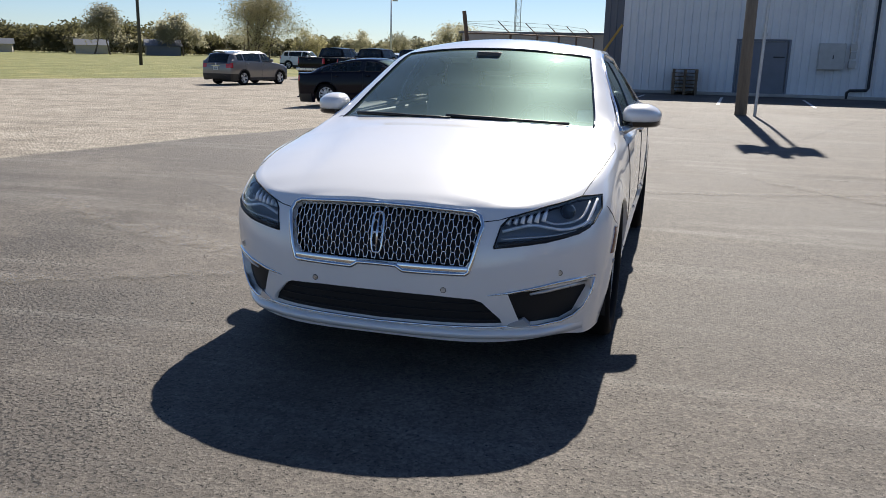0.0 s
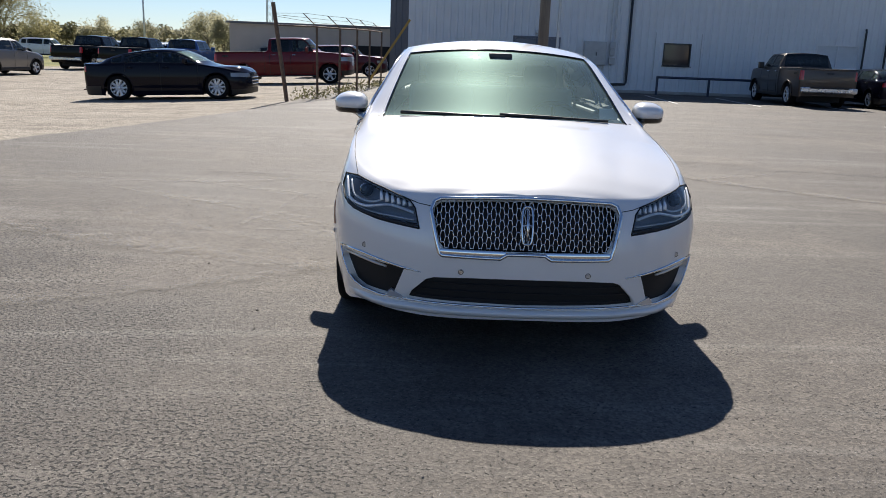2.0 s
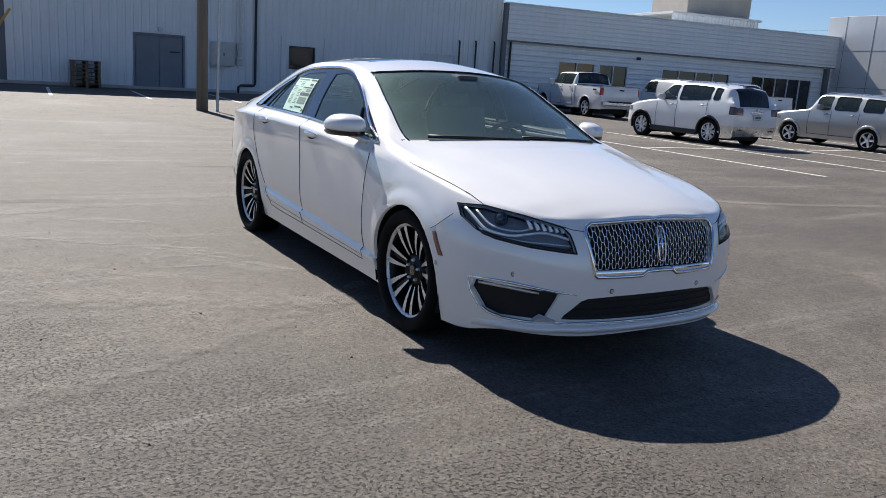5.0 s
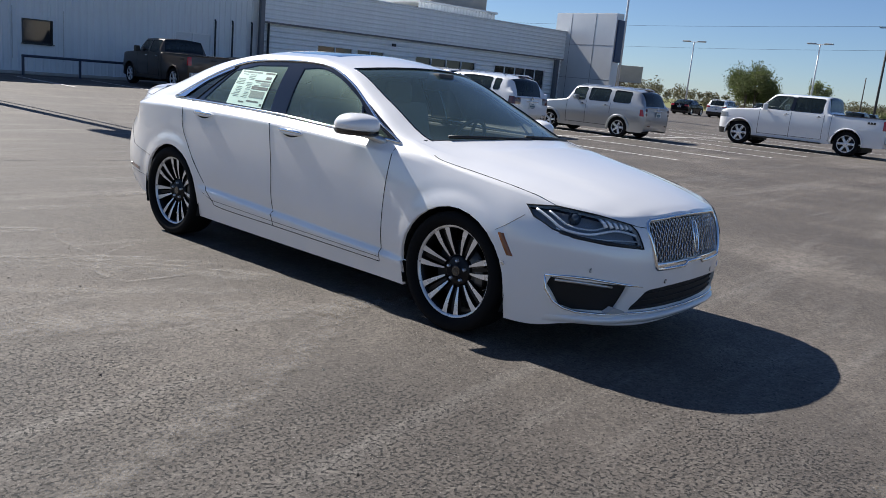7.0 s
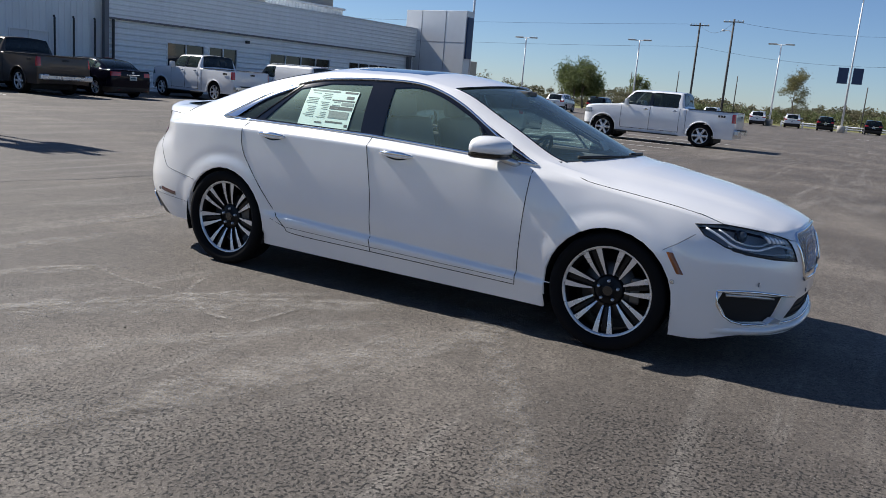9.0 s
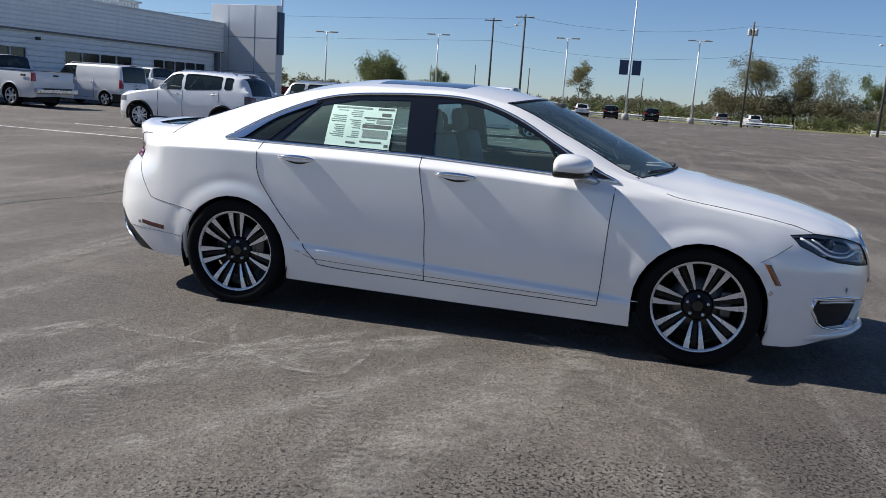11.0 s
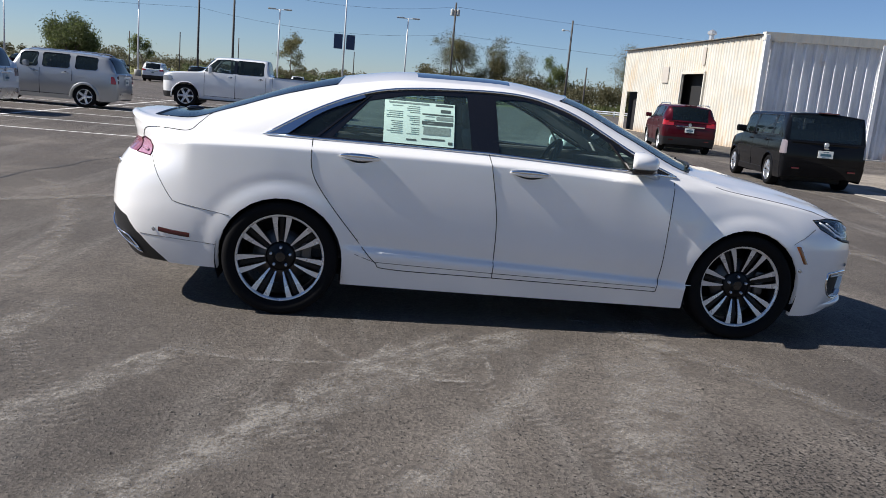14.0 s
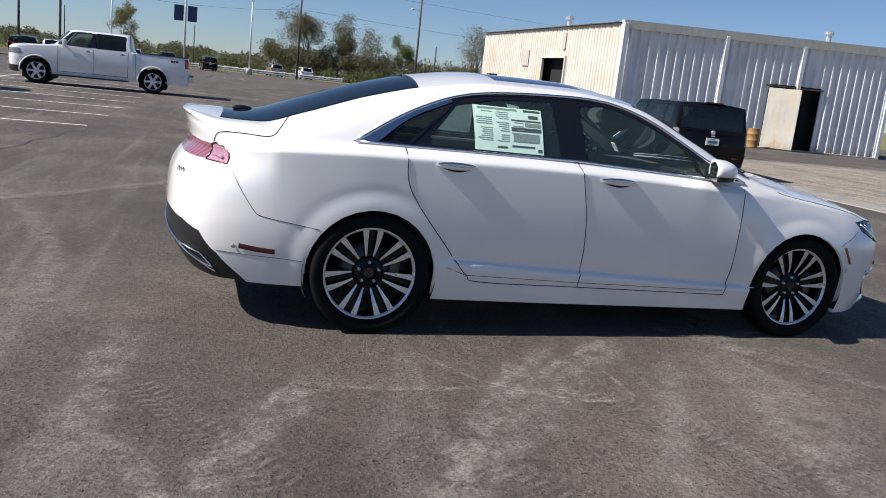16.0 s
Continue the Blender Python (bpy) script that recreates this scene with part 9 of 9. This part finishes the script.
# ---- dust, grit and seams on the asphalt ----
def dust_material(name, color, strength):
    m, nt, p = node_material(name)
    out = nt.nodes["Material Output"]
    at = nt.nodes.new("ShaderNodeAttribute")
    at.attribute_name = "core"
    v = coords(nt)
    n1 = ramp(nt, noise_node(nt, v, 7.0, 6, 0.75), [(0.38, 0.0), (0.66, 1.0)])
    n2 = ramp(nt, noise_node(nt, v, 70.0, 3, 0.7), [(0.35, 0.1), (0.65, 1.0)])
    fac = mathn(nt, 'MULTIPLY', mathn(nt, 'MULTIPLY', at.outputs["Fac"], n1), mathn(nt, 'MULTIPLY', n2, strength))
    p.inputs["Base Color"].default_value = (*color, 1)
    p.inputs["Roughness"].default_value = 0.9
    tr = nt.nodes.new("ShaderNodeBsdfTransparent")
    mx = nt.nodes.new("ShaderNodeMixShader")
    link(nt, fac, mx.inputs[0])
    link(nt, tr.outputs[0], mx.inputs[1])
    link(nt, p.outputs[0], mx.inputs[2])
    link(nt, mx.outputs[0], out.inputs["Surface"])
    return m


M["dust"] = dust_material("pale_dust", (0.38, 0.355, 0.32), 0.75)
M["tread"] = dust_material("dusty_tread_mark", (0.30, 0.275, 0.245), 0.5)
M["stain"] = dust_material("oily_stain", (0.022, 0.020, 0.018), 0.65)
M["seam"] = surface("tar_seam", (0.030, 0.028, 0.026), 0.6, 0, 0.3, 10, 60, 0.3)
LAYER = [0]


def ribbon(name, label, pts, width, mat, rs):
    """A soft-edged streak lying on the asphalt along a bent line."""
    LAYER[0] += 1
    z = 0.003 + 0.0004 * LAYER[0]
    fine = []
    n = len(pts)
    tx, ty = [(i, p[0]) for i, p in enumerate(pts)], [(i, p[1]) for i, p in enumerate(pts)]
    steps = max(10, n * 6)
    for k in range(steps + 1):
        t = (n - 1) * k / steps
        fine.append(Vector((interp(tx, t), interp(ty, t), z)))
    bm = bmesh.new()
    lay = bm.verts.layers.float.new("core")
    prev = None
    for k, p in enumerate(fine):
        d = (fine[min(k + 1, steps)] - fine[max(k - 1, 0)]).normalized()
        nn = Vector((-d.y, d.x, 0))
        end = min(1, k / 3, (steps - k) / 3)
        w = width * (1 + 0.25 * math.sin(k * 1.7 + LAYER[0]))
        ring = []
        for u, c in ((-1, 0), (-.45, .8), (0, 1), (.45, .8), (1, 0)):
            v = bm.verts.new(p + nn * w / 2 * u)
            v.co.z = ground_z(v.co.x, v.co.y) + z
            v[lay] = c * end
            ring.append(v)
        if prev:
            for q in range(4):
                bm.faces.new((prev[q], prev[q + 1], ring[q + 1], ring[q]))
        prev = ring
    return tagged(part(name, bm, mat), label, "dust mark", "ground marks", "structure")


gr = random.Random(77)
for pts, w in (([(-0.95, 1.25), (-1.5, 1.85), (-2.12, 2.37), (-2.73, 2.93), (-3.5, 3.5)], .34),
               ([(-1.21, 1.08), (-1.95, 1.55), (-2.47, 1.87), (-3.2, 2.3)], .20),
               ([(-1.30, 0.88), (-1.96, 1.03), (-2.4, 1.17), (-3.2, 1.35)], .30),
               ([(-1.05, 1.75), (-1.6, 2.25), (-2.26, 2.69), (-3.08, 3.09)], .18),
               ([(-0.76, 4.05), (-1.46, 4.15), (-1.84, 4.19), (-2.8, 4.3)], .30),
               ([(-1.44, 3.13), (-2.19, 3.56), (-2.64, 3.79), (-3.4, 4.1)], .26)):
    ribbon("dust_streak", "pale dusty streak fanning out over the asphalt", pts, w, M["dust"], gr)
# cross-hatched tread prints in the dust
for x0, y0, a, n in ((-2.2, 1.65, .55, 26), (-2.55, 2.6, .75, 22), (-2.1, 3.75, .5, 20), (-2.75, 1.25, .2, 22)):
    bm = bmesh.new()
    lay = bm.verts.layers.float.new("core")
    for k in range(n):
        for side in (-1, 1):
            c = Vector((x0 + math.cos(a) * .055 * (k - n / 2), y0 + math.sin(a) * .055 * (k - n / 2), .0125))
            nn, dd = Vector((-math.sin(a), math.cos(a), 0)), Vector((math.cos(a), math.sin(a), 0))
            q = [c + nn * side * .012 + dd * .010, c + nn * side * .085 + dd * .034, c + nn * side * .085 + dd * .012, c + nn * side * .012 - dd * .012]
            vs = [bm.verts.new(p) for p in q]
            for v in vs:
                v[lay] = 1.0
            bm.faces.new(vs if side > 0 else vs[::-1])
    tagged(part("tread_print", bm, M["tread"]), "tyre tread print pressed in pale dust", "tread print", "ground marks", "structure")
for pts, w in (([(-3.6, 3.4), (-2.99, 3.07), (-2.59, 2.84), (-2.11, 2.54), (-1.7, 2.21), (-1.29, 1.77), (-0.91, 1.26)], .10),
               ([(-1.97, 3.51), (-1.65, 3.31), (-1.72, 2.9), (-1.73, 2.44), (-1.25, 2.12)], .07),
               ([(-1.13, 2.71), (-1.66, 2.40), (-1.91, 1.94), (-1.84, 1.71), (-1.41, 1.69)], .05),
               ([(-1.9, 4.2), (-2.6, 3.9), (-3.4, 3.8), (-4.6, 4.0)], .16),
               ([(10.5, -5.1), (10.8, -6.3), (9.0, -5.9), (6.5, -4.4), (3.5, -2.6)], .35),
               ([(12.0, -6.4), (9.5, -7.0), (6.5, -6.2), (3.5, -4.4)], .3)):
    ribbon("dust_streak", "pale dusty streak left by tyres on asphalt", pts, w, M["dust"], gr)
for k in range(8):
    x0, y0 = gr.uniform(-4.5, 8), gr.uniform(-7, 7)
    if abs(x0) < 1.2 and -1.5 < y0 < 4.2:
        x0 -= 4
    a = gr.choice((0.15, 0.35, 1.2, 2.8, 3.0)) + gr.uniform(-.2, .2)
    ln, bend = gr.uniform(3, 8), gr.uniform(-.5, .5)
    pts = [(x0 + math.cos(a + bend * t) * ln * t, y0 + math.sin(a + bend * t) * ln * t) for t in (-.5, -.25, 0, .25, .5)]
    for off in (0, gr.choice((0, .22))):
        ribbon("tread_mark", "faint dusty tyre track on asphalt", [(x + off, y + off * .6) for x, y in pts], gr.uniform(.14, .30), M["tread"], gr)
for x, y, l, w in ((-2.4, 4.42, 1.1, .22), (3.4, 6.8, 1.6, .3), (6.5, 12.0, 1.8, .3)):
    ribbon("oil_stain", "dark oily stain on asphalt", [(x - l / 2, y), (x, y + .08), (x + l / 2, y - .05)], w, M["stain"], gr)


def seam(pts):
    bm = bmesh.new()
    prev = None
    for k, (x, y) in enumerate(pts):
        w = .012 + .008 * math.sin(k * 2.3)
        ring = [bm.verts.new((x, y + s * w, ground_z(x, y) + .0022)) for s in (-1, 1)]
        if prev:
            bm.faces.new((prev[0], ring[0], ring[1], prev[1]))
        prev = ring
    tagged(part("pavement_seam", bm, M["seam"]), "thin dark seam running across the asphalt", "seam", kind="structure")


seam([(-6 + .4 * k, 7.9 - .06 * k + .05 * math.sin(k * 1.7)) for k in range(40)])

co, fc = [], []
for _ in range(5200):
    y = gr.uniform(-4.2, 6.0)
    x = gr.uniform(-5.2, 2.6) if y < -0.9 else gr.uniform(-5.2, -1.0)
    s = gr.uniform(.0016, .0038) if gr.random() < .985 else gr.uniform(.005, .008)
    q = len(co)
    c = Vector((x, y, .001))
    co += [c + Vector((s * gr.uniform(.7, 1.3) * math.cos(b), s * gr.uniform(.7, 1.3) * math.sin(b), 0)) for b in (0, 1.6, 3.1, 4.7)] + [c + Vector((0, 0, s * 1.1))]
    fc += [(q, q + 1, q + 4), (q + 1, q + 2, q + 4), (q + 2, q + 3, q + 4), (q + 3, q, q + 4)]
M["grit"] = leaf_material("loose_grit", (0.03, 0.028, 0.026), (0.14, 0.13, 0.115), (0.42, 0.40, 0.37))
tagged(from_data("loose_grit", co, fc, M["grit"]), "loose grit and small stones scattered on asphalt", "grit", kind="stuff")
